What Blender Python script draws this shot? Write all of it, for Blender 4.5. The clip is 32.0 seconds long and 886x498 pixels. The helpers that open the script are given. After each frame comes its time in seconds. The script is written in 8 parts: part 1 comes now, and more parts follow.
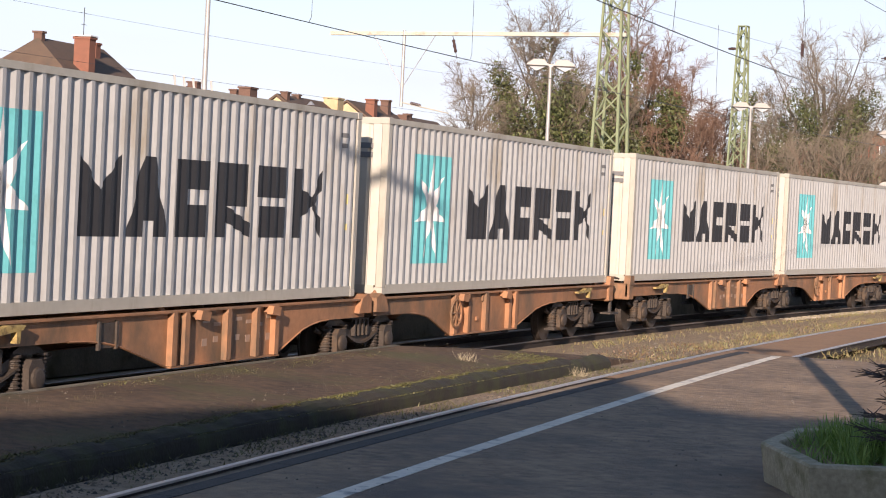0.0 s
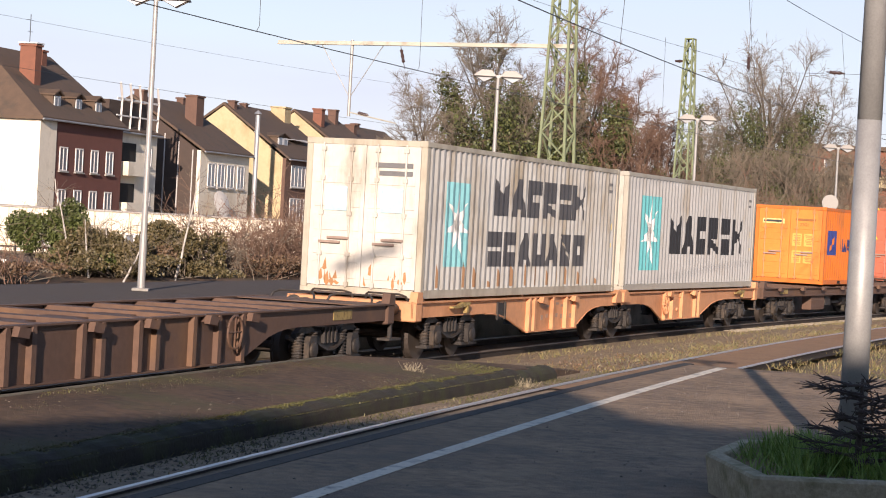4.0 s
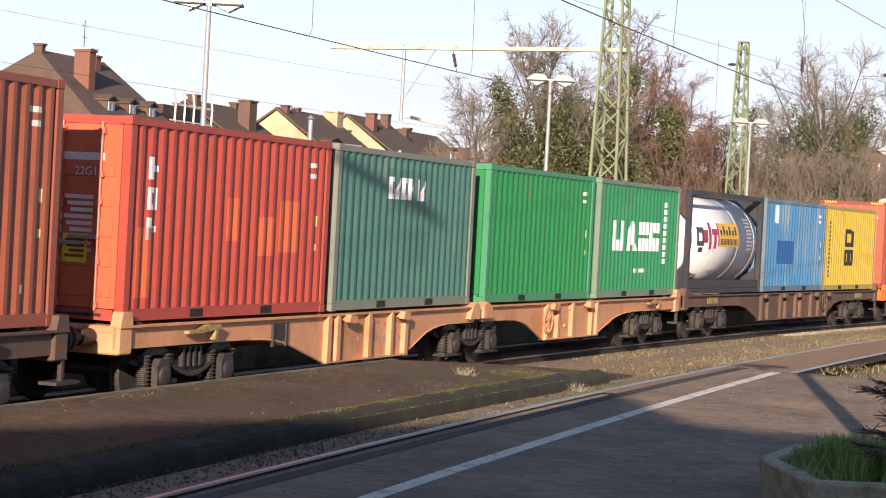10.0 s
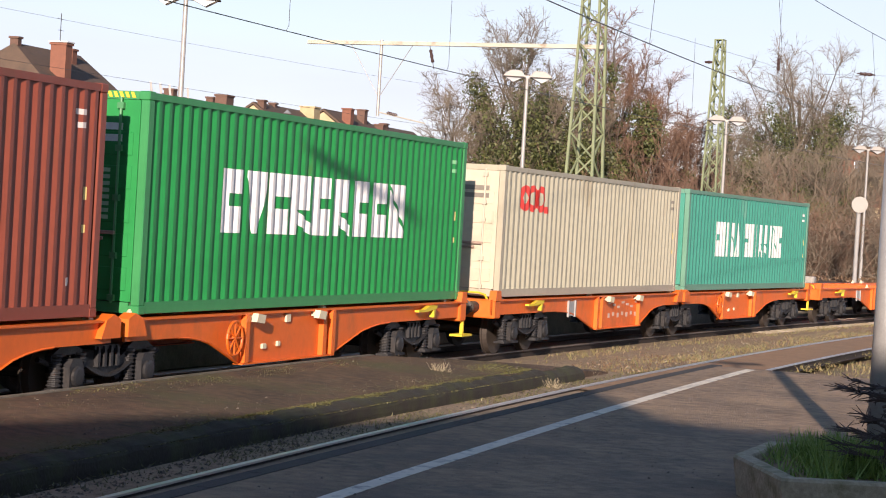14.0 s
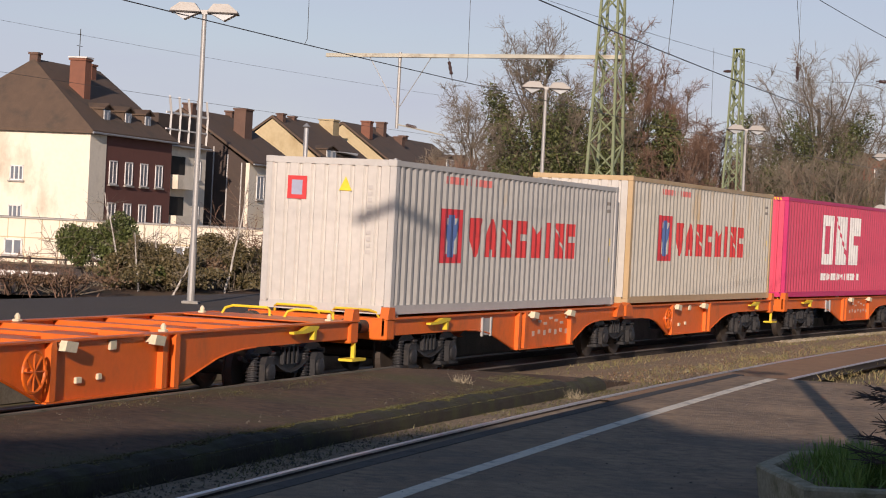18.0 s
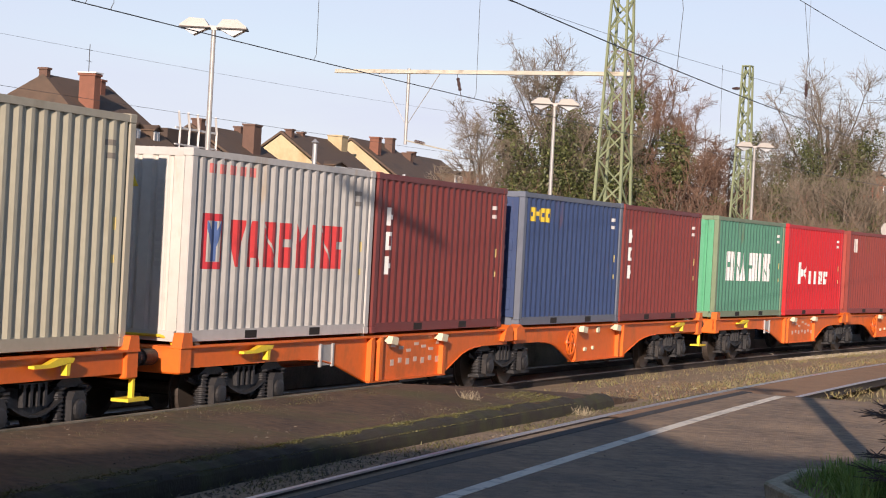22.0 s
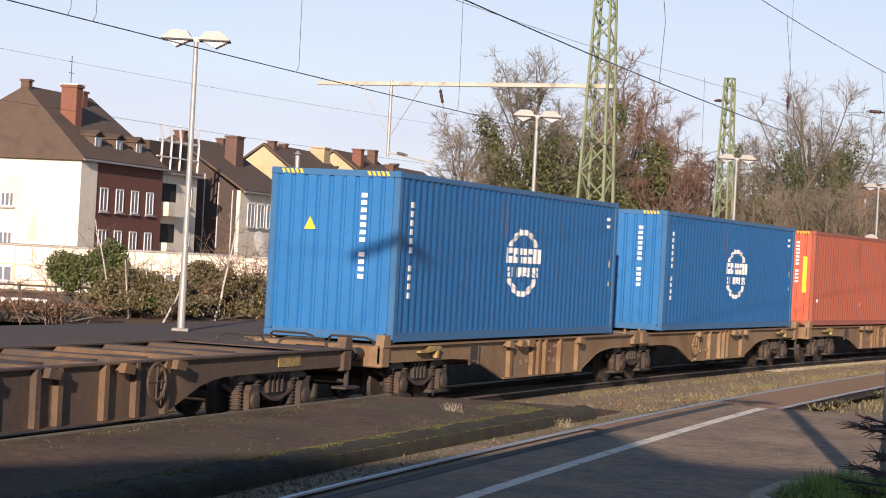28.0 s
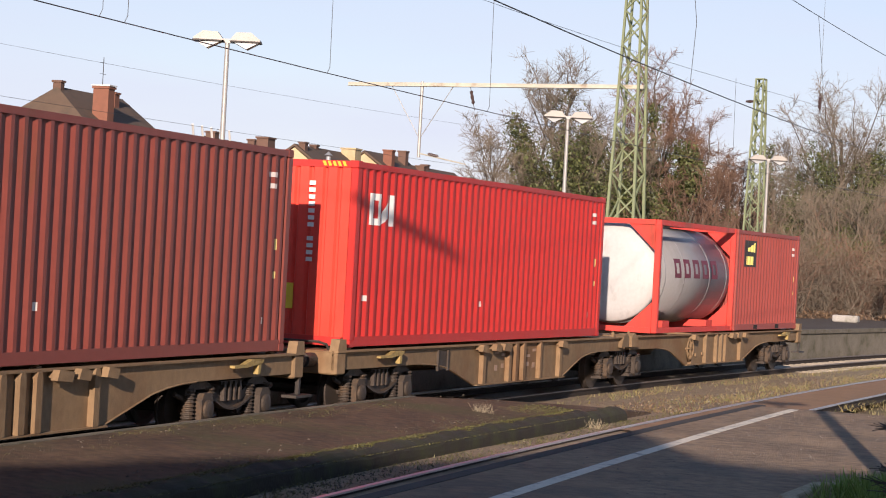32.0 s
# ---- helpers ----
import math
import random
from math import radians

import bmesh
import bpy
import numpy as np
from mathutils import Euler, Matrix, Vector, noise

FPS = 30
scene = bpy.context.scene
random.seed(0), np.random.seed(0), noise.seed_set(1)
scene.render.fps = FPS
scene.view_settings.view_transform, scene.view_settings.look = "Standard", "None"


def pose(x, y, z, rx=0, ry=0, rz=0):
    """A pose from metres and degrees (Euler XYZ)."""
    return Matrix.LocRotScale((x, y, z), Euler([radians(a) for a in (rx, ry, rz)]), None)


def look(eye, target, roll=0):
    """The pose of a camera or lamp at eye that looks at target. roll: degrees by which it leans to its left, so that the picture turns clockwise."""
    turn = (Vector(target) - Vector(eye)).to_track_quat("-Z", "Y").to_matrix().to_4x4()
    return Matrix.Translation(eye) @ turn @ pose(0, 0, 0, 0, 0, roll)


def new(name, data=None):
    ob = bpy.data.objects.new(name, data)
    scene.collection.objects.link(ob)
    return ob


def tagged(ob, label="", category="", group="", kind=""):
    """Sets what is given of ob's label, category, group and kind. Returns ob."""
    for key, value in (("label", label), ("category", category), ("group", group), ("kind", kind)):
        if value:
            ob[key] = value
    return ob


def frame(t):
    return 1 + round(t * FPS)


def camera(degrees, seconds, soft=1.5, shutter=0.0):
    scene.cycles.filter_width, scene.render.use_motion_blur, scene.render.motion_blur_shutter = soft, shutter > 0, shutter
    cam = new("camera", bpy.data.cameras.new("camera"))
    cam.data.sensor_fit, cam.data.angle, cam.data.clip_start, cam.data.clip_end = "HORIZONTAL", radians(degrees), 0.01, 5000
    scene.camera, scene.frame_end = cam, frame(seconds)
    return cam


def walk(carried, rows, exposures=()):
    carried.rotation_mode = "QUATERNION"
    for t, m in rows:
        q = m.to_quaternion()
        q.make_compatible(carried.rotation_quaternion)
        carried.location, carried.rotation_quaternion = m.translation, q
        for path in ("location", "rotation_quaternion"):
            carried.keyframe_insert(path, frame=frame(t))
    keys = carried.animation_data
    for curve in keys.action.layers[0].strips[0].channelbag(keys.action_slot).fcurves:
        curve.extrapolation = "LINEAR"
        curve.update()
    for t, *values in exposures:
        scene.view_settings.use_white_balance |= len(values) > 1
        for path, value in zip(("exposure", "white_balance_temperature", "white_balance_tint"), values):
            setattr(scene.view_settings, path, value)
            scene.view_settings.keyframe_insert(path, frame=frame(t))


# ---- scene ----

EXPO = ((0.0, 0.70, 6600, 22), (3.0, 0.62, 6600, 22), (6.0, 0.35, 6600, 22), (7.0, 0.38, 6600, 22), (8.0, 0.64, 6600, 22), (10.0, 0.70, 6600, 22), (12.0, 0.66, 6600, 22), (15.0, 0.58, 6600, 22), (18.0, -0.08, 6600, 22), (21.0, 0.14, 6600, 22), (23.0, 0.53, 6600, 22), (25.0, 0.47, 6600, 22), (28.0, 0.42, 6600, 22), (30.0, 0.45, 6600, 22), (32.0, 0.44, 6600, 22))
SKY_STRENGTH, SUN_POWER = 0.095, 5.0

cam = camera(24.43, 32.0, soft=1.05)
PATH = [
    (0, pose(0, 0, 2.64, 88.82, -2.76, 0.39)),
    (0.5, pose(0, 0, 2.64, 88.82, -2.69, 0.18)),
    (1, pose(0, 0, 2.64, 88.94, -2.67, -0.11)),
    (1.5, pose(0, 0, 2.64, 89.09, -2.90, -0.58)),
    (2, pose(0, 0, 2.64, 89.13, -2.94, -0.53)),
    (2.5, pose(0, 0, 2.64, 89.16, -3.01, -0.38)),
    (3, pose(0, 0, 2.64, 89.10, -3.17, -0.63)),
    (3.5, pose(0, 0, 2.64, 89.12, -3.11, -0.97)),
    (5.5, pose(0, 0, 2.64, 89.38, -3.17, -1.23)),
    (6, pose(0, 0, 2.64, 89.34, -3.03, -0.87)),
    (6.5, pose(0, 0, 2.64, 89.29, -3.00, -0.48)),
    (7, pose(0, 0, 2.64, 89.26, -2.88, -0.13)),
    (7.5, pose(0, 0, 2.64, 89.20, -2.87, 0.08)),
    (8, pose(0, 0, 2.64, 89.22, -3.05, 0.17)),
    (8.5, pose(0, 0, 2.64, 89.20, -3.12, 0.37)),
    (9, pose(0, 0, 2.64, 89.20, -3.12, 0.51)),
    (9.5, pose(0, 0, 2.64, 89.23, -3.15, 0.49)),
    (10, pose(0, 0, 2.64, 89.22, -3.05, 0.37)),
    (10.5, pose(0, 0, 2.64, 89.27, -2.87, 0.19)),
    (11, pose(0, 0, 2.64, 89.30, -3.07, -0.03)),
    (11.5, pose(0, 0, 2.64, 89.35, -3.23, -0.29)),
    (12, pose(0, 0, 2.64, 89.35, -3.29, -0.42)),
    (12.5, pose(0, 0, 2.64, 89.32, -3.42, -0.47)),
    (13, pose(0, 0, 2.64, 89.29, -3.38, -0.43)),
    (13.5, pose(0, 0, 2.64, 89.21, -3.43, -0.38)),
    (14, pose(0, 0, 2.64, 89.14, -3.37, -0.30)),
    (14.5, pose(0, 0, 2.64, 89.10, -3.45, -0.33)),
    (15, pose(0, 0, 2.64, 89.08, -3.53, -0.40)),
    (15.5, pose(0, 0, 2.64, 89.11, -3.58, -0.41)),
    (17.5, pose(0, 0, 2.64, 89.36, -2.90, 0.09)),
    (18, pose(0, 0, 2.64, 89.44, -2.86, 0.26)),
    (18.5, pose(0, 0, 2.64, 89.50, -3.02, 0.34)),
    (19, pose(0, 0, 2.64, 89.59, -2.87, 0.52)),
    (19.5, pose(0, 0, 2.64, 89.74, -2.66, 0.58)),
    (20, pose(0, 0, 2.64, 89.78, -2.64, 0.52)),
    (20.5, pose(0, 0, 2.64, 89.82, -2.83, 0.59)),
    (21, pose(0, 0, 2.64, 89.81, -3.04, 0.62)),
    (21.5, pose(0, 0, 2.64, 89.84, -3.06, 0.55)),
    (22, pose(0, 0, 2.64, 89.88, -3.05, 0.49)),
    (22.5, pose(0, 0, 2.64, 89.86, -3.10, 0.39)),
    (23, pose(0, 0, 2.64, 89.87, -3.09, 0.30)),
    (23.5, pose(0, 0, 2.64, 89.94, -2.96, 0.16)),
    (24, pose(0, 0, 2.64, 90.00, -3.10, 0.04)),
    (24.5, pose(0, 0, 2.64, 90.06, -3.36, -0.03)),
    (25, pose(0, 0, 2.64, 90.17, -3.44, -0.10)),
    (25.5, pose(0, 0, 2.64, 90.23, -3.27, -0.13)),
    (27.5, pose(0, 0, 2.64, 90.29, -2.91, -0.09)),
    (28, pose(0, 0, 2.64, 90.24, -3.05, -0.00)),
    (28.5, pose(0, 0, 2.64, 90.20, -3.03, 0.18)),
    (29, pose(0, 0, 2.64, 90.25, -2.98, 0.34)),
    (29.5, pose(0, 0, 2.64, 90.23, -3.03, 0.53)),
    (30, pose(0, 0, 2.64, 90.24, -3.07, 0.67)),
    (30.5, pose(0, 0, 2.64, 90.28, -3.16, 0.70)),
    (31, pose(0, 0, 2.64, 90.26, -3.26, 0.73)),
    (31.5, pose(0, 0, 2.64, 90.25, -3.18, 0.76)),
    (32, pose(0, 0, 2.64, 90.22, -3.09, 0.86)),
]
walk(cam, PATH, exposures=EXPO)

# ---- light: low winter sun from behind the camera, pale blue sky ----
SUN_EL, SUN_HEAD = 16.0, 5.8          # elevation, heading of the light in degrees right of +y
world_sky = bpy.data.worlds.new("sky")
scene.world = world_sky
world_sky.use_nodes = True
_n = world_sky.node_tree.nodes
_sky = _n.new("ShaderNodeTexSky")
_sky.sky_type, _sky.sun_disc = "NISHITA", False
_sky.sun_elevation, _sky.sun_rotation = radians(SUN_EL), radians(180 + SUN_HEAD)
_sky.air_density, _sky.dust_density, _sky.ozone_density = 1.0, 0.15, 2.2
# pale haze towards the horizon, all round
_veil = _n.new("ShaderNodeMix")
_veil.data_type = "RGBA"
_veil.inputs[7].default_value = (5.45, 6.15, 7.2, 1)
_up, _hz, _tc = _n.new("ShaderNodeSeparateXYZ"), _n.new("ShaderNodeMapRange"), _n.new("ShaderNodeTexCoord")
_hz.interpolation_type = "SMOOTHSTEP"
_hz.inputs["From Min"].default_value, _hz.inputs["From Max"].default_value = 0.0, 0.4
_hz.inputs["To Min"].default_value, _hz.inputs["To Max"].default_value = 0.85, 0.0
world_sky.node_tree.links.new(_tc.outputs["Generated"], _up.inputs[0])
world_sky.node_tree.links.new(_up.outputs["Z"], _hz.inputs["Value"])
_wisp, _wm, _wr, _wp = _n.new("ShaderNodeTexNoise"), _n.new("ShaderNodeMath"), _n.new("ShaderNodeMapRange"), _n.new("ShaderNodeMapping")
_wp.inputs["Scale"].default_value = (3.0, 3.0, 16.0)
_wisp.inputs["Scale"].default_value, _wisp.inputs["Detail"].default_value = 1.3, 5
_wr.inputs["From Min"].default_value, _wr.inputs["From Max"].default_value = 0.35, 0.7
_wr.inputs["To Min"].default_value, _wr.inputs["To Max"].default_value = 0.75, 1.12
_wm.operation = "MULTIPLY"
_wm.use_clamp = True
world_sky.node_tree.links.new(_tc.outputs["Generated"], _wp.inputs[0])
world_sky.node_tree.links.new(_wp.outputs[0], _wisp.inputs["Vector"])
world_sky.node_tree.links.new(_wisp.outputs[0], _wr.inputs["Value"])
world_sky.node_tree.links.new(_hz.outputs[0], _wm.inputs[0])
world_sky.node_tree.links.new(_wr.outputs[0], _wm.inputs[1])
world_sky.node_tree.links.new(_wm.outputs[0], _veil.inputs[0])
world_sky.node_tree.links.new(_sky.outputs[0], _veil.inputs[6])
world_sky.node_tree.links.new(_veil.outputs[2], _n["Background"].inputs[0])
_n["Background"].inputs[1].default_value = SKY_STRENGTH
_sun = bpy.data.lights.new("sun", "SUN")
_sun.energy, _sun.angle, _sun.color = SUN_POWER, radians(0.6), (1.0, 0.87, 0.70)
sun = new("sun", _sun)
_to = Vector((math.sin(radians(SUN_HEAD)) * math.cos(radians(SUN_EL)),
              math.cos(radians(SUN_HEAD)) * math.cos(radians(SUN_EL)), -math.sin(radians(SUN_EL))))
sun.matrix_world = look((0, -60, 30), Vector((0, -60, 30)) + _to)

# ---- the curve of the railway: s metres along it, d metres to the camera's side ----
TX, TY, TA, TK = -4.942, 26.64, radians(19.914), 0.002546
ACX, ACY, ARAD = TX + math.cos(TA) / TK, TY - math.sin(TA) / TK, 1 / TK


def on_track(s, d=0.0, z=0.0):
    a, r = TA + TK * s, ARAD - d
    return Vector((ACX - r * math.cos(a), ACY + r * math.sin(a), z))


def heading(s):
    return TA + TK * s


def second_d(s):
    """The camera-side track's centre line, as an offset from the train's."""
    return 5.5 - 0.0205 * s


# ---- materials ----
def material(name, color, rough=0.7, metal=0.0, vary=0.12, scale=3.0, dirt=None, dirt_amount=0.3, dirt_scale=0.8,
             streak=0.0, bump=0.15, bump_scale=40.0, random=0.06, coat=0.0, detail=6.0):
    """A procedural surface: base colour varied at two scales, dirt patches or vertical streaks, fine relief."""
    m = bpy.data.materials.new(name)
    m.use_nodes = True
    nt = m.node_tree
    nodes, links = nt.nodes, nt.links
    bsdf = nodes["Principled BSDF"]
    bsdf.inputs["Metallic"].default_value = metal
    if coat:
        bsdf.inputs["Coat Weight"].default_value = coat
        bsdf.inputs["Coat Roughness"].default_value = 0.3
    tc = nodes.new("ShaderNodeTexCoord")
    n1 = nodes.new("ShaderNodeTexNoise")
    n1.inputs["Scale"].default_value, n1.inputs["Detail"].default_value = scale, detail
    links.new(tc.outputs["Object"], n1.inputs["Vector"])
    n2 = nodes.new("ShaderNodeTexNoise")
    n2.inputs["Scale"].default_value, n2.inputs["Detail"].default_value = scale * 9, 4
    links.new(tc.outputs["Object"], n2.inputs["Vector"])
    add = nodes.new("ShaderNodeMath")
    add.operation = "ADD"
    links.new(n1.outputs[0], add.inputs[0])
    links.new(n2.outputs[0], add.inputs[1])
    oi = nodes.new("ShaderNodeObjectInfo")
    mr = nodes.new("ShaderNodeMapRange")
    mr.inputs["From Min"].default_value, mr.inputs["From Max"].default_value = 0.6, 1.4
    mr.inputs["To Min"].default_value, mr.inputs["To Max"].default_value = 1 - vary, 1 + vary
    links.new(add.outputs[0], mr.inputs["Value"])
    rr = nodes.new("ShaderNodeMapRange")
    rr.inputs["To Min"].default_value, rr.inputs["To Max"].default_value = 1 - random, 1 + random
    links.new(oi.outputs["Random"], rr.inputs["Value"])
    mul = nodes.new("ShaderNodeMath")
    mul.operation = "MULTIPLY"
    links.new(mr.outputs[0], mul.inputs[0])
    links.new(rr.outputs[0], mul.inputs[1])
    hsv = nodes.new("ShaderNodeHueSaturation")
    hsv.inputs["Color"].default_value = (*color, 1)
    links.new(mul.outputs[0], hsv.inputs["Value"])
    col = hsv.outputs[0]
    if dirt:
        d1 = nodes.new("ShaderNodeTexNoise")
        d1.inputs["Scale"].default_value, d1.inputs["Detail"].default_value = dirt_scale, 9
        d1.inputs["Roughness"].default_value = 0.65
        mp = nodes.new("ShaderNodeMapping")
        mp.inputs["Scale"].default_value = (1, 1, 1 - 0.92 * streak)
        links.new(tc.outputs["Object"], mp.inputs["Vector"])
        links.new(mp.outputs[0], d1.inputs["Vector"])
        ramp = nodes.new("ShaderNodeMapRange")
        ramp.inputs["From Min"].default_value = 0.66 - 0.35 * dirt_amount
        ramp.inputs["From Max"].default_value = 0.86 - 0.35 * dirt_amount
        links.new(d1.outputs[0], ramp.inputs["Value"])
        mix = nodes.new("ShaderNodeMix")
        mix.data_type = "RGBA"
        mix.inputs[7].default_value = (*dirt, 1)
        links.new(ramp.outputs[0], mix.inputs[0])
        links.new(col, mix.inputs[6])
        col = mix.outputs[2]
    links.new(col, bsdf.inputs["Base Color"])
    rg = nodes.new("ShaderNodeMapRange")
    rg.inputs["To Min"].default_value, rg.inputs["To Max"].default_value = max(0.05, rough - 0.12), min(1, rough + 0.12)
    links.new(n1.outputs[0], rg.inputs["Value"])
    links.new(rg.outputs[0], bsdf.inputs["Roughness"])
    if bump:
        nb = nodes.new("ShaderNodeTexNoise")
        nb.inputs["Scale"].default_value, nb.inputs["Detail"].default_value = bump_scale, 5
        links.new(tc.outputs["Object"], nb.inputs["Vector"])
        bp = nodes.new("ShaderNodeBump")
        bp.inputs["Strength"].default_value, bp.inputs["Distance"].default_value = bump, 0.02
        links.new(nb.outputs[0], bp.inputs["Height"])
        links.new(bp.outputs[0], bsdf.inputs["Normal"])
    return m


RUST = (0.16, 0.06, 0.025)
_PAINT = {}


def paint(color, worn=0.25, rough=0.5, streak=0.8, dirt=RUST):
    key = (color, worn, rough, dirt)
    if key not in _PAINT:
        _PAINT[key] = material("container_paint", color, rough, vary=0.1, scale=0.9, dirt=dirt, dirt_amount=worn, dirt_scale=1.3,
                               streak=streak, bump=0.1, bump_scale=14, random=0.0)
    return _PAINT[key]


M = {
    "asphalt": material("asphalt", (0.25, 0.172, 0.105), 0.8, vary=0.6, scale=0.9, dirt=(0.10, 0.078, 0.06), dirt_amount=0.45,
                        dirt_scale=0.35, bump=0.9, bump_scale=70, random=0.0),
    "old_asphalt": material("old_asphalt", (0.088, 0.052, 0.029), 0.9, vary=0.75, scale=0.9, dirt=(0.068, 0.066, 0.022),
                            dirt_amount=0.42, dirt_scale=0.5, bump=0.6, bump_scale=60, random=0.0),
    "far_asphalt": material("far_asphalt", (0.075, 0.056, 0.042), 0.9, vary=0.2, scale=0.6, bump=0.4, bump_scale=60, random=0.0),
    "line": material("line_paint", (0.72, 0.66, 0.54), 0.75, vary=0.15, scale=2.0, dirt=(0.12, 0.115, 0.11), dirt_amount=0.42,
                     dirt_scale=5.0, bump=0.3, bump_scale=120, random=0.0),
    # mossy stone, base darkened further to carry the shade on the kerb's face
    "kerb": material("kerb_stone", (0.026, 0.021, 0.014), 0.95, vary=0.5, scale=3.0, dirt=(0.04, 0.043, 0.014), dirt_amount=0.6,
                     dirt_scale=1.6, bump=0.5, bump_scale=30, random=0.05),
    "edge_pale": material("worn_edge_stone", (0.17, 0.15, 0.115), 0.95, vary=0.4, scale=3.0, dirt=(0.07, 0.066, 0.035), dirt_amount=0.5,
                          dirt_scale=1.5, bump=0.5, bump_scale=30, random=0.15),
    "concrete": material("concrete", (0.36, 0.34, 0.31), 0.9, vary=0.2, scale=1.5, dirt=(0.16, 0.16, 0.12), dirt_amount=0.4,
                         dirt_scale=1.2, bump=0.3, bump_scale=50),
    "mossy_concrete": material("mossy_concrete", (0.40, 0.34, 0.23), 0.95, vary=0.35, scale=3, dirt=(0.13, 0.13, 0.05),
                               dirt_amount=0.45, dirt_scale=3.0, bump=0.5, bump_scale=40),
    "soil": material("ground_soil", (0.20, 0.135, 0.075), 0.95, vary=0.4, scale=0.7, dirt=(0.10, 0.11, 0.035), dirt_amount=0.5,
                     dirt_scale=0.25, bump=0.8, bump_scale=18, random=0.0),
    "ballast": material("ballast", (0.24, 0.175, 0.112), 0.95, vary=0.5, scale=6, dirt=(0.36, 0.29, 0.21), dirt_amount=0.35,
                        dirt_scale=4.0, bump=1.0, bump_scale=22, random=0.0),
    "crossing": material("crossing_dirt", (0.28, 0.165, 0.088), 0.9, vary=0.3, scale=1.5, bump=0.5, bump_scale=25, random=0.0),
    "rail_top": material("rail_head", (0.66, 0.64, 0.62), 0.45, 1.0, vary=0.05, scale=3, bump=0.0, random=0.0),
    "rail_dull": material("rail_head_dull", (0.22, 0.18, 0.15), 0.55, 0.7, vary=0.15, scale=3, bump=0.0, random=0.0),
    "rail_side": material("rail_rust", (0.034, 0.025, 0.02), 0.85, 0.2, vary=0.25, scale=5, bump=0.3, random=0.0),
    "sleeper": material("sleeper_concrete", (0.40, 0.34, 0.26), 0.95, vary=0.25, scale=3, bump=0.4, random=0.2),
    "galvanised": material("galvanised_steel", (0.33, 0.325, 0.31), 0.5, 0.25, vary=0.14, scale=7, bump=0.08, bump_scale=30),
    "mast_green": material("mast_green_paint", (0.20, 0.235, 0.13), 0.6, 0.1, vary=0.18, scale=2.5, dirt=(0.16, 0.11, 0.06),
                           dirt_amount=0.22, dirt_scale=2.0),
    "beam_grey": material("beam_paint", (0.46, 0.44, 0.36), 0.6, 0.1, vary=0.2, scale=2.5, dirt=(0.2, 0.13, 0.07), dirt_amount=0.3,
                          dirt_scale=2.0),
    "wire": material("wire_copper", (0.075, 0.075, 0.072), 0.5, 0.4, vary=0.1, bump=0.0),
    "insulator": material("insulator_brown", (0.06, 0.035, 0.03), 0.3, 0.0, vary=0.1, bump=0.0),
    "lamp_white": material("lamp_housing", (0.31, 0.295, 0.265), 0.4, 0.0, vary=0.06, bump=0.03),
    "lamp_glass": material("lamp_diffuser", (0.35, 0.37, 0.38), 0.25, 0.0, vary=0.08, bump=0.0),
    "dark_steel": material("bogie_steel", (0.046, 0.040, 0.036), 0.6, 0.3, vary=0.35, scale=4, dirt=(0.11, 0.08, 0.055),
                           dirt_amount=0.4, dirt_scale=3.0, bump=0.35, bump_scale=30),
    "black_bogie": material("bogie_black", (0.028, 0.028, 0.03), 0.55, 0.2, vary=0.3, scale=4, dirt=(0.06, 0.05, 0.042),
                            dirt_amount=0.3, dirt_scale=3.0, bump=0.3, bump_scale=30),
    "brown_bogie": material("bogie_brown", (0.060, 0.046, 0.036), 0.65, 0.2, vary=0.3, scale=4, dirt=(0.13, 0.08, 0.045),
                            dirt_amount=0.4, dirt_scale=3.0, bump=0.35, bump_scale=30),
    "orange": material("wagon_orange", (0.74, 0.14, 0.010), 0.5, vary=0.1, scale=1.2, dirt=(0.36, 0.10, 0.02), dirt_amount=0.3,
                       dirt_scale=0.9, streak=0.4, bump=0.05, random=0.05, coat=0.05),
    "old_orange": material("wagon_faded_orange", (0.36, 0.17, 0.08), 0.7, vary=0.2, scale=1.0, dirt=(0.15, 0.095, 0.055),
                           dirt_amount=0.6, dirt_scale=0.9, streak=0.4, bump=0.15, random=0.08),
    "pale_orange": material("wagon_pale_orange", (0.62, 0.30, 0.145), 0.65, vary=0.12, scale=1.0, dirt=(0.36, 0.15, 0.06),
                            dirt_amount=0.35, dirt_scale=0.8, streak=0.4, bump=0.1, random=0.05),
    "wagon_brown": material("wagon_brown", (0.115, 0.066, 0.045), 0.75, vary=0.2, scale=1.0, dirt=(0.20, 0.105, 0.05),
                            dirt_amount=0.35, dirt_scale=0.8, streak=0.4, bump=0.2, random=0.1),
    "wagon_ochre": material("wagon_dirty_ochre", (0.225, 0.146, 0.076), 0.75, vary=0.28, scale=0.8, dirt=(0.17, 0.085, 0.036),
                            dirt_amount=0.45, dirt_scale=0.7, streak=0.4, bump=0.2, random=0.1),
    "yellow": material("warning_yellow", (0.75, 0.56, 0.03), 0.5, vary=0.12, scale=3, dirt=(0.3, 0.2, 0.05), dirt_amount=0.25),
    "cream": material("cream_paint", (0.68, 0.60, 0.42), 0.6, vary=0.12, scale=3),
    "white": material("white_paint", (0.72, 0.71, 0.68), 0.55, vary=0.08, scale=2, random=0.0),
    "grey_plate": material("grey_plate", (0.36, 0.36, 0.35), 0.6, vary=0.15, scale=4),
    "black": material("black_paint", (0.02, 0.02, 0.022), 0.5, vary=0.1, random=0.0),
    # flat black that paints the shade inside openings
    "shade": material("recess_shade", (0.012, 0.011, 0.01), 0.9, vary=0.1, random=0.0),
}


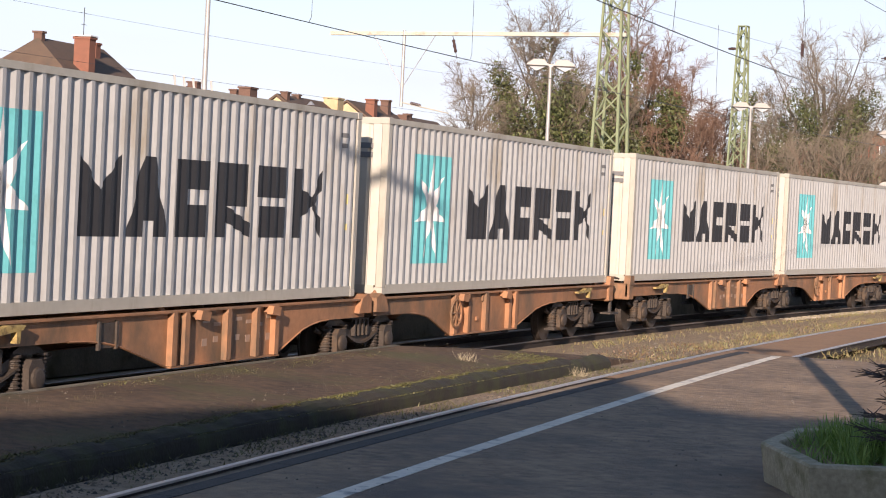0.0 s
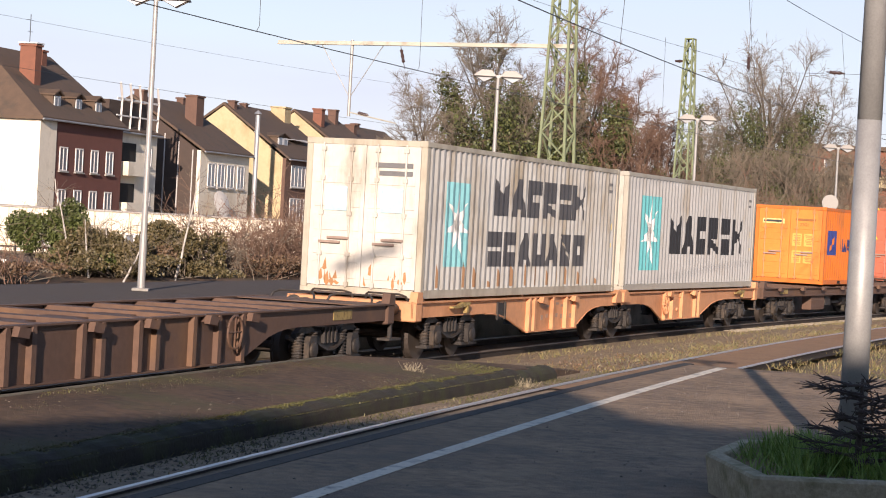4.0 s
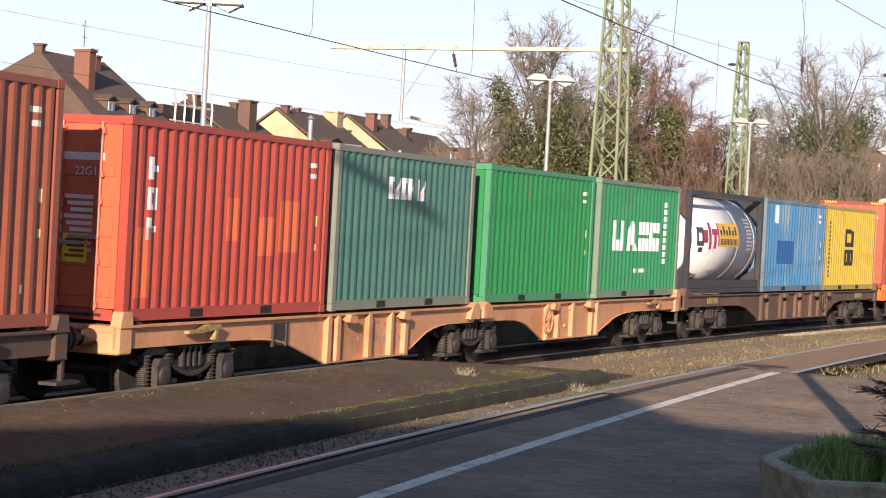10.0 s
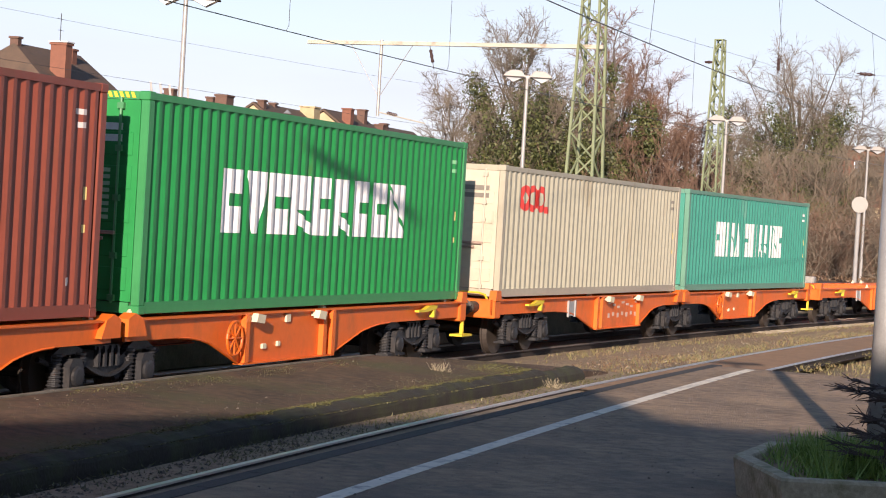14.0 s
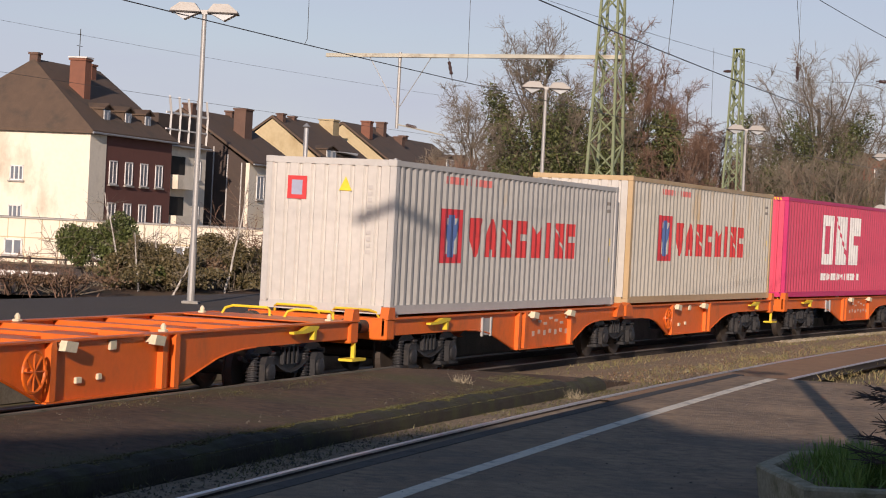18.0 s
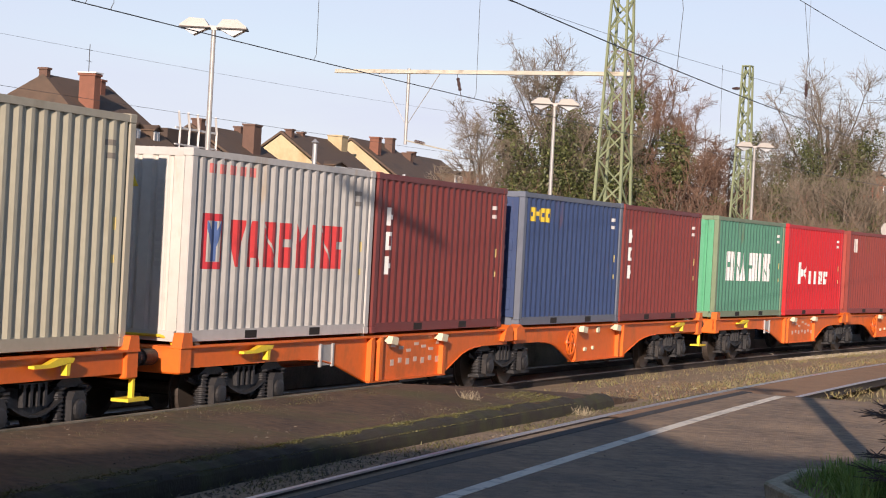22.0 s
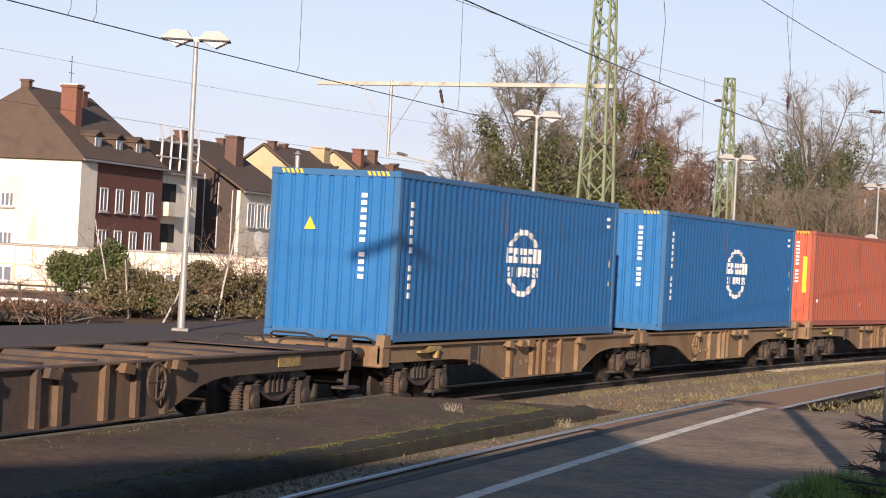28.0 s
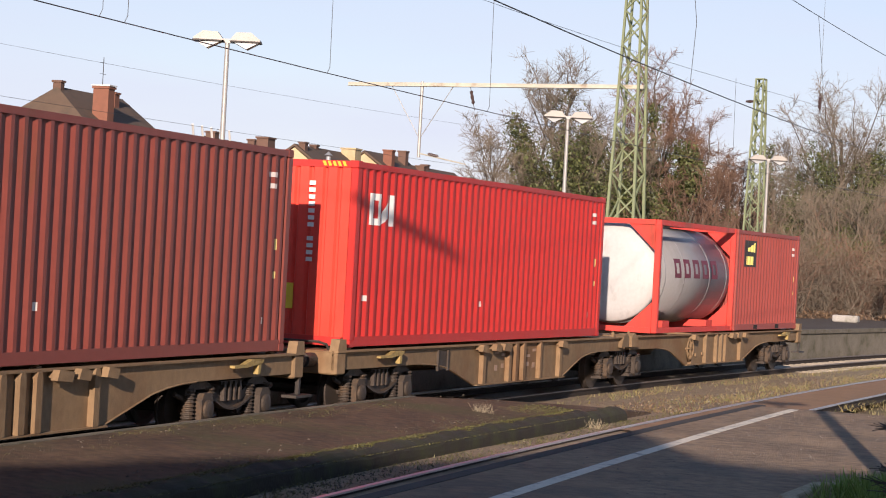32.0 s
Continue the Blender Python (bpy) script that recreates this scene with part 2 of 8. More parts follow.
def ink(color, rough=0.55):
    key = ("ink", color)
    if key not in _PAINT:
        _PAINT[key] = material("marking_paint", color, rough, vary=0.1, scale=1.5, dirt=tuple(0.7 * c for c in color), dirt_amount=0.3,
                               dirt_scale=4, bump=0.05, random=0.0)
    return _PAINT[key]


# ---- mesh building ----
class Shape:
    """Collects vertices and faces for one mesh."""

    def __init__(self):
        self.v, self.f = [], []

    def add(self, verts, faces):
        o = len(self.v)
        self.v.extend(verts)
        self.f.extend([tuple(o + i for i in q) for q in faces])
        return self

    def box(self, x0, x1, y0, y1, z0, z1, m=None):
        vs = [Vector((x, y, z)) for x in (x0, x1) for y in (y0, y1) for z in (z0, z1)]
        if m is not None:
            vs = [m @ p for p in vs]
        return self.add(vs, [(0, 1, 3, 2), (4, 6, 7, 5), (0, 4, 5, 1), (2, 3, 7, 6), (0, 2, 6, 4), (1, 5, 7, 3)])

    def bevel_box(self, x0, x1, y0, y1, z0, z1, b=0.02, m=None):
        """A box with chamfered upright and level edges."""
        rings = []
        for z, i in ((z0, b), (z0 + b, 0), (z1 - b, 0), (z1, b)):
            rings.append([(x0 + i + b, y0 + i, z), (x1 - i - b, y0 + i, z), (x1 - i, y0 + i + b, z), (x1 - i, y1 - i - b, z),
                          (x1 - i - b, y1 - i, z), (x0 + i + b, y1 - i, z), (x0 + i, y1 - i - b, z), (x0 + i, y0 + i + b, z)])
        vs = [Vector(p) for r in rings for p in r]
        if m is not None:
            vs = [m @ p for p in vs]
        fs = [tuple(range(7, -1, -1)), tuple(range(24, 32))]
        for k in range(3):
            for j in range(8):
                fs.append((8 * k + j, 8 * k + (j + 1) % 8, 8 * k + 8 + (j + 1) % 8, 8 * k + 8 + j))
        return self.add(vs, fs)

    def prism(self, outline, y0, y1, m=None):
        """An outline in x and z, from y0 to y1."""
        n = len(outline)
        vs = [Vector((x, y0, z)) for x, z in outline] + [Vector((x, y1, z)) for x, z in outline]
        if m is not None:
            vs = [m @ p for p in vs]
        fs = [tuple(range(n)), tuple(range(2 * n - 1, n - 1, -1))]
        fs += [(i, n + i, n + (i + 1) % n, (i + 1) % n) for i in range(n)]
        return self.add(vs, fs)

    def rod(self, a, b, r0, r1=None, n=8, caps=True):
        a, b = Vector(a), Vector(b)
        r1 = r0 if r1 is None else r1
        ax = (b - a).normalized()
        u = ax.orthogonal().normalized()
        w = ax.cross(u)
        vs = []
        for c, r in ((a, r0), (b, r1)):
            vs += [c + r * (math.cos(2 * math.pi * i / n) * u + math.sin(2 * math.pi * i / n) * w) for i in range(n)]
        fs = [(i, (i + 1) % n, n + (i + 1) % n, n + i) for i in range(n)]
        if caps:
            fs += [tuple(range(n - 1, -1, -1)), tuple(range(n, 2 * n))]
        return self.add(vs, fs)

    def lathe(self, profile, axis_a, axis_dir, n=16):
        """profile: (distance along the axis, radius)."""
        a, ax = Vector(axis_a), Vector(axis_dir).normalized()
        u = ax.orthogonal().normalized()
        w = ax.cross(u)
        vs, fs = [], []
        for t, r in profile:
            vs += [a + t * ax + r * (math.cos(2 * math.pi * i / n) * u + math.sin(2 * math.pi * i / n) * w) for i in range(n)]
        for k in range(len(profile) - 1):
            fs += [(n * k + i, n * k + (i + 1) % n, n * k + n + (i + 1) % n, n * k + n + i) for i in range(n)]
        fs += [tuple(range(n - 1, -1, -1)), tuple(range(n * (len(profile) - 1), n * len(profile)))]
        return self.add(vs, fs)

    def tube(self, points, r, n=6):
        """One unbroken tube through the points."""
        pts = [Vector(p) for p in points]
        k = len(pts)
        o = len(self.v)
        for i, p in enumerate(pts):
            ax = (pts[min(k - 1, i + 1)] - pts[max(0, i - 1)]).normalized()
            u = ax.cross(Vector((0, 0, 1)) if abs(ax.z) < 0.9 else Vector((0, 1, 0))).normalized()
            w = ax.cross(u)
            self.v += [p + r * (math.cos(2 * math.pi * j / n) * u + math.sin(2 * math.pi * j / n) * w) for j in range(n)]
        for i in range(k - 1):
            self.f += [(o + n * i + j, o + n * i + (j + 1) % n, o + n * i + n + (j + 1) % n, o + n * i + n + j) for j in range(n)]
        return self

    def sticks(self, rows, n=3):
        """Many tapered sticks at once. rows: start, end, radius at each."""
        if not rows:
            return self
        a = np.array([r[0] for r in rows], float)
        b = np.array([r[1] for r in rows], float)
        ra, rb = np.array([r[2] for r in rows])[:, None, None], np.array([r[3] for r in rows])[:, None, None]
        ax = b - a
        ax /= np.linalg.norm(ax, axis=1)[:, None] + 1e-9
        ref = np.where(np.abs(ax[:, 2:3]) < 0.8, [[0, 0, 1.0]], [[1.0, 0, 0]])
        u = np.cross(ax, ref)
        u /= np.linalg.norm(u, axis=1)[:, None]
        w = np.cross(ax, u)
        t = np.arange(n) * 2 * np.pi / n
        ring = np.cos(t)[None, :, None] * u[:, None, :] + np.sin(t)[None, :, None] * w[:, None, :]
        v = np.concatenate([a[:, None, :] + ra * ring, b[:, None, :] + rb * ring], 1).reshape(-1, 3)
        o = len(self.v)
        self.v += [tuple(p) for p in v.tolist()]
        for i in range(len(rows)):
            q = o + 2 * n * i
            self.f += [(q + j, q + (j + 1) % n, q + n + (j + 1) % n, q + n + j) for j in range(n)]
        return self

    def pipe(self, points, r, n=6):
        for a, b in zip(points, points[1:]):
            self.rod(a, b, r, n=n)
        return self

    def mesh(self, name, mat, smooth=False):
        me = bpy.data.meshes.new(name)
        me.from_pydata([tuple(p) for p in self.v], [], self.f)
        me.materials.append(mat)
        if smooth:
            me.shade_smooth()
        me.update()
        return me


def part(name, shape, mat, parent, label="", smooth=False):
    ob = new(name, shape.mesh(name, mat, smooth) if isinstance(shape, Shape) else shape)
    ob.parent = parent
    if label:
        tagged(ob, label)
    return ob


def thing(name, label, category, group="", kind="", at=None):
    ob = new(name)
    ob.empty_display_size = 0.3
    tagged(ob, label, category, group, kind)
    if at is not None:
        ob.matrix_world = at
    return ob


def solid(name, shape, mat, label, category, group="", kind="", smooth=False):
    ob = new(name, shape.mesh(name, mat, smooth))
    return tagged(ob, label, category, group, kind)


def lettering(text, size, mat, name="writing", depth=0.003):
    """Flat letters in the built-in font, in the x-z plane, facing -y, centred."""
    cu = bpy.data.curves.new(name, "FONT")
    cu.body, cu.size, cu.align_x, cu.align_y, cu.extrude = text, size, "CENTER", "CENTER", depth
    tmp = bpy.data.objects.new(name, cu)
    me = bpy.data.meshes.new_from_object(tmp)
    bpy.data.objects.remove(tmp)
    me.transform(pose(0, 0, 0, 90))
    me.materials.clear()
    me.materials.append(mat)
    return me


# ---- ground, tracks and platforms ----
def strip(section, s0, s1, step=2.0, dfun=None):
    """A profile of (d, z) swept along the railway from s0 to s1. The profile may be closed by its first point."""
    sh = Shape()
    n = max(1, int(round((s1 - s0) / step)))
    k = len(section)
    for i in range(n + 1):
        s = s0 + (s1 - s0) * i / n
        o = dfun(s) if dfun else 0.0
        sh.v += [on_track(s, o + d, z) for d, z in section]
    for i in range(n):
        for j in range(k - 1):
            a, b = i * k + j, i * k + j + 1
            sh.f.append((a, b, b + k, a + k))
    return sh


def capped(section, s0, s1, step=2.0, dfun=None):
    """The same, as a closed solid with end faces."""
    sec = list(section) + [section[0]]
    sh = strip(sec, s0, s1, step, dfun)
    k = len(sec)
    m = len(sh.v) // k
    sh.f.append(tuple(range(k - 2, -1, -1)))
    sh.f.append(tuple((m - 1) * k + j for j in range(k - 1)))
    return sh


def build_ground():
    g = Shape()
    R = 2600
    g.add([Vector((x, y, -0.32)) for x, y in ((-R, -R), (R, -R), (R, R), (-R, R))], [(0, 1, 2, 3)])
    solid("ground", g, M["soil"], "brown winter soil with thin grass reaching the horizon", "ground", kind="structure")
    b = strip([(-2.6, -0.32), (-1.75, -0.145), (1.75, -0.145), (2.6, -0.2), (3.2, -0.28)], -70, 170, 3)
    solid("ballast_bed", b, M["ballast"], "dirty brown ballast under the train's track", "ballast", kind="structure")
    b = strip([(-1.5, -0.05), (1.6, -0.045), (2.2, -0.3)], -70, 14, 3, second_d)
    solid("ballast_bed", b, M["ballast"], "earthy ballast between the two platforms", "ballast", kind="structure")
    b = strip([(0.5, -0.02), (0.66, 0.012), (0.9, 0.016), (1.25, 0.01), (1.5, -0.06)], 4.2, 11.5, 0.6, second_d)
    for i, v in enumerate(b.v):
        k = (i // 5) / 12
        v.z -= 0.05 * max(0.0, 1 - 4 * k, 4 * k - 3) - 0.004 * math.sin(i * 2.1)
    solid("rail_dirt", b, M["crossing"], "brown dirt heaped over a buried stretch of rail", "ground", kind="structure", smooth=True)
    b = strip([(-0.69, -0.015), (0.69, -0.015)], 9, 130, 3, second_d)
    solid("track_infill", b, M["crossing"], "trodden brown earth filled in between the rails", "ground", kind="structure")


def rail(s0, s1, d, dfun=None, z=0.0, head="rail_top"):
    """One rail with head, web and foot; the worn head is a part of its own."""
    body = capped([(d - 0.036, z - 0.004), (d + 0.036, z - 0.004), (d + 0.034, z - 0.04), (d + 0.009, z - 0.055), (d + 0.009, z - 0.14),
                   (d + 0.07, z - 0.165), (d - 0.07, z - 0.165), (d - 0.009, z - 0.14), (d - 0.009, z - 0.055), (d - 0.034, z - 0.04)],
                  s0, s1, 3, dfun)
    r = solid("rail", body, M["rail_side"], "rusty steel rail with a worn shiny head", "rail", "rails of the two tracks", "structure")
    part("rail_head", capped([(d - 0.036, z + 0.002), (d + 0.036, z + 0.002), (d + 0.0375, z - 0.02), (d - 0.0375, z - 0.02)], s0, s1, 3, dfun),
         M[head], r, "polished running surface")
    return r


def build_tracks():
    rail(-70, 170, 0.75, head="rail_dull"), rail(-70, 170, -0.75, head="rail_dull")
    rail(-70, 130, 0.75, second_d), rail(-70, 130, -0.75, second_d)
    bed = thing("sleepers", "row of concrete sleepers half sunk in ballast", "sleepers", kind="structure")
    me = Shape().bevel_box(-0.13, 0.13, -1.3, 1.3, -0.2, -0.128, 0.015).mesh("sleeper", M["sleeper"])
    for i in range(130):
        s = 36 + 0.62 * i
        o = part("sleeper", me, None, bed)
        p = on_track(s)
        o.matrix_world = pose(p.x, p.y, 0, 0, 0, 90 - math.degrees(heading(s)))


PLAT_Z = 0.68


def build_platforms():
    # camera-side platform: asphalt slab, kerb edge, painted line
    end_s = 6.9
    top = capped([(7.42, PLAT_Z), (30, PLAT_Z + 0.02), (30, -0.3), (7.42, -0.3)], -75, end_s, 2.5)
    pl = solid("platform_near", top, M["asphalt"], "dark worn asphalt platform, partly in shade", "platform", kind="structure")
    for i in range(68):
        s0 = -60.5 + i * 0.995
        part("kerb_stone", capped([(7.25, PLAT_Z - 0.01), (7.26, PLAT_Z + 0.004), (7.415, PLAT_Z + 0.004), (7.415, PLAT_Z - 0.35), (7.25, PLAT_Z - 0.35)],
                                  s0, s0 + 0.985, 1.0), M["kerb_near"], pl)
    part("platform_wall", capped([(7.33, PLAT_Z - 0.35), (7.42, PLAT_Z - 0.35), (7.42, -0.3), (7.33, -0.3)], -75, end_s, 2.5), M["concrete"], pl)
    part("safety_line", capped([(8.06, PLAT_Z + 0.002), (8.06, PLAT_Z + 0.006), (8.2, PLAT_Z + 0.006), (8.2, PLAT_Z + 0.002)], -40, 6.65, 1.0,
                               lambda s: -0.018 * s - 0.06), M["line"], pl, "worn white safety line")
    # earth ramp behind the end of the platform
    rs = strip([(7.0, -0.05), (30, 0.0)], end_s + 0.5, 60, 4)
    solid("trackside_earth", rs, M["soil"], "grassy earth beside the track past the platform's end", "ground", kind="structure")
    ramp = capped([(7.1, 0.0), (30, 0.0), (30, -0.3), (7.1, -0.3)], end_s, end_s + 1.0, 0.5)
    solid("platform_end_slab", ramp, M["mossy_concrete"], "low concrete edge at the platform's end", "kerb", kind="structure")
    # low old platform between the tracks
    mid = capped([(1.62, 0.36), (2.8, 0.30), (3.6, 0.232), (3.755, 0.205), (3.755, -0.3), (1.62, -0.3)], -75, 7.5, 2.5)
    mp = solid("platform_middle", mid, M["old_asphalt"], "low weathered platform between the tracks with moss and dirt", "platform", kind="structure")
    tail = Shape()
    secs = [(7.5, 1.62, 0.36, 0.21), (9.0, 2.4, 0.3, 0.2), (10.4, 3.2, 0.22, 0.18), (13.5, 3.55, 0.0, -0.02)]
    for s, d, zb, zf in secs:
        tail.v += [on_track(s, d, zb), on_track(s, 3.82, zf), on_track(s, 3.82, -0.3), on_track(s, d, -0.3)]
    for i in range(len(secs) - 1):
        for j in range(4):
            a, b = 4 * i + j, 4 * i + (j + 1) % 4
            tail.f.append((a, b, b + 4, a + 4))
    tail.f.append((12, 13, 14, 15))
    part("platform_tail", tail, M["old_asphalt"], mp)
    for i in range(70):
        s0 = -58.5 + i * 1.0
        w = 0.0
        z1 = 0.225
        if s0 > 8:
            z1 -= 0.012 * (s0 - 8)
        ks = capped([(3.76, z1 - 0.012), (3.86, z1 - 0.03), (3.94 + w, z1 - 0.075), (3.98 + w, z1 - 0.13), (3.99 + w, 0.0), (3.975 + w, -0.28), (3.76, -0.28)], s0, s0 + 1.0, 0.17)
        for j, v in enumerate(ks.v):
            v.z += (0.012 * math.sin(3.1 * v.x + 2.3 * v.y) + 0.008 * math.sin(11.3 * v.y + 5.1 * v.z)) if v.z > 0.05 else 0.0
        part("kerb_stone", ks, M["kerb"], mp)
    for i in range(66):
        s0 = -58.5 + i * 1.0
        part("edge_stone", capped([(1.5, 0.37), (1.615, 0.375), (1.615, -0.28), (1.5, -0.28)], s0, s0 + 0.985, 1.0), M["edge_pale"], mp)
    # far island platform
    far = capped([(-2.95, 0.76), (-9.3, 0.76), (-9.3, -0.3), (-2.95, -0.3)], -70, 160, 3)
    fp = solid("platform_far", far, M["far_asphalt"], "grey asphalt island platform behind the train", "platform", kind="structure")
    part("platform_edge", capped([(-2.78, 0.77), (-2.94, 0.77), (-2.94, 0.62), (-2.78, 0.62)], -70, 160, 3), M["edge_pale"], fp, "pale concrete edge slab")
    part("platform_wall", capped([(-2.85, 0.62), (-2.94, 0.62), (-2.94, -0.3), (-2.85, -0.3)], -70, 160, 3), M["edge_pale"], fp, "stained brick-faced wall")


M["kerb_near"] = material("kerb_concrete", (0.036, 0.034, 0.032), 0.85, vary=0.3, scale=2.0, bump=0.4, random=0.12)
build_ground()
build_tracks()
build_platforms()


# ---- containers ----
PITCH, DEEP, FACE = 0.2785, 0.036, -1.206


def wave(x0, x1, pitch=PITCH):
    """The corrugation between x0 and x1: points (x, depth behind the outer face)."""
    n = max(1, int(round((x1 - x0) / pitch)))
    p = (x1 - x0) / n
    pts = []
    for i in range(n):
        a = x0 + i * p
        pts += [(a, DEEP), (a + 0.24 * p, DEEP), (a + 0.49 * p, 0.0), (a + 0.76 * p, 0.0)]
    pts.append((x1, DEEP))
    return pts


def depth_at(pts, x):
    for (xa, da), (xb, db) in zip(pts, pts[1:]):
        if xa <= x <= xb:
            return da + (db - da) * (x - xa) / (xb - xa)
    return 0.0


def marking(L, quads, proud=0.003):
    """Paint lying on the near side's corrugation. quads: (x0, x1, low0, low1, high0, high1), heights at the two ends."""
    pts = wave(-L / 2 + 0.16, L / 2 - 0.16)
    sh = Shape()
    for x0, x1, l0, l1, h0, h1 in quads:
        xs = [x0] + [x for x, _ in pts if x0 + 1e-4 < x < x1 - 1e-4] + [x1]
        for xa, xb in zip(xs, xs[1:]):
            ya, yb = FACE + depth_at(pts, xa) - proud, FACE + depth_at(pts, xb) - proud
            ta, tb = (xa - x0) / (x1 - x0), (xb - x0) / (x1 - x0)
            sh.add([Vector((xa, ya, l0 + (l1 - l0) * ta)), Vector((xb, yb, l0 + (l1 - l0) * tb)),
                    Vector((xb, yb, h0 + (h1 - h0) * tb)), Vector((xa, ya, h0 + (h1 - h0) * ta))], [(0, 1, 2, 3)])
    return sh


def rect(x, z, w, h):
    return [(x, x + w, z, z, z + h, z + h)]


def frame_mark(x, z, w, h, t):
    """A hollow upright block."""
    return rect(x, z, t, h) + rect(x + w - t, z, t, h) + rect(x + t, z + h - t * 0.9, w - 2 * t, t * 0.9) + rect(x + t, z, w - 2 * t, t * 0.9)


def slant_mark(x, z, w, h, t):
    """Two leaning strokes that meet above."""
    m = x + w / 2
    return [(x, m, z, z + h - t, z + t, z + h), (m, x + w, z + h - t, z, z + h, z + t)] + rect(x, z, t * 0.8, t) + rect(x + w - t * 0.8, z, t * 0.8, t)


def bar_mark(x, z, w, h, t):
    """Three level strokes beside an upright one."""
    return rect(x, z, t, h) + rect(x + w - t, z + h * 0.12, t, h * 0.76) + rect(x + t, z + h * 0.42, w - 2 * t, t * 0.8)


def cut_block(x, z, w, h, k):
    """A plain stencil block: the kind names where it is cut."""
    def R(a, b, c, d):
        return (x + a * w, x + b * w, z + c * h, z + c * h, z + d * h, z + d * h)

    def Q(a, b, l0, l1, h0, h1):
        return (x + a * w, x + b * w, z + l0 * h, z + l1 * h, z + h0 * h, z + h1 * h)
    return {
        "n": [R(0, 1, 0, 0.5), Q(0, 0.5, 0.5, 0.5, 1, 0.56), Q(0.5, 1, 0.5, 0.5, 0.56, 1)],
        "w": [Q(0, 0.36, 0, 0, 0.1, 1), R(0.36, 0.64, 0.2, 1), Q(0.64, 1, 0, 0, 1, 0.1)],
        "y": [Q(0, 0.36, 0.9, 0, 1, 1), R(0.36, 0.64, 0, 1), Q(0.64, 1, 0, 0.9, 1, 1)],
        "e": [R(0, 0.34, 0, 1), R(0.34, 1, 0.62, 1), R(0.34, 0.92, 0, 0.42)],
        "p": [R(0, 0.3, 0, 1), R(0.3, 0.92, 0.42, 1), Q(0.3, 1, 0.2, 0, 0.42, 0.2)],
        "z": [R(0, 0.94, 0.56, 1), R(0.06, 1, 0, 0.44)],
        "k": [R(0, 0.34, 0, 1), Q(0.34, 0.7, 0.3, 0.46, 0.7, 0.6), Q(0.7, 1, 0.46, 0.7, 0.62, 1), Q(0.7, 1, 0.42, 0, 0.54, 0.3)],
        "j": [Q(0, 1, 0, 0, 0.9, 0.08), Q(0, 1, 0.97, 0.2, 1, 1)],
        "g": [R(0, 0.34, 0, 1), R(0.34, 0.95, 0.64, 1), R(0.34, 0.95, 0, 0.46)],
        "u": [R(0, 0.3, 0, 1), R(0.7, 1, 0, 1), R(0.3, 0.7, 0, 0.36)],
        "h": [R(0, 0.4, 0, 1), R(0.6, 1, 0, 1)],
    }[k]


def block_row(x, z, w, h, kinds, gap=0.16, t=None):
    """A line of plain shapes, as many as the wordmark has: f hollow, s leaning, b barred, d solid, l slim, and cut blocks."""
    n = len(kinds)
    cw = w / (n + gap * (n - 1))
    out = []
    for i, k in enumerate(kinds):
        xx = x + i * cw * (1 + gap)
        tt = t or cw * 0.36
        if k == "f":
            out += frame_mark(xx, z, cw, h, tt)
        elif k == "s":
            out += slant_mark(xx, z, cw, h, min(h * 0.45, tt * 1.5))
        elif k == "b":
            out += bar_mark(xx, z, cw, h, tt)
        elif k == "d":
            out += rect(xx, z, cw, h)
        elif k == "l":
            out += rect(xx + cw * 0.3, z, tt, h)
        else:
            out += cut_block(xx, z, cw, h, k)
    return out


def word(c, L, x, z, w, h, kinds, color, label="", gap=0.16, t=None, proud=0.003):
    """A wordmark as plain shapes, one part for each."""
    n = len(kinds)
    cw = w / (n + gap * (n - 1))
    for i, k in enumerate(kinds):
        o = part("wordmark_shape", marking(L, block_row(x + i * cw * (1 + gap), z, cw, h, k, gap, t), proud), ink(color), c)
        if label and i == 0:
            tagged(o, label)


def disc_mark(x, z, rx, rz, inner=0.0, a0=0.0, a1=360.0, n=24):
    """A disc or ring, cut into upright slices."""
    out = []
    xs = [x - rx + 2 * rx * i / n for i in range(n + 1)]
    for xa, xb in zip(xs, xs[1:]):
        ha = rz * math.sqrt(max(0, 1 - ((xa - x) / rx) ** 2))
        hb = rz * math.sqrt(max(0, 1 - ((xb - x) / rx) ** 2))
        if inner:
            ia = rz * inner * math.sqrt(max(0, 1 - ((xa - x) / (rx * inner)) ** 2)) if abs(xa - x) < rx * inner else 0
            ib = rz * inner * math.sqrt(max(0, 1 - ((xb - x) / (rx * inner)) ** 2)) if abs(xb - x) < rx * inner else 0
            out += [(xa, xb, z + ia, z + ib, z + ha, z + hb), (xa, xb, z - ha, z - hb, z - ia, z - ib)]
        else:
            out.append((xa, xb, z - ha, z - hb, z + ha, z + hb))
    return out


def star_mark(x, z, rx, rz):
    """A seven-pointed star made of slim kites."""
    out = []
    for i in range(7):
        a = math.pi / 2 + 2 * math.pi * i / 7
        tip = (x + rx * math.cos(a), z + rz * math.sin(a))
        px, pz = -math.sin(a) * rx * 0.2, math.cos(a) * rz * 0.2
        b0, b1 = (x + px, z + pz), (x - px, z - pz)
        tri = sorted([tip, b0, b1])
        (xa, za), (xb, zb), (xc, zc) = tri
        if xc - xa < 1e-6:
            continue
        zm = za + (zc - za) * (xb - xa) / (xc - xa)
        lo, hi = min(zb, zm), max(zb, zm)
        if xb - xa > 1e-4:
            out.append((xa, xb, za, lo, za, hi))
        if xc - xb > 1e-4:
            out.append((xb, xc, lo, zc, hi, zc))
    return out


_SHARED = {}


def shared(key, make):
    if key not in _SHARED:
        _SHARED[key] = make()
    return _SHARED[key]


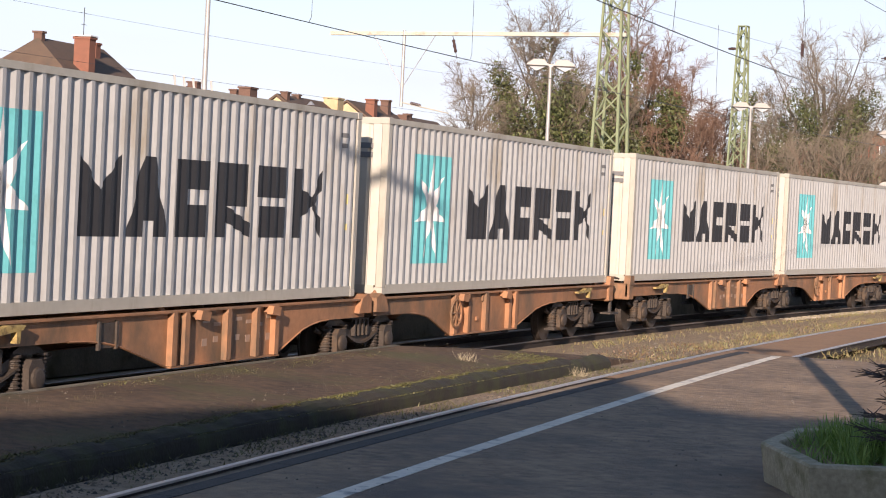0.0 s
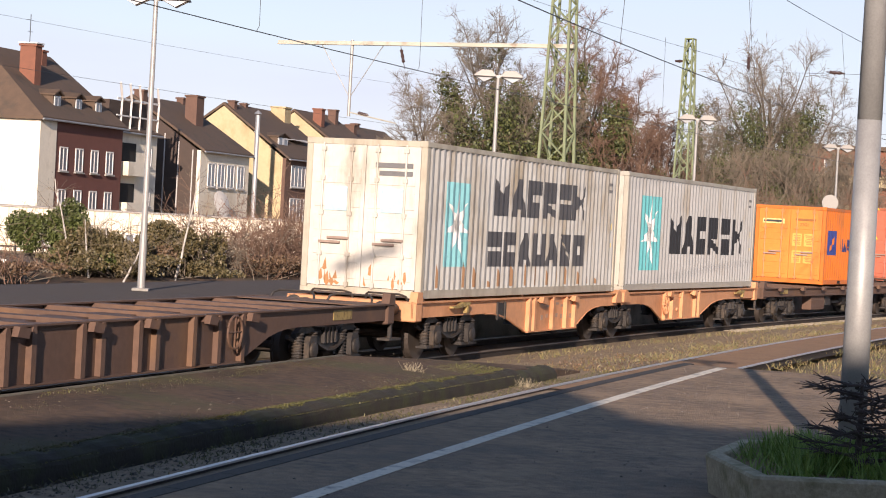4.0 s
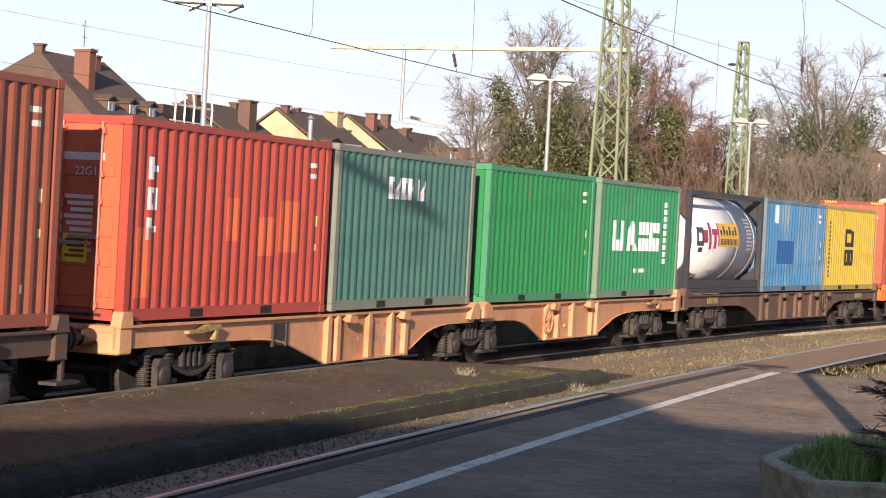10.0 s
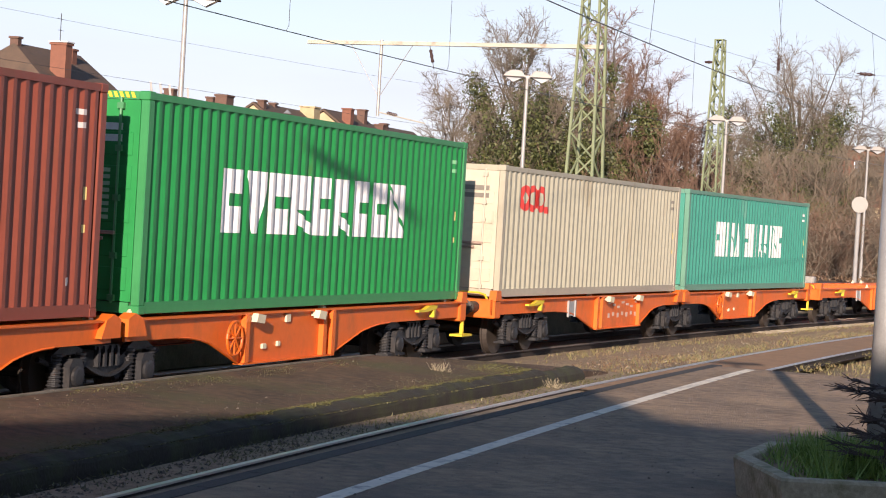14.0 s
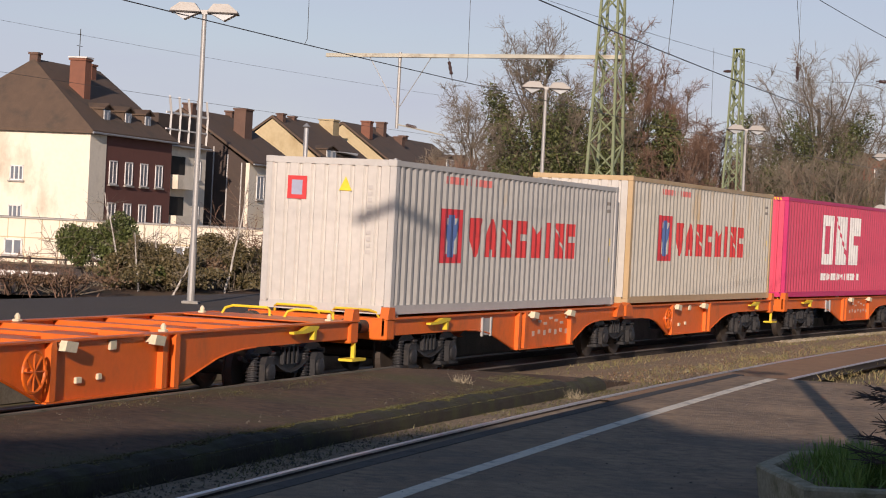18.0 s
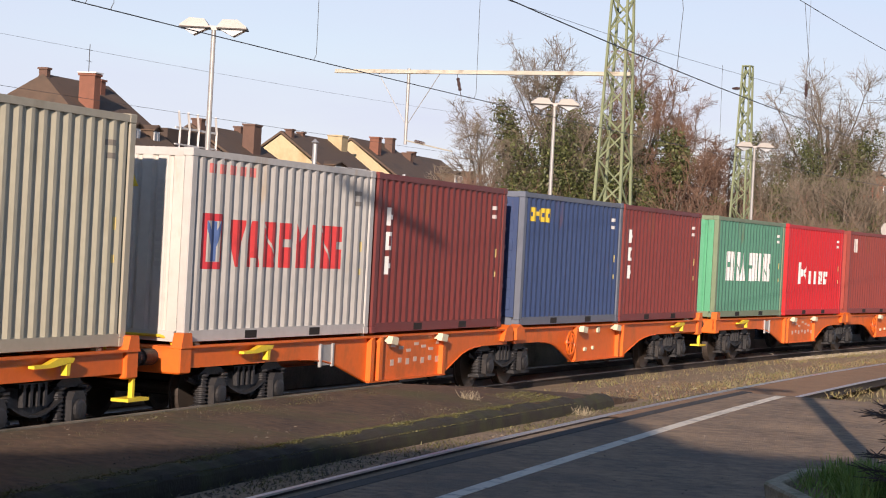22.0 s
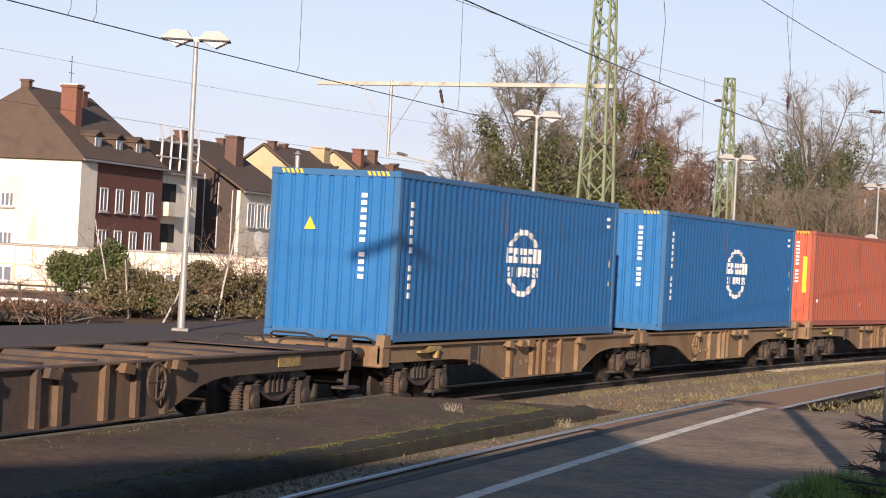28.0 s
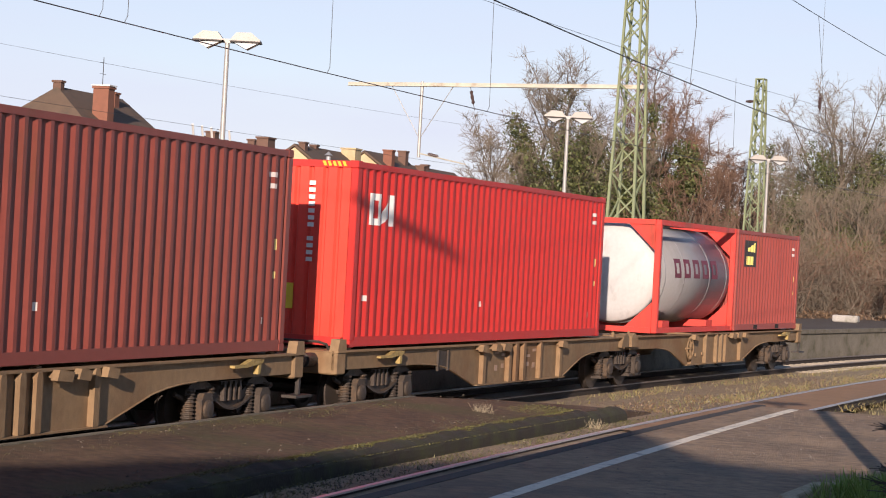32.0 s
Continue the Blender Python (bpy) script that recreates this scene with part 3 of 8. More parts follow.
def recolour(key, make, mat):
    """One mesh per shape and material."""
    return shared((key, mat.name), lambda: make().mesh(key[0], mat))


def build_container(L, H, color, label, end="panel", worn=0.25, end_color=None, frame_color=None, rough=0.5, open_top=False, dirt=RUST):
    """A steel box, its middle at x = 0, standing on z = 0; the near side faces -y and the leading end -x."""
    mat = paint(color, worn, rough, dirt=dirt)
    fmat = paint(frame_color or color, worn, rough, dirt=dirt)
    # leading end in a lighter tone: its sunlit look is put into the colour
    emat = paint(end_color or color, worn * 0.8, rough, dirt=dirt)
    rmat = paint(tuple(0.8 * q + 0.06 for q in (end_color or color)), worn, 0.45, dirt=dirt)
    c = thing("shipping_container", label, "container", "containers on the train")
    h = L / 2

    def side(sign):
        def make():
            sh = Shape()
            pts = wave(-h + 0.16, h - 0.16)
            for (xa, da), (xb, db) in zip(pts, pts[1:]):
                ya, yb = sign * (FACE + da), sign * (FACE + db)
                q = [Vector((xa, ya, 0.16)), Vector((xb, yb, 0.16)), Vector((xb, yb, H - 0.1)), Vector((xa, ya, H - 0.1))]
                sh.add(q, [(0, 1, 2, 3) if sign > 0 else (0, 1, 2, 3)])
            return sh
        return make
    part("side_panel", recolour(("side_panel", L, H, 1), side(1), mat), None, c)
    part("side_panel", recolour(("side_panel", L, H, -1), side(-1), mat), None, c)
    part("roof_panel", recolour(("roof_panel", L, H), lambda: Shape().box(-h + 0.05, h - 0.05, -1.19, 1.19, H - 0.03, H - 0.012), fmat), None, c)
    part("floor", recolour(("floor", L), lambda: Shape().box(-h + 0.05, h - 0.05, -1.17, 1.17, 0.05, 0.15), M["dark_steel"]), None, c)
    for sx in (-1, 1):
        for sy in (-1, 1):
            part("corner_post", recolour(("corner_post", L, H, sx, sy), lambda: Shape().bevel_box(
                min(sx * h, sx * (h - 0.16)), max(sx * h, sx * (h - 0.16)), min(sy * 1.215, sy * 1.09), max(sy * 1.215, sy * 1.09), 0.11, H - 0.11, 0.015), fmat), None, c)
            for zz in (0, 1):
                part("corner_casting", recolour(("corner_casting", L, H, sx, sy, zz), lambda: Shape().bevel_box(
                    min(sx * (h + 0.004), sx * (h - 0.178)), max(sx * (h + 0.004), sx * (h - 0.178)), min(sy * 1.219, sy * 1.057), max(sy * 1.219, sy * 1.057),
                    zz * (H - 0.118), 0.118 + zz * (H - 0.118), 0.012), fmat), None, c)
    for sy in (-1, 1):
        part("top_rail", recolour(("top_rail", L, H, sy), lambda: Shape().box(-h + 0.17, h - 0.17, min(sy * 1.212, sy * 1.15), max(sy * 1.212, sy * 1.15), H - 0.105, H - 0.015), fmat), None, c)
        part("bottom_rail", recolour(("bottom_rail", L, sy), lambda: Shape().box(-h + 0.17, h - 0.17, min(sy * 1.21, sy * 1.13), max(sy * 1.21, sy * 1.13), 0.015, 0.165), fmat), None, c)
    for sx in (-1, 1):
        part("end_header", recolour(("end_header", L, H, sx), lambda: Shape().box(min(sx * (h - 0.005), sx * (h - 0.1)), max(sx * (h - 0.005), sx * (h - 0.1)), -1.06, 1.06, H - 0.115, H - 0.008), fmat), None, c)
        part("end_sill", recolour(("end_sill", L, sx), lambda: Shape().box(min(sx * (h - 0.005), sx * (h - 0.1)), max(sx * (h - 0.005), sx * (h - 0.1)), -1.06, 1.06, 0.01, 0.15), fmat), None, c)
    # trailing end: plain corrugated wall
    part("end_wall", recolour(("end_wall", L, H), lambda: Shape().box(h - 0.09, h - 0.06, -1.09, 1.09, 0.15, H - 0.11), mat), None, c)
    if end == "panel":
        def wall():
            sh = Shape()
            n = 9
            w = 2.18 / n
            for i in range(n):
                a = -1.09 + i * w
                for y0, y1, x0, x1 in ((a, a + w * 0.62, 0.012, 0.012), (a + w * 0.62, a + w * 0.74, 0.012, 0.05), (a + w * 0.74, a + w * 0.88, 0.05, 0.05),
                                       (a + w * 0.88, a + w, 0.05, 0.012)):
                    sh.add([Vector((-h + x0, y0, 0.15)), Vector((-h + x1, y1, 0.15)), Vector((-h + x1, y1, H - 0.11)), Vector((-h + x0, y0, H - 0.11))], [(0, 1, 2, 3)])
            return sh
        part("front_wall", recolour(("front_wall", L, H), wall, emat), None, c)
    else:
        for sy, nm in ((-1, "a"), (1, "b")):
            y0, y1 = (-1.085, -0.006) if sy < 0 else (0.006, 1.085)

            def leaf():
                return Shape().box(-h + 0.014, -h + 0.055, y0, y1, 0.16, H - 0.12)
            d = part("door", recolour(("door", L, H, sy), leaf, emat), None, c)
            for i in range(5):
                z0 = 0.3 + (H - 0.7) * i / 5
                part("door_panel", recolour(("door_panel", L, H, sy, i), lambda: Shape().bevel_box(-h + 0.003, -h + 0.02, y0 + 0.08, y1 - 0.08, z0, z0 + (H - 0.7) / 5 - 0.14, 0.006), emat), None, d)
            for yy in (0.25, 0.78):
                rod_y = y0 + (y1 - y0) * yy

                def rods(ry=rod_y):
                    sh = Shape().rod((-h - 0.022, ry, 0.13), (-h - 0.022, ry, H - 0.09), 0.02, n=8)
                    for zz in (0.2, 0.75, 1.5, H - 0.75, H - 0.2):
                        sh.box(-h - 0.045, -h + 0.012, ry - 0.045, ry + 0.045, zz - 0.04, zz + 0.04)
                    return sh
                part("lock_rod", recolour(("lock_rod", L, H, round(rod_y, 3)), rods, rmat), None, d, "")
                part("door_handle", recolour(("door_handle", L, round(rod_y, 3)), lambda ry=rod_y: Shape().bevel_box(-h - 0.06, -h - 0.03, ry - 0.02, ry + 0.42 * (1 if yy < 0.5 else -1) * 1.0 if yy < 0.5 else ry + 0.02, 1.02, 1.07, 0.008) if yy < 0.5 else
                     Shape().bevel_box(-h - 0.06, -h - 0.03, ry - 0.42, ry + 0.02, 0.94, 0.99, 0.008), M["rod"]), None, d)
    if L < 7:
        for x0 in (-1.25, 0.85):
            # proud black plate: the dark of the fork opening is painted, not hollow
            part("fork_pocket", recolour(("fork_pocket", x0), lambda: Shape().box(x0, x0 + 0.36, -1.2135, -1.19, 0.03, 0.14), M["shade"]), None, c)
    return c


M["rod"] = material("lock_rod_steel", (0.34, 0.25, 0.2), 0.6, 0.2, vary=0.2, scale=4)


def bars_on_end(c, L, y, z, w, h, color, rows=1, gap=0.4, label="printed data"):
    """Unreadable print on the leading end, as bars. y grows to the far side."""
    sh = Shape()
    step = h / rows
    for i in range(rows):
        ww = w * (1 - 0.22 * ((i * 7) % 3) / 2)
        z0 = z - (i + 1) * step + step * gap / 2
        x = -L / 2 - 0.006
        sh.add([Vector((x, y, z0)), Vector((x, y + ww, z0)), Vector((x, y + ww, z0 + step * (1 - gap))), Vector((x, y, z0 + step * (1 - gap)))], [(0, 1, 2, 3)])
    return part("label_print", sh, ink(color), c, label)


def upright_bars(c, L, y, z0, z1, color, n=11, w=0.11):
    """An upright line of small marks down the leading end."""
    sh = Shape()
    step = (z1 - z0) / n
    for i in range(n):
        if i in (4,):
            continue
        x = -L / 2 - 0.006
        a = z0 + i * step
        sh.add([Vector((x, y, a)), Vector((x, y + w, a)), Vector((x, y + w, a + step * 0.62)), Vector((x, y, a + step * 0.62))], [(0, 1, 2, 3)])
    return part("label_print", sh, ink(color), c, "upright line of small marks")


def hazard_top(c, L, H, color=(0.75, 0.5, 0.04)):
    """Yellow and black height warning strips above the leading end."""
    sh = Shape()
    for y0 in (-1.02, 0.6):
        for i in range(5):
            a = y0 + i * 0.085
            x = -L / 2 - 0.008
            sh.add([Vector((x, a, H - 0.095)), Vector((x, a + 0.05, H - 0.095)), Vector((x, a + 0.085, H - 0.02)), Vector((x, a + 0.035, H - 0.02))], [(0, 1, 2, 3)])
    part("height_warning", sh, ink(color), c, "yellow and black height warning strip")


def triangle_mark(c, L, y, z, size=0.22):
    x = -L / 2 - 0.006
    part("warning_triangle", Shape().add([Vector((x, y, z)), Vector((x, y + size, z)), Vector((x, y + size / 2, z + size))], [(0, 1, 2)]), ink((0.8, 0.62, 0.04)), c)


def prints(name, L, quads, color, c, label=""):
    """Small printed marks on the near side, each a part of its own."""
    for i, q in enumerate(quads):
        part(name, marking(L, [q]), ink(color), c, label if i == 0 else "")


def small_side_marks(c, L, H, color=(0.72, 0.7, 0.66)):
    """The little data marks near the trailing top corner and a few scattered stickers."""
    q = rect(L / 2 - 0.75, H - 0.42, 0.3, 0.07) + rect(L / 2 - 0.66, H - 0.58, 0.16, 0.07)
    prints("side_print", L, q, color, c)
    q = rect(L / 2 - 0.42, H * 0.5, 0.07, 0.16) + rect(L / 2 - 0.42, H * 0.36, 0.07, 0.1)
    prints("sticker", L, q, (0.7, 0.55, 0.2), c)


def tank_container(frame_color, tank_color, label, tank_mat=None, dark=False):
    L, H = 6.058, 2.591
    c = thing("tank_container", label, "tank container", "containers on the train")
    fm = paint(frame_color, 0.3)
    h = L / 2
    for sx in (-1, 1):
        for sy in (-1, 1):
            part("corner_post", Shape().bevel_box(min(sx * h, sx * (h - 0.13)), max(sx * h, sx * (h - 0.13)), min(sy * 1.219, sy * 1.08), max(sy * 1.219, sy * 1.08), 0, H, 0.015), fm, c)
        for zz in (0.06, H - 0.06):
            part("end_beam", Shape().box(min(sx * h, sx * (h - 0.12)), max(sx * h, sx * (h - 0.12)), -1.08, 1.08, zz - 0.06, zz + 0.06), fm, c)
        for sy in (-1, 1):
            x0 = sx * (h - 0.06)
            for zz, up in ((0.1, 1), (H - 0.1, -1)):
                tri = [(sy * 1.09, zz), (sy * 0.42, zz), (sy * 1.09, zz + up * 0.62)]
                part("corner_gusset", Shape().add([Vector((x0 - 0.03, y, z)) for y, z in tri] + [Vector((x0 + 0.03, y, z)) for y, z in tri],
                                                  [(0, 1, 2), (5, 4, 3), (0, 3, 4, 1), (1, 4, 5, 2), (2, 5, 3, 0)]), fm, c)
    for sy in (-1, 1):
        for zz in (0.07, H - 0.06):
            part("side_rail", Shape().box(-h + 0.13, h - 0.13, min(sy * 1.2, sy * 1.1), max(sy * 1.2, sy * 1.1), zz - 0.06, zz + 0.06), fm, c)
    r, e = 1.165, 0.26
    prof = [(0.0, 0.02), (0.03, 0.5 * r), (0.08, 0.78 * r), (0.15, 0.94 * r), (e, r)]
    Lt = L - 0.16
    prof += [(Lt - t, q) for t, q in reversed(prof)]
    part("tank", Shape().lathe(prof[4:-4], (-h + 0.08, 0, 1.33), (1, 0, 0), 40), tank_mat, c, "pale cylindrical tank", smooth=True)
    part("tank_end", Shape().lathe(prof[:5], (-h + 0.08, 0, 1.33), (1, 0, 0), 40), M["tank_white" if dark else "tank_pale"], c, "pale domed tank end", smooth=True)
    part("tank_end", Shape().lathe(prof[-5:], (-h + 0.08, 0, 1.33), (1, 0, 0), 40), M["tank_white" if dark else "tank_pale"], c, "", smooth=True)
    for xx in (-h + 0.62, -1.0, 1.0, h - 0.62):
        part("tank_band", Shape().lathe([(0, r + 0.001), (0.001, r + 0.004), (0.05, r + 0.004), (0.051, r + 0.001)], (xx, 0, 1.33), (1, 0, 0), 40), tank_mat, c, smooth=False)
    for sx in (-1, 1):
        part("saddle", Shape().box(sx * 1.7 - 0.25, sx * 1.7 + 0.25, -1.0, 1.0, 0.1, 0.27), fm, c)
    part("walkway", Shape().box(-2.6, 2.6, -0.45, 0.45, H - 0.05, H - 0.02), M["galvanised"], c, "grey walkway")
    part("manhole", Shape().lathe([(0, 0.3), (0.12, 0.3), (0.15, 0.2)], (0.3, 0, H - 0.12), (0, 0, 1), 16), M["galvanised"], c)
    if dark:
        for sy in (-1, 1):
            part("bottom_beam", Shape().box(-h + 0.14, h - 0.14, min(sy * 1.19, sy * 1.12), max(sy * 1.19, sy * 1.12), 0.14, 0.34), fm, c)
        lad = Shape()
        for yy in (-0.62, -0.3):
            lad.box(-h - 0.02, -h + 0.02, yy - 0.02, yy + 0.02, 0.1, H)
        for i in range(8):
            lad.box(-h - 0.015, -h + 0.015, -0.62, -0.3, 0.25 + 0.29 * i, 0.28 + 0.29 * i)
        part("ladder", lad, M["galvanised"], c)
    return c


def on_tank(c, quads_x, color, name="side_print", label=""):
    """Flat marks wrapped on the tank's near flank: (x0, x1, angle0, angle1) in degrees above level."""
    r = 1.17
    for k, (x0, x1, a0, a1) in enumerate(quads_x):
        sh = Shape()
        n = 4
        for i in range(n):
            t0, t1 = radians(a0 + (a1 - a0) * i / n), radians(a0 + (a1 - a0) * (i + 1) / n)
            sh.add([Vector((x0, -r * math.cos(t0), 1.33 + r * math.sin(t0))), Vector((x1, -r * math.cos(t0), 1.33 + r * math.sin(t0))),
                    Vector((x1, -r * math.cos(t1), 1.33 + r * math.sin(t1))), Vector((x0, -r * math.cos(t1), 1.33 + r * math.sin(t1)))], [(0, 1, 2, 3)])
        part(name, sh, ink(color), c, label if k == 0 else "")


# ---- wagons ----
def build_bogie(parent, x, mat):
    """Two axles in a cast frame, under the wagon at x; the near side faces -y."""
    b = part("bogie", recolour(("bogie_bolster",), lambda: Shape().bevel_box(-0.35, 0.35, -0.95, 0.95, 0.5, 0.78, 0.03), mat), None, parent)
    b.location.x = x
    for sy in (-1, 1):
        def side():
            # gull-wing frame: horns over the springs, a bowed band hanging between the axleboxes
            lo, hi = min(sy * 1.0, sy * 1.09), max(sy * 1.0, sy * 1.09)
            n = 10
            low = [(-0.62 + 1.24 * i / n, 0.56 - 0.17 * math.sin(math.pi * i / n)) for i in range(n + 1)]
            top = [(-0.62 + 1.24 * i / n, 0.72 - 0.16 * math.sin(math.pi * i / n)) for i in range(n + 1)]
            sh = Shape().prism(low + top[::-1], lo, hi)
            for sx in (-1, 1):
                o = [(sx * 0.58, 0.58), (sx * 0.58, 0.75), (sx * 0.8, 0.84), (sx * 1.1, 0.8), (sx * 1.3, 0.7), (sx * 1.3, 0.63), (sx * 1.08, 0.7), (sx * 0.74, 0.7)]
                sh.prism(o if sx < 0 else o[::-1], lo, hi)
            # flange along the band's lower edge
            for (xa, za), (xb, zb) in zip(low, low[1:]):
                y0, y1 = sy * 1.05, sy * 1.16
                sh.add([Vector((xa, y0, za)), Vector((xb, y0, zb)), Vector((xb, y1, zb)), Vector((xa, y1, za))], [(0, 1, 2, 3)])
                sh.add([Vector((xa, y0, za + 0.03)), Vector((xb, y0, zb + 0.03)), Vector((xb, y1, zb + 0.03)), Vector((xa, y1, za + 0.03))], [(3, 2, 1, 0)])
                sh.add([Vector((xa, y1, za)), Vector((xb, y1, zb)), Vector((xb, y1, zb + 0.03)), Vector((xa, y1, za + 0.03))], [(0, 1, 2, 3)])
            return sh
        part("side_frame", recolour(("side_frame", sy), side, mat), None, b)

        def bearer():
            sh = Shape()
            for xx in (-0.24, -0.08, 0.08, 0.24):
                sh.prism([(xx - 0.03, 0.52), (xx + 0.03, 0.52), (xx + 0.03, 0.74), (xx - 0.03, 0.78)], min(sy * 1.08, sy * 1.15), max(sy * 1.08, sy * 1.15))
            return sh.box(-0.32, 0.32, min(sy * 0.9, sy * 1.12), max(sy * 0.9, sy * 1.12), 0.74, 0.79)
        part("side_bearer", recolour(("side_bearer", sy), bearer, mat), None, b)
        for sx in (-1, 1):
            def axlebox():
                yy = sy * 0.98
                y0, y1 = min(yy, yy + sy * 0.24), max(yy, yy + sy * 0.24)
                o = [(-0.16, 0.3), (-0.11, 0.25), (0.11, 0.25), (0.16, 0.3), (0.17, 0.56), (0.1, 0.66), (-0.1, 0.66), (-0.17, 0.56)]
                sh = Shape().prism([(sx * 0.9 + x, z) for x, z in o], y0, y1)
                sh.lathe([(0, 0.13), (0.04, 0.13), (0.055, 0.1), (0.06, 0.04)], (sx * 0.9, yy + sy * 0.235, 0.44), (0, sy, 0), 14)
                sh.box(sx * 0.9 - 0.4, sx * 0.9 + 0.4, min(sy * 0.96, sy * 1.18), max(sy * 0.96, sy * 1.18), 0.24, 0.28)
                return sh
            part("axlebox", recolour(("axlebox", sx, sy), axlebox, mat), None, b)

            for dx in (-0.285, 0.285):
                def spring():
                    prof = [(0.0, 0.105), (0.03, 0.105), (0.035, 0.066)]
                    for i in range(7):
                        z = 0.05 + i * 0.052
                        prof += [(z, 0.074), (z + 0.01, 0.095), (z + 0.024, 0.095), (z + 0.034, 0.074)]
                    return Shape().lathe(prof + [(0.42, 0.1), (0.45, 0.1)], (sx * 0.9 + dx, sy * 1.07, 0.27), (0, 0, 1), 12)
                part("spring", recolour(("spring", sx, sy, dx), spring, mat), None, b)
    for sx in (-1, 1):
        def wheelset():
            sh = Shape().rod((sx * 0.9, -1.0, 0.46), (sx * 0.9, 1.0, 0.46), 0.08, n=10)
            for sy in (-1, 1):
                sh.lathe([(0, 0.25), (0.0, 0.4), (0.0, 0.455), (0.1, 0.46), (0.105, 0.487), (0.135, 0.485), (0.14, 0.4), (0.06, 0.3), (0.06, 0.1)],
                         (sx * 0.9, sy * 0.82, 0.46), (0, -sy, 0), 28)
            return sh
        part("wheelset", recolour(("wheelset", sx), wheelset, M["wheel"]), None, b, smooth=False)
    for sx in (-1, 1):
        part("brake_gear", recolour(("brake_gear", sx), lambda: Shape().box(sx * 0.36 - 0.06, sx * 0.36 + 0.06, -0.9, 0.9, 0.32, 0.42).rod((sx * 0.36, -1.02, 0.34), (sx * 1.5, -1.02, 0.66), 0.035, n=6), mat), None, b)
    return b


M["wheel"] = material("wheel_steel", (0.075, 0.06, 0.05), 0.65, 0.4, vary=0.25, scale=5)


def sill_outline(x_in, x_out, b0, b1, b2, b3, zt, ze, zb):
    """Side sill seen from the side: shallow at the ends, deep between b1 and b2."""
    def arc(xa, za, xb, zb_, bow):
        pts = []
        for i in range(1, 6):
            t = i / 6
            x = xa + (xb - xa) * t
            z = za + (zb_ - za) * (t * t if bow > 0 else 1 - (1 - t) ** 2)
            pts.append((x, z))
        return pts
    o = [(x_in, zt), (x_in, ze), (b0, ze)] + arc(b0, ze, b1, zb, 0.4)[:3] + [(b1, zb), (b2, zb)] + list(reversed(arc(b3, ze, b2, zb, 0.4)[:3])) + [(b3, ze), (x_out, ze), (x_out, zt)]
    return o


STYLE = {  # body, ribs, bogie, fittings, plate
    "orange": ("orange", "orange", "black_bogie", "cream", "bright orange"),
    "old": ("old_orange", "old_orange", "brown_bogie", "old_orange", "faded dirty orange"),
    "pale": ("pale_orange", "pale_orange", "dark_steel", "pale_orange", "pale faded orange"),
    "brown": ("wagon_brown", "wagon_brown", "dark_steel", "wagon_brown", "dark brown"),
    "ochre": ("wagon_ochre", "wagon_ochre", "brown_bogie", "wagon_ochre", "dirty ochre-brown"),
    "dusty": ("wagon_dusty", "wagon_dusty", "brown_bogie", "wagon_dusty", "dusty grey-brown"),
}
M["wagon_dusty"] = material("wagon_dusty", (0.085, 0.058, 0.040), 0.8, vary=0.3, scale=0.8, dirt=(0.20, 0.115, 0.055), dirt_amount=0.4,
                            dirt_scale=0.7, streak=0.4, bump=0.2, random=0.08)
M["hazard"] = material("faded_hazard_paint", (0.36, 0.26, 0.09), 0.7, vary=0.25, scale=6, dirt=(0.12, 0.07, 0.03), dirt_amount=0.5, dirt_scale=9)


def rib(parent, x, z0, z1, mat, w=0.13):
    part("rib", recolour(("rib", round(x, 3), round(z0, 3), round(z1, 3), w), lambda: Shape().prism(
        [(x - w / 2, z0), (x + w / 2, z0), (x + w / 2, z1 - 0.06), (x + w / 2 - 0.02, z1), (x - w / 2 + 0.02, z1), (x - w / 2, z1 - 0.06)], -1.335, -1.246), mat), None, parent)


def fold_lock(parent, x, mat, w=0.26):
    """A fold-down container lock on the sill's top edge."""
    part("container_lock", recolour(("container_lock", round(x, 3), w), lambda: Shape().prism([(x - w / 2, 1.0), (x + w / 2, 0.97), (x + w / 2 + 0.05, 1.09), (x - w / 2 + 0.05, 1.12)], -1.42, -1.33)
         .box(x - w / 2 + 0.06, x - w / 2 + 0.12, -1.4, -1.25, 1.02, 1.1), mat), None, parent)


def cone(parent, x, y, mat):
    """An upright locking cone."""
    part("locking_cone", recolour(("locking_cone", round(x, 3), y), lambda: Shape().bevel_box(x - 0.06, x + 0.06, y - 0.05, y + 0.05, 1.11, 1.15, 0.01).lathe(
        [(0, 0.035), (0.04, 0.04), (0.08, 0.015)], (x, y, 1.15), (0, 0, 1), 8), mat), None, parent)


def deck(parent, x0, x1, mat, zt=1.12, n=8):
    """Open deck: centre sill, far sill, cross beams and end plates."""
    part("centre_sill", recolour(("centre_sill", x0, x1), lambda: Shape().box(x0, x1, -0.3, 0.3, 0.72, zt - 0.06), mat), None, parent)
    for i in range(n):
        x = x0 + (x1 - x0) * (i + 0.5) / n
        part("cross_beam", recolour(("cross_beam", round(x, 3)), lambda: Shape().box(x - 0.16, x + 0.16, -1.2, 1.2, zt - 0.1, zt - 0.015).box(x - 0.02, x + 0.02, -1.2, 1.2, zt - 0.3, zt - 0.1), mat), None, parent)
    for a, b in ((x0 + 0.05, x0 + 1.3), (x1 - 1.3, x1 - 0.05)):
        part("deck_plate", recolour(("deck_plate", a, b), lambda: Shape().box(a, b, -1.2, 1.2, zt - 0.02, zt - 0.004), mat), None, parent)


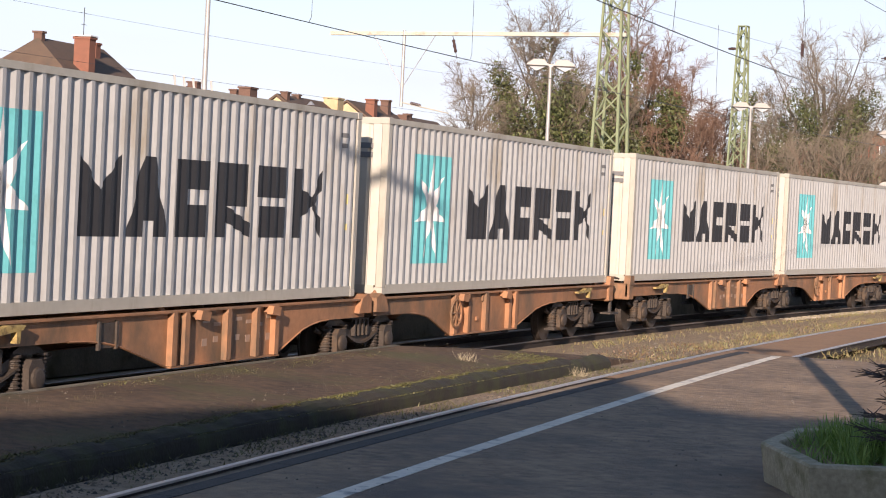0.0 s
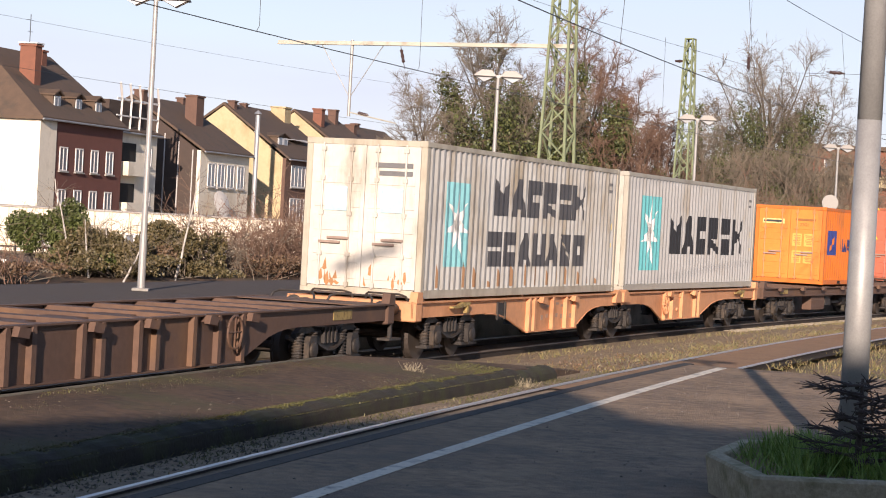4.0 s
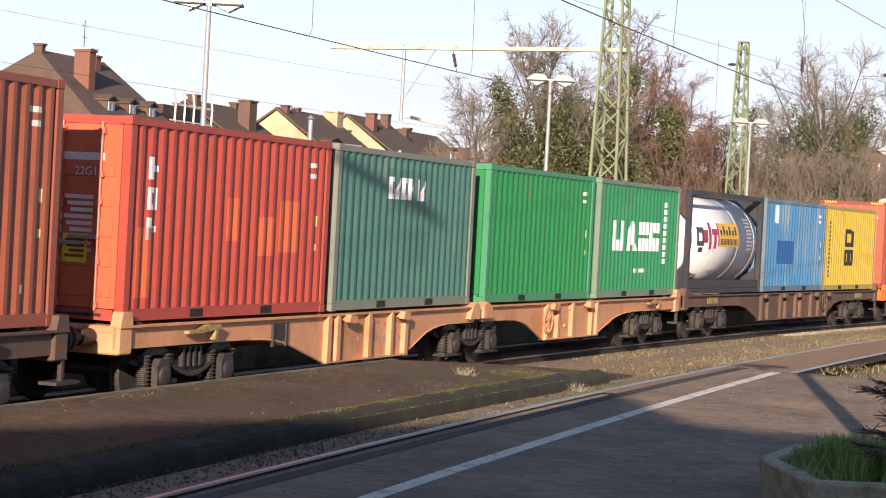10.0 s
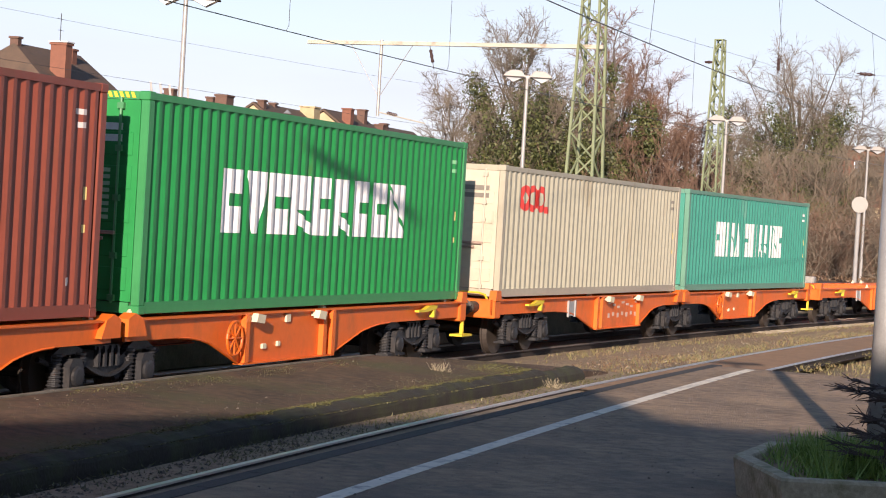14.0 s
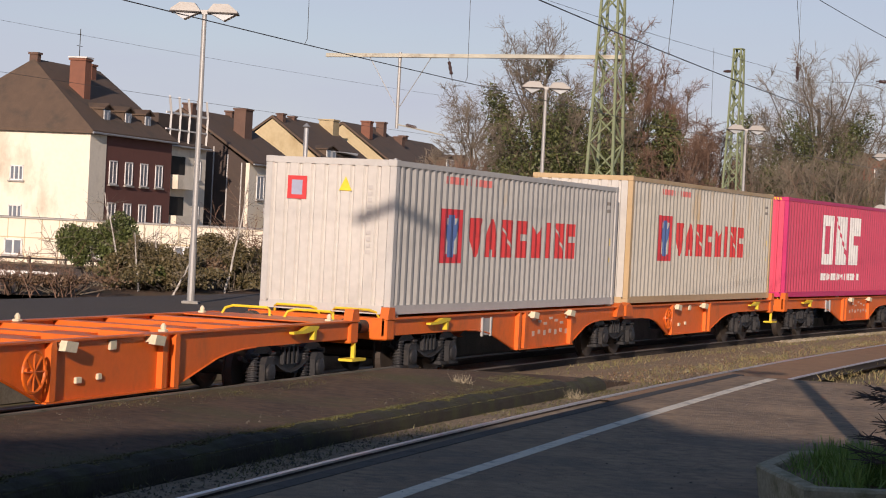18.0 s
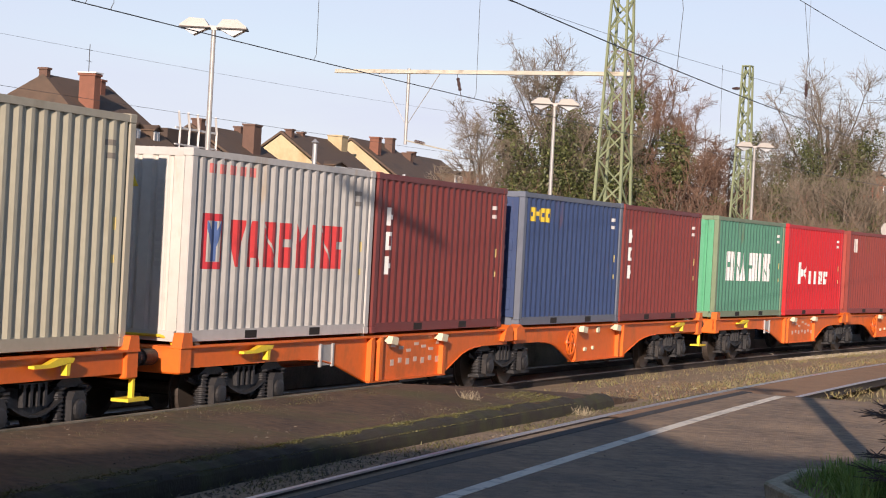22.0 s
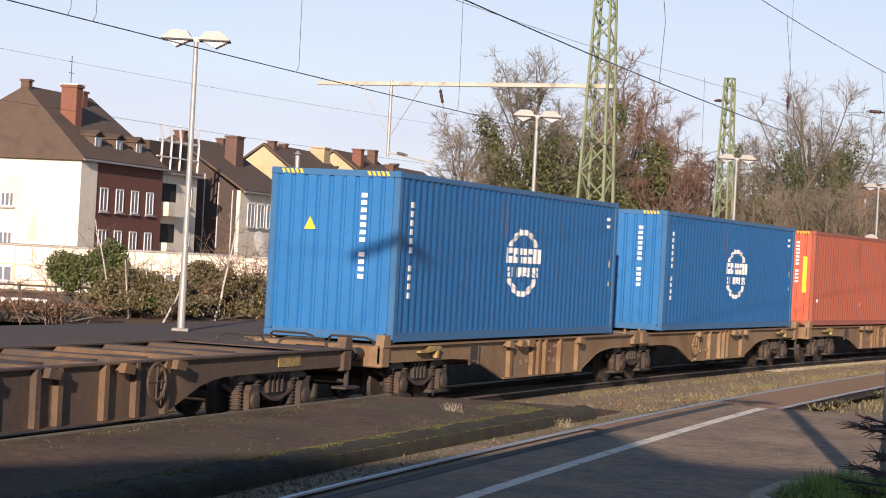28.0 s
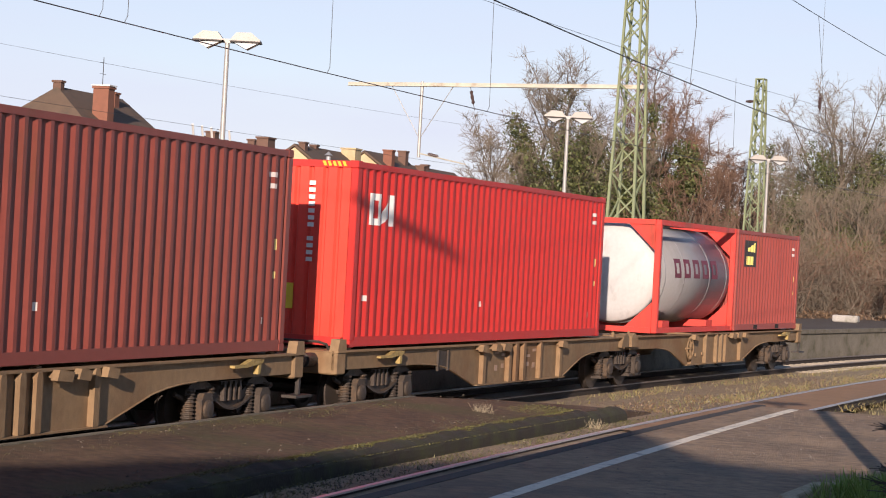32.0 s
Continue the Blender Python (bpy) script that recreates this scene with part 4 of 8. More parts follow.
def wagon_end(parent, x, sgn, mat, step_mat, style):
    """Headstock, buffers, draw hook, shunter's step at the end that faces sgn."""
    lo, hi = sorted((x, x - sgn * 0.32))
    part("headstock", recolour(("headstock", x, sgn), lambda: Shape().bevel_box(lo, hi, -1.3, 1.3, 0.76, 1.11, 0.02).prism(
        [(lo, 1.1), (hi, 1.1), (hi - 0.04, 1.3), (lo + 0.06, 1.3)], -1.31, -1.16), mat), None, parent)
    for sy in (-1, 1):
        part("buffer", recolour(("buffer", x, sgn, sy), lambda: Shape().lathe([(0, 0.11), (0.3, 0.11), (0.3, 0.08), (0.52, 0.08), (0.53, 0.16), (0.565, 0.17), (0.58, 0.14)],
             (x, sy * 0.875, 0.97), (sgn, 0, 0), 16), M["dark_steel"]), None, parent)
    part("coupler", recolour(("coupler", x, sgn), lambda: Shape().box(min(x, x + sgn * 0.42), max(x, x + sgn * 0.42), -0.1, 0.1, 0.94, 1.06).rod((x + sgn * 0.4, 0, 1.0), (x + sgn * 0.62, 0, 0.72), 0.045, n=6), M["dark_steel"]), None, parent)
    if sgn > 0:
        part("step", recolour(("step", x, sgn), lambda: Shape().box(x - sgn * 0.06 - 0.03, x - sgn * 0.06 + 0.03, -1.28, -1.22, 0.52, 0.8).box(x - sgn * 0.06 - 0.28, x - sgn * 0.06 + 0.28, -1.36, -1.12, 0.48, 0.52), step_mat), None, parent)
    hx = x - sgn * 0.35
    for y0, y1 in ((-1.0, -0.15), (0.1, 0.95)):
        part("grab_rail", recolour(("grab_rail", x, sgn, y0), lambda: Shape().tube([(hx, y0, 1.1), (hx + sgn * 0.06, y0 + 0.03, 1.2), (hx + sgn * 0.16, y0 + 0.12, 1.24), (hx + sgn * 0.16, y1 - 0.12, 1.24), (hx + sgn * 0.06, y1 - 0.03, 1.2), (hx, y1, 1.1)], 0.022), step_mat), None, parent)


def build_half(kind, style, sgn, label, detail=0):
    """Half of an articulated wagon. x = 0 is the joint, the body reaches towards sgn."""
    body, ribm, bog, fit, word = STYLE[style]
    mat, rm, bm, fm = M[body], M[ribm], M[bog], M[fit]
    if kind == 80:
        Lb, bx, b = 12.97, 10.75, (1.65, 3.5, 6.8, 9.25)
    else:
        Lb, bx, b = 14.65, 12.65, (2.1, 4.2, 8.9, 11.3)
    w = thing("container_wagon", label, "wagon", "wagons of the train")

    def X(v):
        return sgn * v
    for sy in (-1, 1):
        def sill():
            o = [(X(a), z) for a, z in sill_outline(0.2, Lb, *b, 1.12, 0.83, 0.40)]
            if sgn < 0:
                o = o[::-1]
            sh = Shape().prism(o, sy * 1.23 - 0.02, sy * 1.23 + 0.02)
            return sh
        part("side_sill", recolour(("side_sill", kind, sgn, sy), sill, mat), None, w)
        part("top_flange", recolour(("top_flange", kind, sgn, sy), lambda: Shape().box(min(X(0.2), X(Lb)), max(X(0.2), X(Lb)), sy * 1.23 - 0.09, sy * 1.23 + 0.045, 1.1, 1.125), mat), None, w)
        part("bottom_flange", recolour(("bottom_flange", kind, sgn, sy), lambda: Shape().box(min(X(b[1]), X(b[2])), max(X(b[1]), X(b[2])), sy * 1.23 - 0.1, sy * 1.23 + 0.05, 0.385, 0.405), mat), None, w)
        if sy < 0:
            edge = sill_outline(0.2, Lb, *b, 1.12, 0.83, 0.40)
            part("edge_flange", recolour(("edge_flange", kind, sgn), lambda: Shape().tube([(X(a), -1.262, z) for a, z in edge[2:7]], 0.016, 4), mat), None, w)
            part("edge_flange", recolour(("edge_flange_end", kind, sgn), lambda: Shape().tube([(X(a), -1.262, z) for a, z in edge[7:12]], 0.016, 4), mat), None, w)
    deck(w, min(X(0.25), X(Lb)), max(X(0.25), X(Lb)), mat, n=9)
    # joint brackets
    j0 = X(0.2)
    part("joint_bracket", recolour(("joint_bracket", sgn), lambda: Shape().prism([(X(0.12), 0.9), (X(0.62), 0.9), (X(0.5), 1.13), (X(0.3), 1.2), (X(0.12), 1.13)], -1.34, -1.16), rm), None, w)
    build_bogie(w, X(bx), bm)
    if sgn > 0:
        build_bogie(w, 0.0, bm)
    wagon_end(w, X(Lb), sgn, mat, M["yellow"] if style == "orange" else M["dark_steel"], style)
    z0, z1 = 0.41, 1.1
    for v in ((b[2] - 0.08, b[2] - 0.42, b[1] + 0.12) if kind == 80 else (b[2] - 0.3, b[2] - 1.6, b[2] - 1.95, b[1] + 0.3)):
        rib(w, X(v), z0, z1, rm)
    if style != "orange":
        rib(w, X((b[1] + b[2]) / 2), z0, z1, rm)
        rib(w, X((b[1] + b[2]) / 2 - 0.9), z0, z1, rm, 0.1)
    for v in (b[2] - 0.75, b[1] + 0.35):
        fold_lock(w, X(v), fm)
    if kind != 80:
        fold_lock(w, X(b[2] - 1.2), fm, 0.34), fold_lock(w, X(b[2] - 0.1), fm)
    # brake handle over the end bogie
    hm = M["yellow"] if style == "orange" else M["hazard"]
    hx = X(bx + 0.05)
    part("brake_lever", recolour(("brake_lever", kind, sgn), lambda: Shape().prism([(hx - 0.5, 0.985), (hx - 0.1, 0.985), (hx + 0.38, 1.03), (hx + 0.42, 1.085), (hx + 0.05, 1.09), (hx - 0.2, 1.025), (hx - 0.5, 1.02)], -1.38, -1.3)
         .prism([(hx + 0.24, 0.88), (hx + 0.31, 0.88), (hx + 0.33, 1.03), (hx + 0.24, 1.03)], -1.38, -1.3), hm), None, w)
    if sgn < 0:
        px = X(b[3] - 0.9)
        part("data_plate", recolour(("data_plate", kind), lambda: Shape().box(px - 0.2, px + 0.2, -1.262, -1.25, 0.72, 1.03).box(px - 0.24, px - 0.19, -1.29, -1.25, 0.7, 1.05).box(px + 0.19, px + 0.24, -1.29, -1.25, 0.7, 1.05), M["grey_plate"] if style == "orange" else bm), None, w)
        print_ink = ink((0.62, 0.45, 0.36)) if style == "orange" else ink((0.36, 0.24, 0.17))
        for i in range(7):
            xx = X(b[2] - 1.0) + i * 0.33
            za, zb = 0.93 - 0.05 * (i % 3), 0.62 + 0.04 * (i % 2)
            part("data_print", recolour(("data_print", kind, sgn, i, 0), lambda: Shape().box(xx, xx + 0.2, -1.2535, -1.25, za, za + 0.05), print_ink), None, w)
            part("data_print", recolour(("data_print", kind, sgn, i, 1), lambda: Shape().box(xx, xx + 0.14, -1.2535, -1.25, zb, zb + 0.1 - 0.02 * (i % 2)), print_ink), None, w)
    else:
        wx = X(b[1] + 0.05) if style != "orange" else X(b[1] - 0.35)
        hub = Shape()
        n = 20
        rim = [Vector((wx + 0.24 * math.cos(2 * math.pi * i / n), -1.36, 0.78 + 0.24 * math.sin(2 * math.pi * i / n))) for i in range(n + 1)]
        hub.pipe(rim, 0.02, 6)
        for i in range(4):
            a = math.pi * i / 4
            hub.rod((wx - 0.24 * math.cos(a), -1.36, 0.78 - 0.24 * math.sin(a)), (wx + 0.24 * math.cos(a), -1.36, 0.78 + 0.24 * math.sin(a)), 0.014, n=5)
        hub.rod((wx, -1.37, 0.78), (wx, -1.2, 0.78), 0.04, n=8)
        part("hand_wheel", recolour(("hand_wheel", kind, style), lambda: hub, rm), None, w, "spoked brake hand wheel")
        if style == "brown":
            nx = X(b[1] + 1.15)
            np_ = part("name_plate", recolour(("name_plate", kind), lambda: Shape().box(nx - 0.4, nx + 0.4, -1.2545, -1.25, 0.66, 0.84), M["white"]), None, w, "white plate with dark marks")
            for i in range(6):
                part("print_bar", recolour(("print_bar", kind, i), lambda: Shape().box(nx - 0.34 + i * 0.115, nx - 0.27 + i * 0.115, -1.258, -1.2545, 0.70, 0.80), M["black"]), None, np_)
        for v, a, z0_, z1_ in ((1.6, 0.08, 0.95, 1.08), (0.8, 0.07, 0.58, 0.66), (1.3, 0.05, 0.6, 0.68)):
            part("valve_tag", recolour(("valve_tag", kind, v), lambda: Shape().bevel_box(X(b[1] + v) - a, X(b[1] + v) + a, -1.29, -1.25, z0_, z1_, 0.01), fm), None, w)
    for v in (0.55, Lb - 0.75):
        for y in (-1.1, 1.1):
            cone(w, X(v), y, fm)
    for y in (-1.1, 1.1):
        cone(w, X(Lb / 2 + 0.25), y, fm)
    return w


def build_single(style, label, flat=False):
    """A four-axle single wagon about its middle."""
    body, ribm, bog, fit, word = STYLE[style]
    mat, rm, bm, fm = M[body], M[ribm], M[bog], M[fit]
    w = thing("container_wagon", label, "wagon", "wagons of the train")
    Lb, bx = 9.6, 7.1
    for sy in (-1, 1):
        def sill():
            if flat:
                o = [(-Lb, 1.08), (-Lb, 0.84), (Lb, 0.84), (Lb, 1.08)]
            else:
                o = sill_outline(-Lb, Lb, -5.4, -3.3, 3.4, 5.4, 1.12, 0.83, 0.40)
            sh = Shape().prism(o, sy * 1.23 - 0.02, sy * 1.23 + 0.02)
            return sh
        part("side_sill", recolour(("side_sill_single", flat, sy), sill, mat), None, w)
        ztop = 1.08 if flat else 1.12
        part("top_flange", recolour(("top_flange_single", flat, sy), lambda: Shape().box(-Lb, Lb, sy * 1.23 - 0.09, sy * 1.23 + 0.045, ztop - 0.02, ztop + 0.005), mat), None, w)
        part("bottom_flange", recolour(("bottom_flange_single", flat, sy), lambda: Shape().box(*((-Lb, Lb) if flat else (-3.3, 3.4)), sy * 1.23 - 0.1, sy * 1.23 + 0.05, 0.82 if flat else 0.385, 0.845 if flat else 0.405), mat), None, w)
    deck(w, -Lb, Lb, mat, n=14)
    for sx in (-1, 1):
        build_bogie(w, sx * bx, bm)
        wagon_end(w, sx * Lb, sx, mat, M["dark_steel"], style)
        hx = sx * (bx + 0.2)
        part("hazard_patch", Shape().box(hx - 0.4, hx + 0.4, -1.262, -1.25, 0.9, 1.06), M["hazard"], w, "faded yellow hazard stripes")
    if flat:
        part("tool_box", Shape().bevel_box(-4.1, -2.55, -1.22, -0.9, 0.34, 0.84, 0.02), mat, w)
        part("brake_cylinder", Shape().lathe([(0, 0.1), (0.1, 0.2), (0.8, 0.2), (0.9, 0.1)], (0.4, -0.8, 0.6), (1, 0, 0), 14), M["dark_steel"], w)
        part("air_tank", Shape().lathe([(0, 0.08), (0.1, 0.17), (1.1, 0.17), (1.2, 0.08)], (2.0, -0.8, 0.62), (1, 0, 0), 14), M["dark_steel"], w)
        part("brake_rigging", Shape().box(-2.0, 3.6, -0.9, -0.8, 0.5, 0.58).box(-2.2, -1.6, -1.15, -0.7, 0.48, 0.8), M["dark_steel"], w)
        for v in (-8.0, -5.6, -3.2, -0.8, 1.6, 4.0, 6.4, 8.4):
            fold_lock(w, v, fm)
    else:
        for v in (-3.2, -2.6, -1.4, -0.9, 0.1, 0.6, 1.7, 2.5, 3.3):
            rib(w, v, 0.41, 1.1, rm, 0.11)
        for v in (-3.0, -1.2, 0.3, 2.1, 3.5):
            fold_lock(w, v, fm)
        hub = Shape()
        n = 20
        hub.pipe([Vector((2.9 + 0.24 * math.cos(2 * math.pi * i / n), -1.38, 0.85 + 0.24 * math.sin(2 * math.pi * i / n))) for i in range(n + 1)], 0.02, 6)
        hub.rod((2.9, -1.38, 0.6), (2.9, -1.38, 1.1), 0.014, n=5).rod((2.65, -1.38, 0.85), (3.15, -1.38, 0.85), 0.014, n=5)
        part("hand_wheel", hub, rm, w, "spoked brake hand wheel")
    return w


def run(t):
    """How far the train has moved at t seconds."""
    return 14.0998 * t + 0.033419 * t * t - 3.0734e-05 * t ** 3


TIMES = [i * 1.0 for i in range(33)]
MOVING = []


def carriage(s_a, s_b):
    """The pose of a body whose origin is over s_a and whose other bogie is over s_b (behind it in s)."""
    a, b = on_track(s_a), on_track(s_b)
    d = (b - a) if s_b > s_a else (a - b)
    return Matrix.Translation(a) @ Matrix.Rotation(math.atan2(d.y, d.x), 4, "Z")


def ride(ob, s_a, s_b, offset=None):
    """Remember that ob rides with a body; offset is its own pose in the body's space."""
    MOVING.append((ob, s_a, s_b, offset or Matrix()))


def motions():
    for ob, s_a, s_b, off in MOVING:
        walk(ob, [(t, carriage(s_a - run(t), s_b - run(t)) @ off) for t in TIMES])


# ---- the train, from its visible front to its last wagon ----
L40, L20, HC, STD, DECK = 12.192, 6.058, 2.896, 2.591, 1.16


def load(c, s_joint, sgn, reach, x):
    """Stand a container on a wagon body at x in the body's space."""
    ride(c, s_joint, s_joint + sgn * reach, pose(x, 0, DECK))


def double(kind, style, s_joint, left, right, extra=""):
    """An articulated wagon; left and right: containers with their x on each half."""
    reach = 10.75 if kind == 80 else 12.65
    word = STYLE[style][4]
    state = "empty" if not (left or right) else "loaded"
    for sgn, loads in ((-1, left), (1, right)):
        h = build_half(kind, style, sgn, f"{state} {word} articulated container wagon half with fish-belly sills{extra}")
        ride(h, s_joint, s_joint + sgn * reach)
        for c, x in loads:
            load(c, s_joint, sgn, reach, x)


def single(style, s_mid, loads, label, flat=False):
    w = build_single(style, label, flat)
    ride(w, s_mid, s_mid + 7.1)
    for c, x in loads:
        ride(c, s_mid, s_mid + 7.1, pose(x, 0, DECK))


GREY, CYAN, BLACK, WHITE = (0.40, 0.40, 0.385), (0.12, 0.43, 0.45), (0.02, 0.02, 0.022), (0.74, 0.73, 0.70)


def grey_star_box(end="panel", worn=0.36, pale=False, two_lines=False):
    """Grey box with a blue panel, a white star and a black wordmark shown as shapes."""
    col = (0.44, 0.44, 0.415) if pale else GREY
    c = build_container(L40, HC, col, "grey corrugated steel container with blue star panel and black wordmark", end, worn,
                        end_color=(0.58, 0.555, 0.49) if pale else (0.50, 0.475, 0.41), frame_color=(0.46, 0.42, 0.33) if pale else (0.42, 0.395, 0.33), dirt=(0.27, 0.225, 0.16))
    if two_lines:
        for y in (-0.78, 0.34):
            part("logo_panel", Shape().box(-L40 / 2 - 0.01, -L40 / 2 - 0.004, y, y + 0.44, 1.55, 2.0), ink((0.40, 0.58, 0.62)), c, "faded pale blue square")
        rng = np.random.default_rng(77)
        for i in range(16):
            y, z, w = -1.0 + 2.0 * rng.random(), 0.2 + 0.3 * rng.random() ** 2, 0.03 + 0.09 * rng.random()
            part("rust_stain", Shape().add([Vector((-L40 / 2 + 0.001, y + w * a, z + 0.16 * rng.random() * b)) for a, b in ((0, 0), (0.5, -0.6), (1, 0), (0.9, 1), (0.35, 1.4))], [(0, 1, 2, 3, 4)]), ink((0.40, 0.20, 0.08)), c)
        prints("rust_stain", L40, [(x, x + w, 0.2, 0.2, 0.2 + h, 0.2 + h * 0.6) for x, w, h in [(-5.6 + 0.72 * i + 0.3 * rng.random(), 0.05 + 0.1 * rng.random(), 0.1 + 0.45 * rng.random()) for i in range(15)]], (0.30, 0.17, 0.09), c, "brown rust run")
        part("logo_panel", marking(L40, rect(-5.0, 0.6, 1.3, 1.6)), ink((0.22, 0.52, 0.55)), c, "faded blue panel")
        part("logo_star", marking(L40, star_mark(-4.35, 1.4, 0.62, 0.7), 0.006), ink(WHITE), c)
        word(c, L40, -2.35, 1.62, 5.9, 0.78, "nwepzk", (0.06, 0.06, 0.065), "black wordmark shapes in two lines")
        word(c, L40, -2.6, 0.6, 6.2, 0.7, "zewuwjf", (0.06, 0.06, 0.065))
    else:
        part("logo_panel", marking(L40, rect(-4.94, 0.5, 1.66, 1.85)), ink(CYAN), c, "light blue panel")
        part("logo_star", marking(L40, star_mark(-4.11, 1.42, 0.68, 0.95), 0.006), ink(WHITE), c, "white seven-pointed star")
        word(c, L40, -2.4, 0.92, 7.08, 1.02, "nwepzk", BLACK, "black wordmark shapes", 0.22)
    small_side_marks(c, L40, HC, (0.12, 0.12, 0.12))
    bars_on_end(c, L40, -0.95, 2.5, 0.75, 0.3, (0.15, 0.15, 0.15), 2)
    return c


RED = (0.34, 0.075, 0.042)
BROWN = (0.235, 0.058, 0.040)


def red_box(L, H, color, label, end="door", worn=0.3, upright=None, end_color=None, spots=True, frame_color=None):
    c = build_container(L, H, color, label, end, worn, end_color=end_color, frame_color=frame_color)
    if upright:
        x, z0, z1, n, col = upright
        q = []
        step = (z1 - z0) / n
        for i in range(n):
            q += frame_mark(x, z0 + i * step, 0.26, step * 0.74, 0.075) if i % 2 else rect(x, z0 + i * step, 0.1, step * 0.74) + rect(x + 0.1, z0 + i * step + 0.1, 0.16, 0.08)
        part("wordmark", marking(L, q), ink(col), c, "upright white wordmark shapes")
    if spots:
        prints("sticker", L, rect(-L / 2 + 0.45, 0.72, 0.12, 0.09) + rect(-L * 0.06, 0.62, 0.13, 0.1) + rect(L / 2 - 0.8, 0.4, 0.12, 0.1), (0.66, 0.6, 0.55), c, "pale scuffed stickers")
    small_side_marks(c, L, H, (0.68, 0.6, 0.56))
    if end == "door":
        bars_on_end(c, L, -0.86, H - 0.45, 0.62, 0.16, (0.68, 0.6, 0.55), 1)
        me = lettering("45G1" if H > 2.7 else "22G1", 0.15, ink((0.68, 0.6, 0.55)))
        o = part("type_code", me, None, c)
        o.matrix_local = pose(-L / 2 - 0.012, -0.6, H - 0.72, 0, 0, -90)
        bars_on_end(c, L, -0.72, H - 1.0, 0.42, 0.75, (0.68, 0.6, 0.55), 9)
        bars_on_end(c, L, -0.28, H - 1.05, 0.26, 0.65, (0.68, 0.6, 0.55), 4)
        part("caution_sign", Shape().box(-L / 2 - 0.008, -L / 2 - 0.003, -0.66, -0.3, 0.72, 1.08), ink((0.80, 0.60, 0.04)), c, "yellow caution sign")
        bars_on_end(c, L, -0.62, 1.03, 0.28, 0.26, (0.25, 0.05, 0.03), 4).location.x -= 0.005
        triangle_mark(c, L, 0.62, H - 1.25, 0.26)
    return c


def globe_box():
    """Blue box with a white globe mark."""
    blue = (0.008, 0.095, 0.255)
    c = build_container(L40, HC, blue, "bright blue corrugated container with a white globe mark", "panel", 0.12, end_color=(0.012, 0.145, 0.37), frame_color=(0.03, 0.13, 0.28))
    x, z = 0.14, 1.45
    q = disc_mark(x, z, 0.95, 0.66, 0.84) + rect(x - 0.05, z + 0.3, 0.1, 0.35) + rect(x - 0.05, z - 0.65, 0.1, 0.28)
    q += [(x - 0.66, x - 0.2, z + 0.3, z + 0.6, z + 0.42, z + 0.68), (x + 0.2, x + 0.66, z + 0.6, z + 0.3, z + 0.68, z + 0.42)]
    q += [(x - 0.64, x - 0.2, z - 0.4, z - 0.64, z - 0.3, z - 0.56), (x + 0.2, x + 0.64, z - 0.64, z - 0.4, z - 0.56, z - 0.3)]
    part("logo_backing", marking(L40, rect(x - 1.02, z - 0.3, 2.04, 0.62), 0.005), paint(blue, 0.12, 0.5), c)
    part("logo_globe", marking(L40, q), ink(WHITE), c, "white globe of curved segments")
    word(c, L40, x - 0.98, z + 0.0, 1.96, 0.29, "gfzgf", WHITE, "white wordmark shapes", 0.1, None, 0.008)
    word(c, L40, x - 0.92, z - 0.27, 1.84, 0.19, "zhlppljg", WHITE, "", 0.2, None, 0.008)
    q = []
    for i in range(11):
        q += rect(-5.55, 0.75 + 0.155 * i, 0.2, 0.1) if i != 4 else []
    prints("side_print", L40, q, WHITE, c, "upright line of small white marks")
    upright_bars(c, L40, -0.62, 1.05, 2.55, WHITE, 12)
    hazard_top(c, L40, HC)
    triangle_mark(c, L40, 0.32, 1.85, 0.22)
    small_side_marks(c, L40, HC)
    return c


def coc_box(H=STD):
    c = build_container(L40, H, (0.42, 0.40, 0.30), "beige corrugated container with a small red mark", "door", 0.25, frame_color=(0.40, 0.37, 0.28), end_color=(0.52, 0.47, 0.36), dirt=(0.26, 0.2, 0.12))
    part("logo", marking(L40, disc_mark(-4.85, H - 0.61, 0.3, 0.27, 0.5, n=12) + disc_mark(-4.4, H - 0.61, 0.3, 0.27, 0.5, n=12) + disc_mark(-3.95, H - 0.61, 0.3, 0.27, 0.5, n=12) + rect(-3.75, H - 0.89, 0.25, 0.14)), ink((0.62, 0.05, 0.04)), c, "red mark of three rings")
    small_side_marks(c, L40, H, (0.2, 0.18, 0.15))
    bars_on_end(c, L40, -0.9, H - 0.39, 0.8, 0.3, (0.2, 0.18, 0.15), 2)
    return c


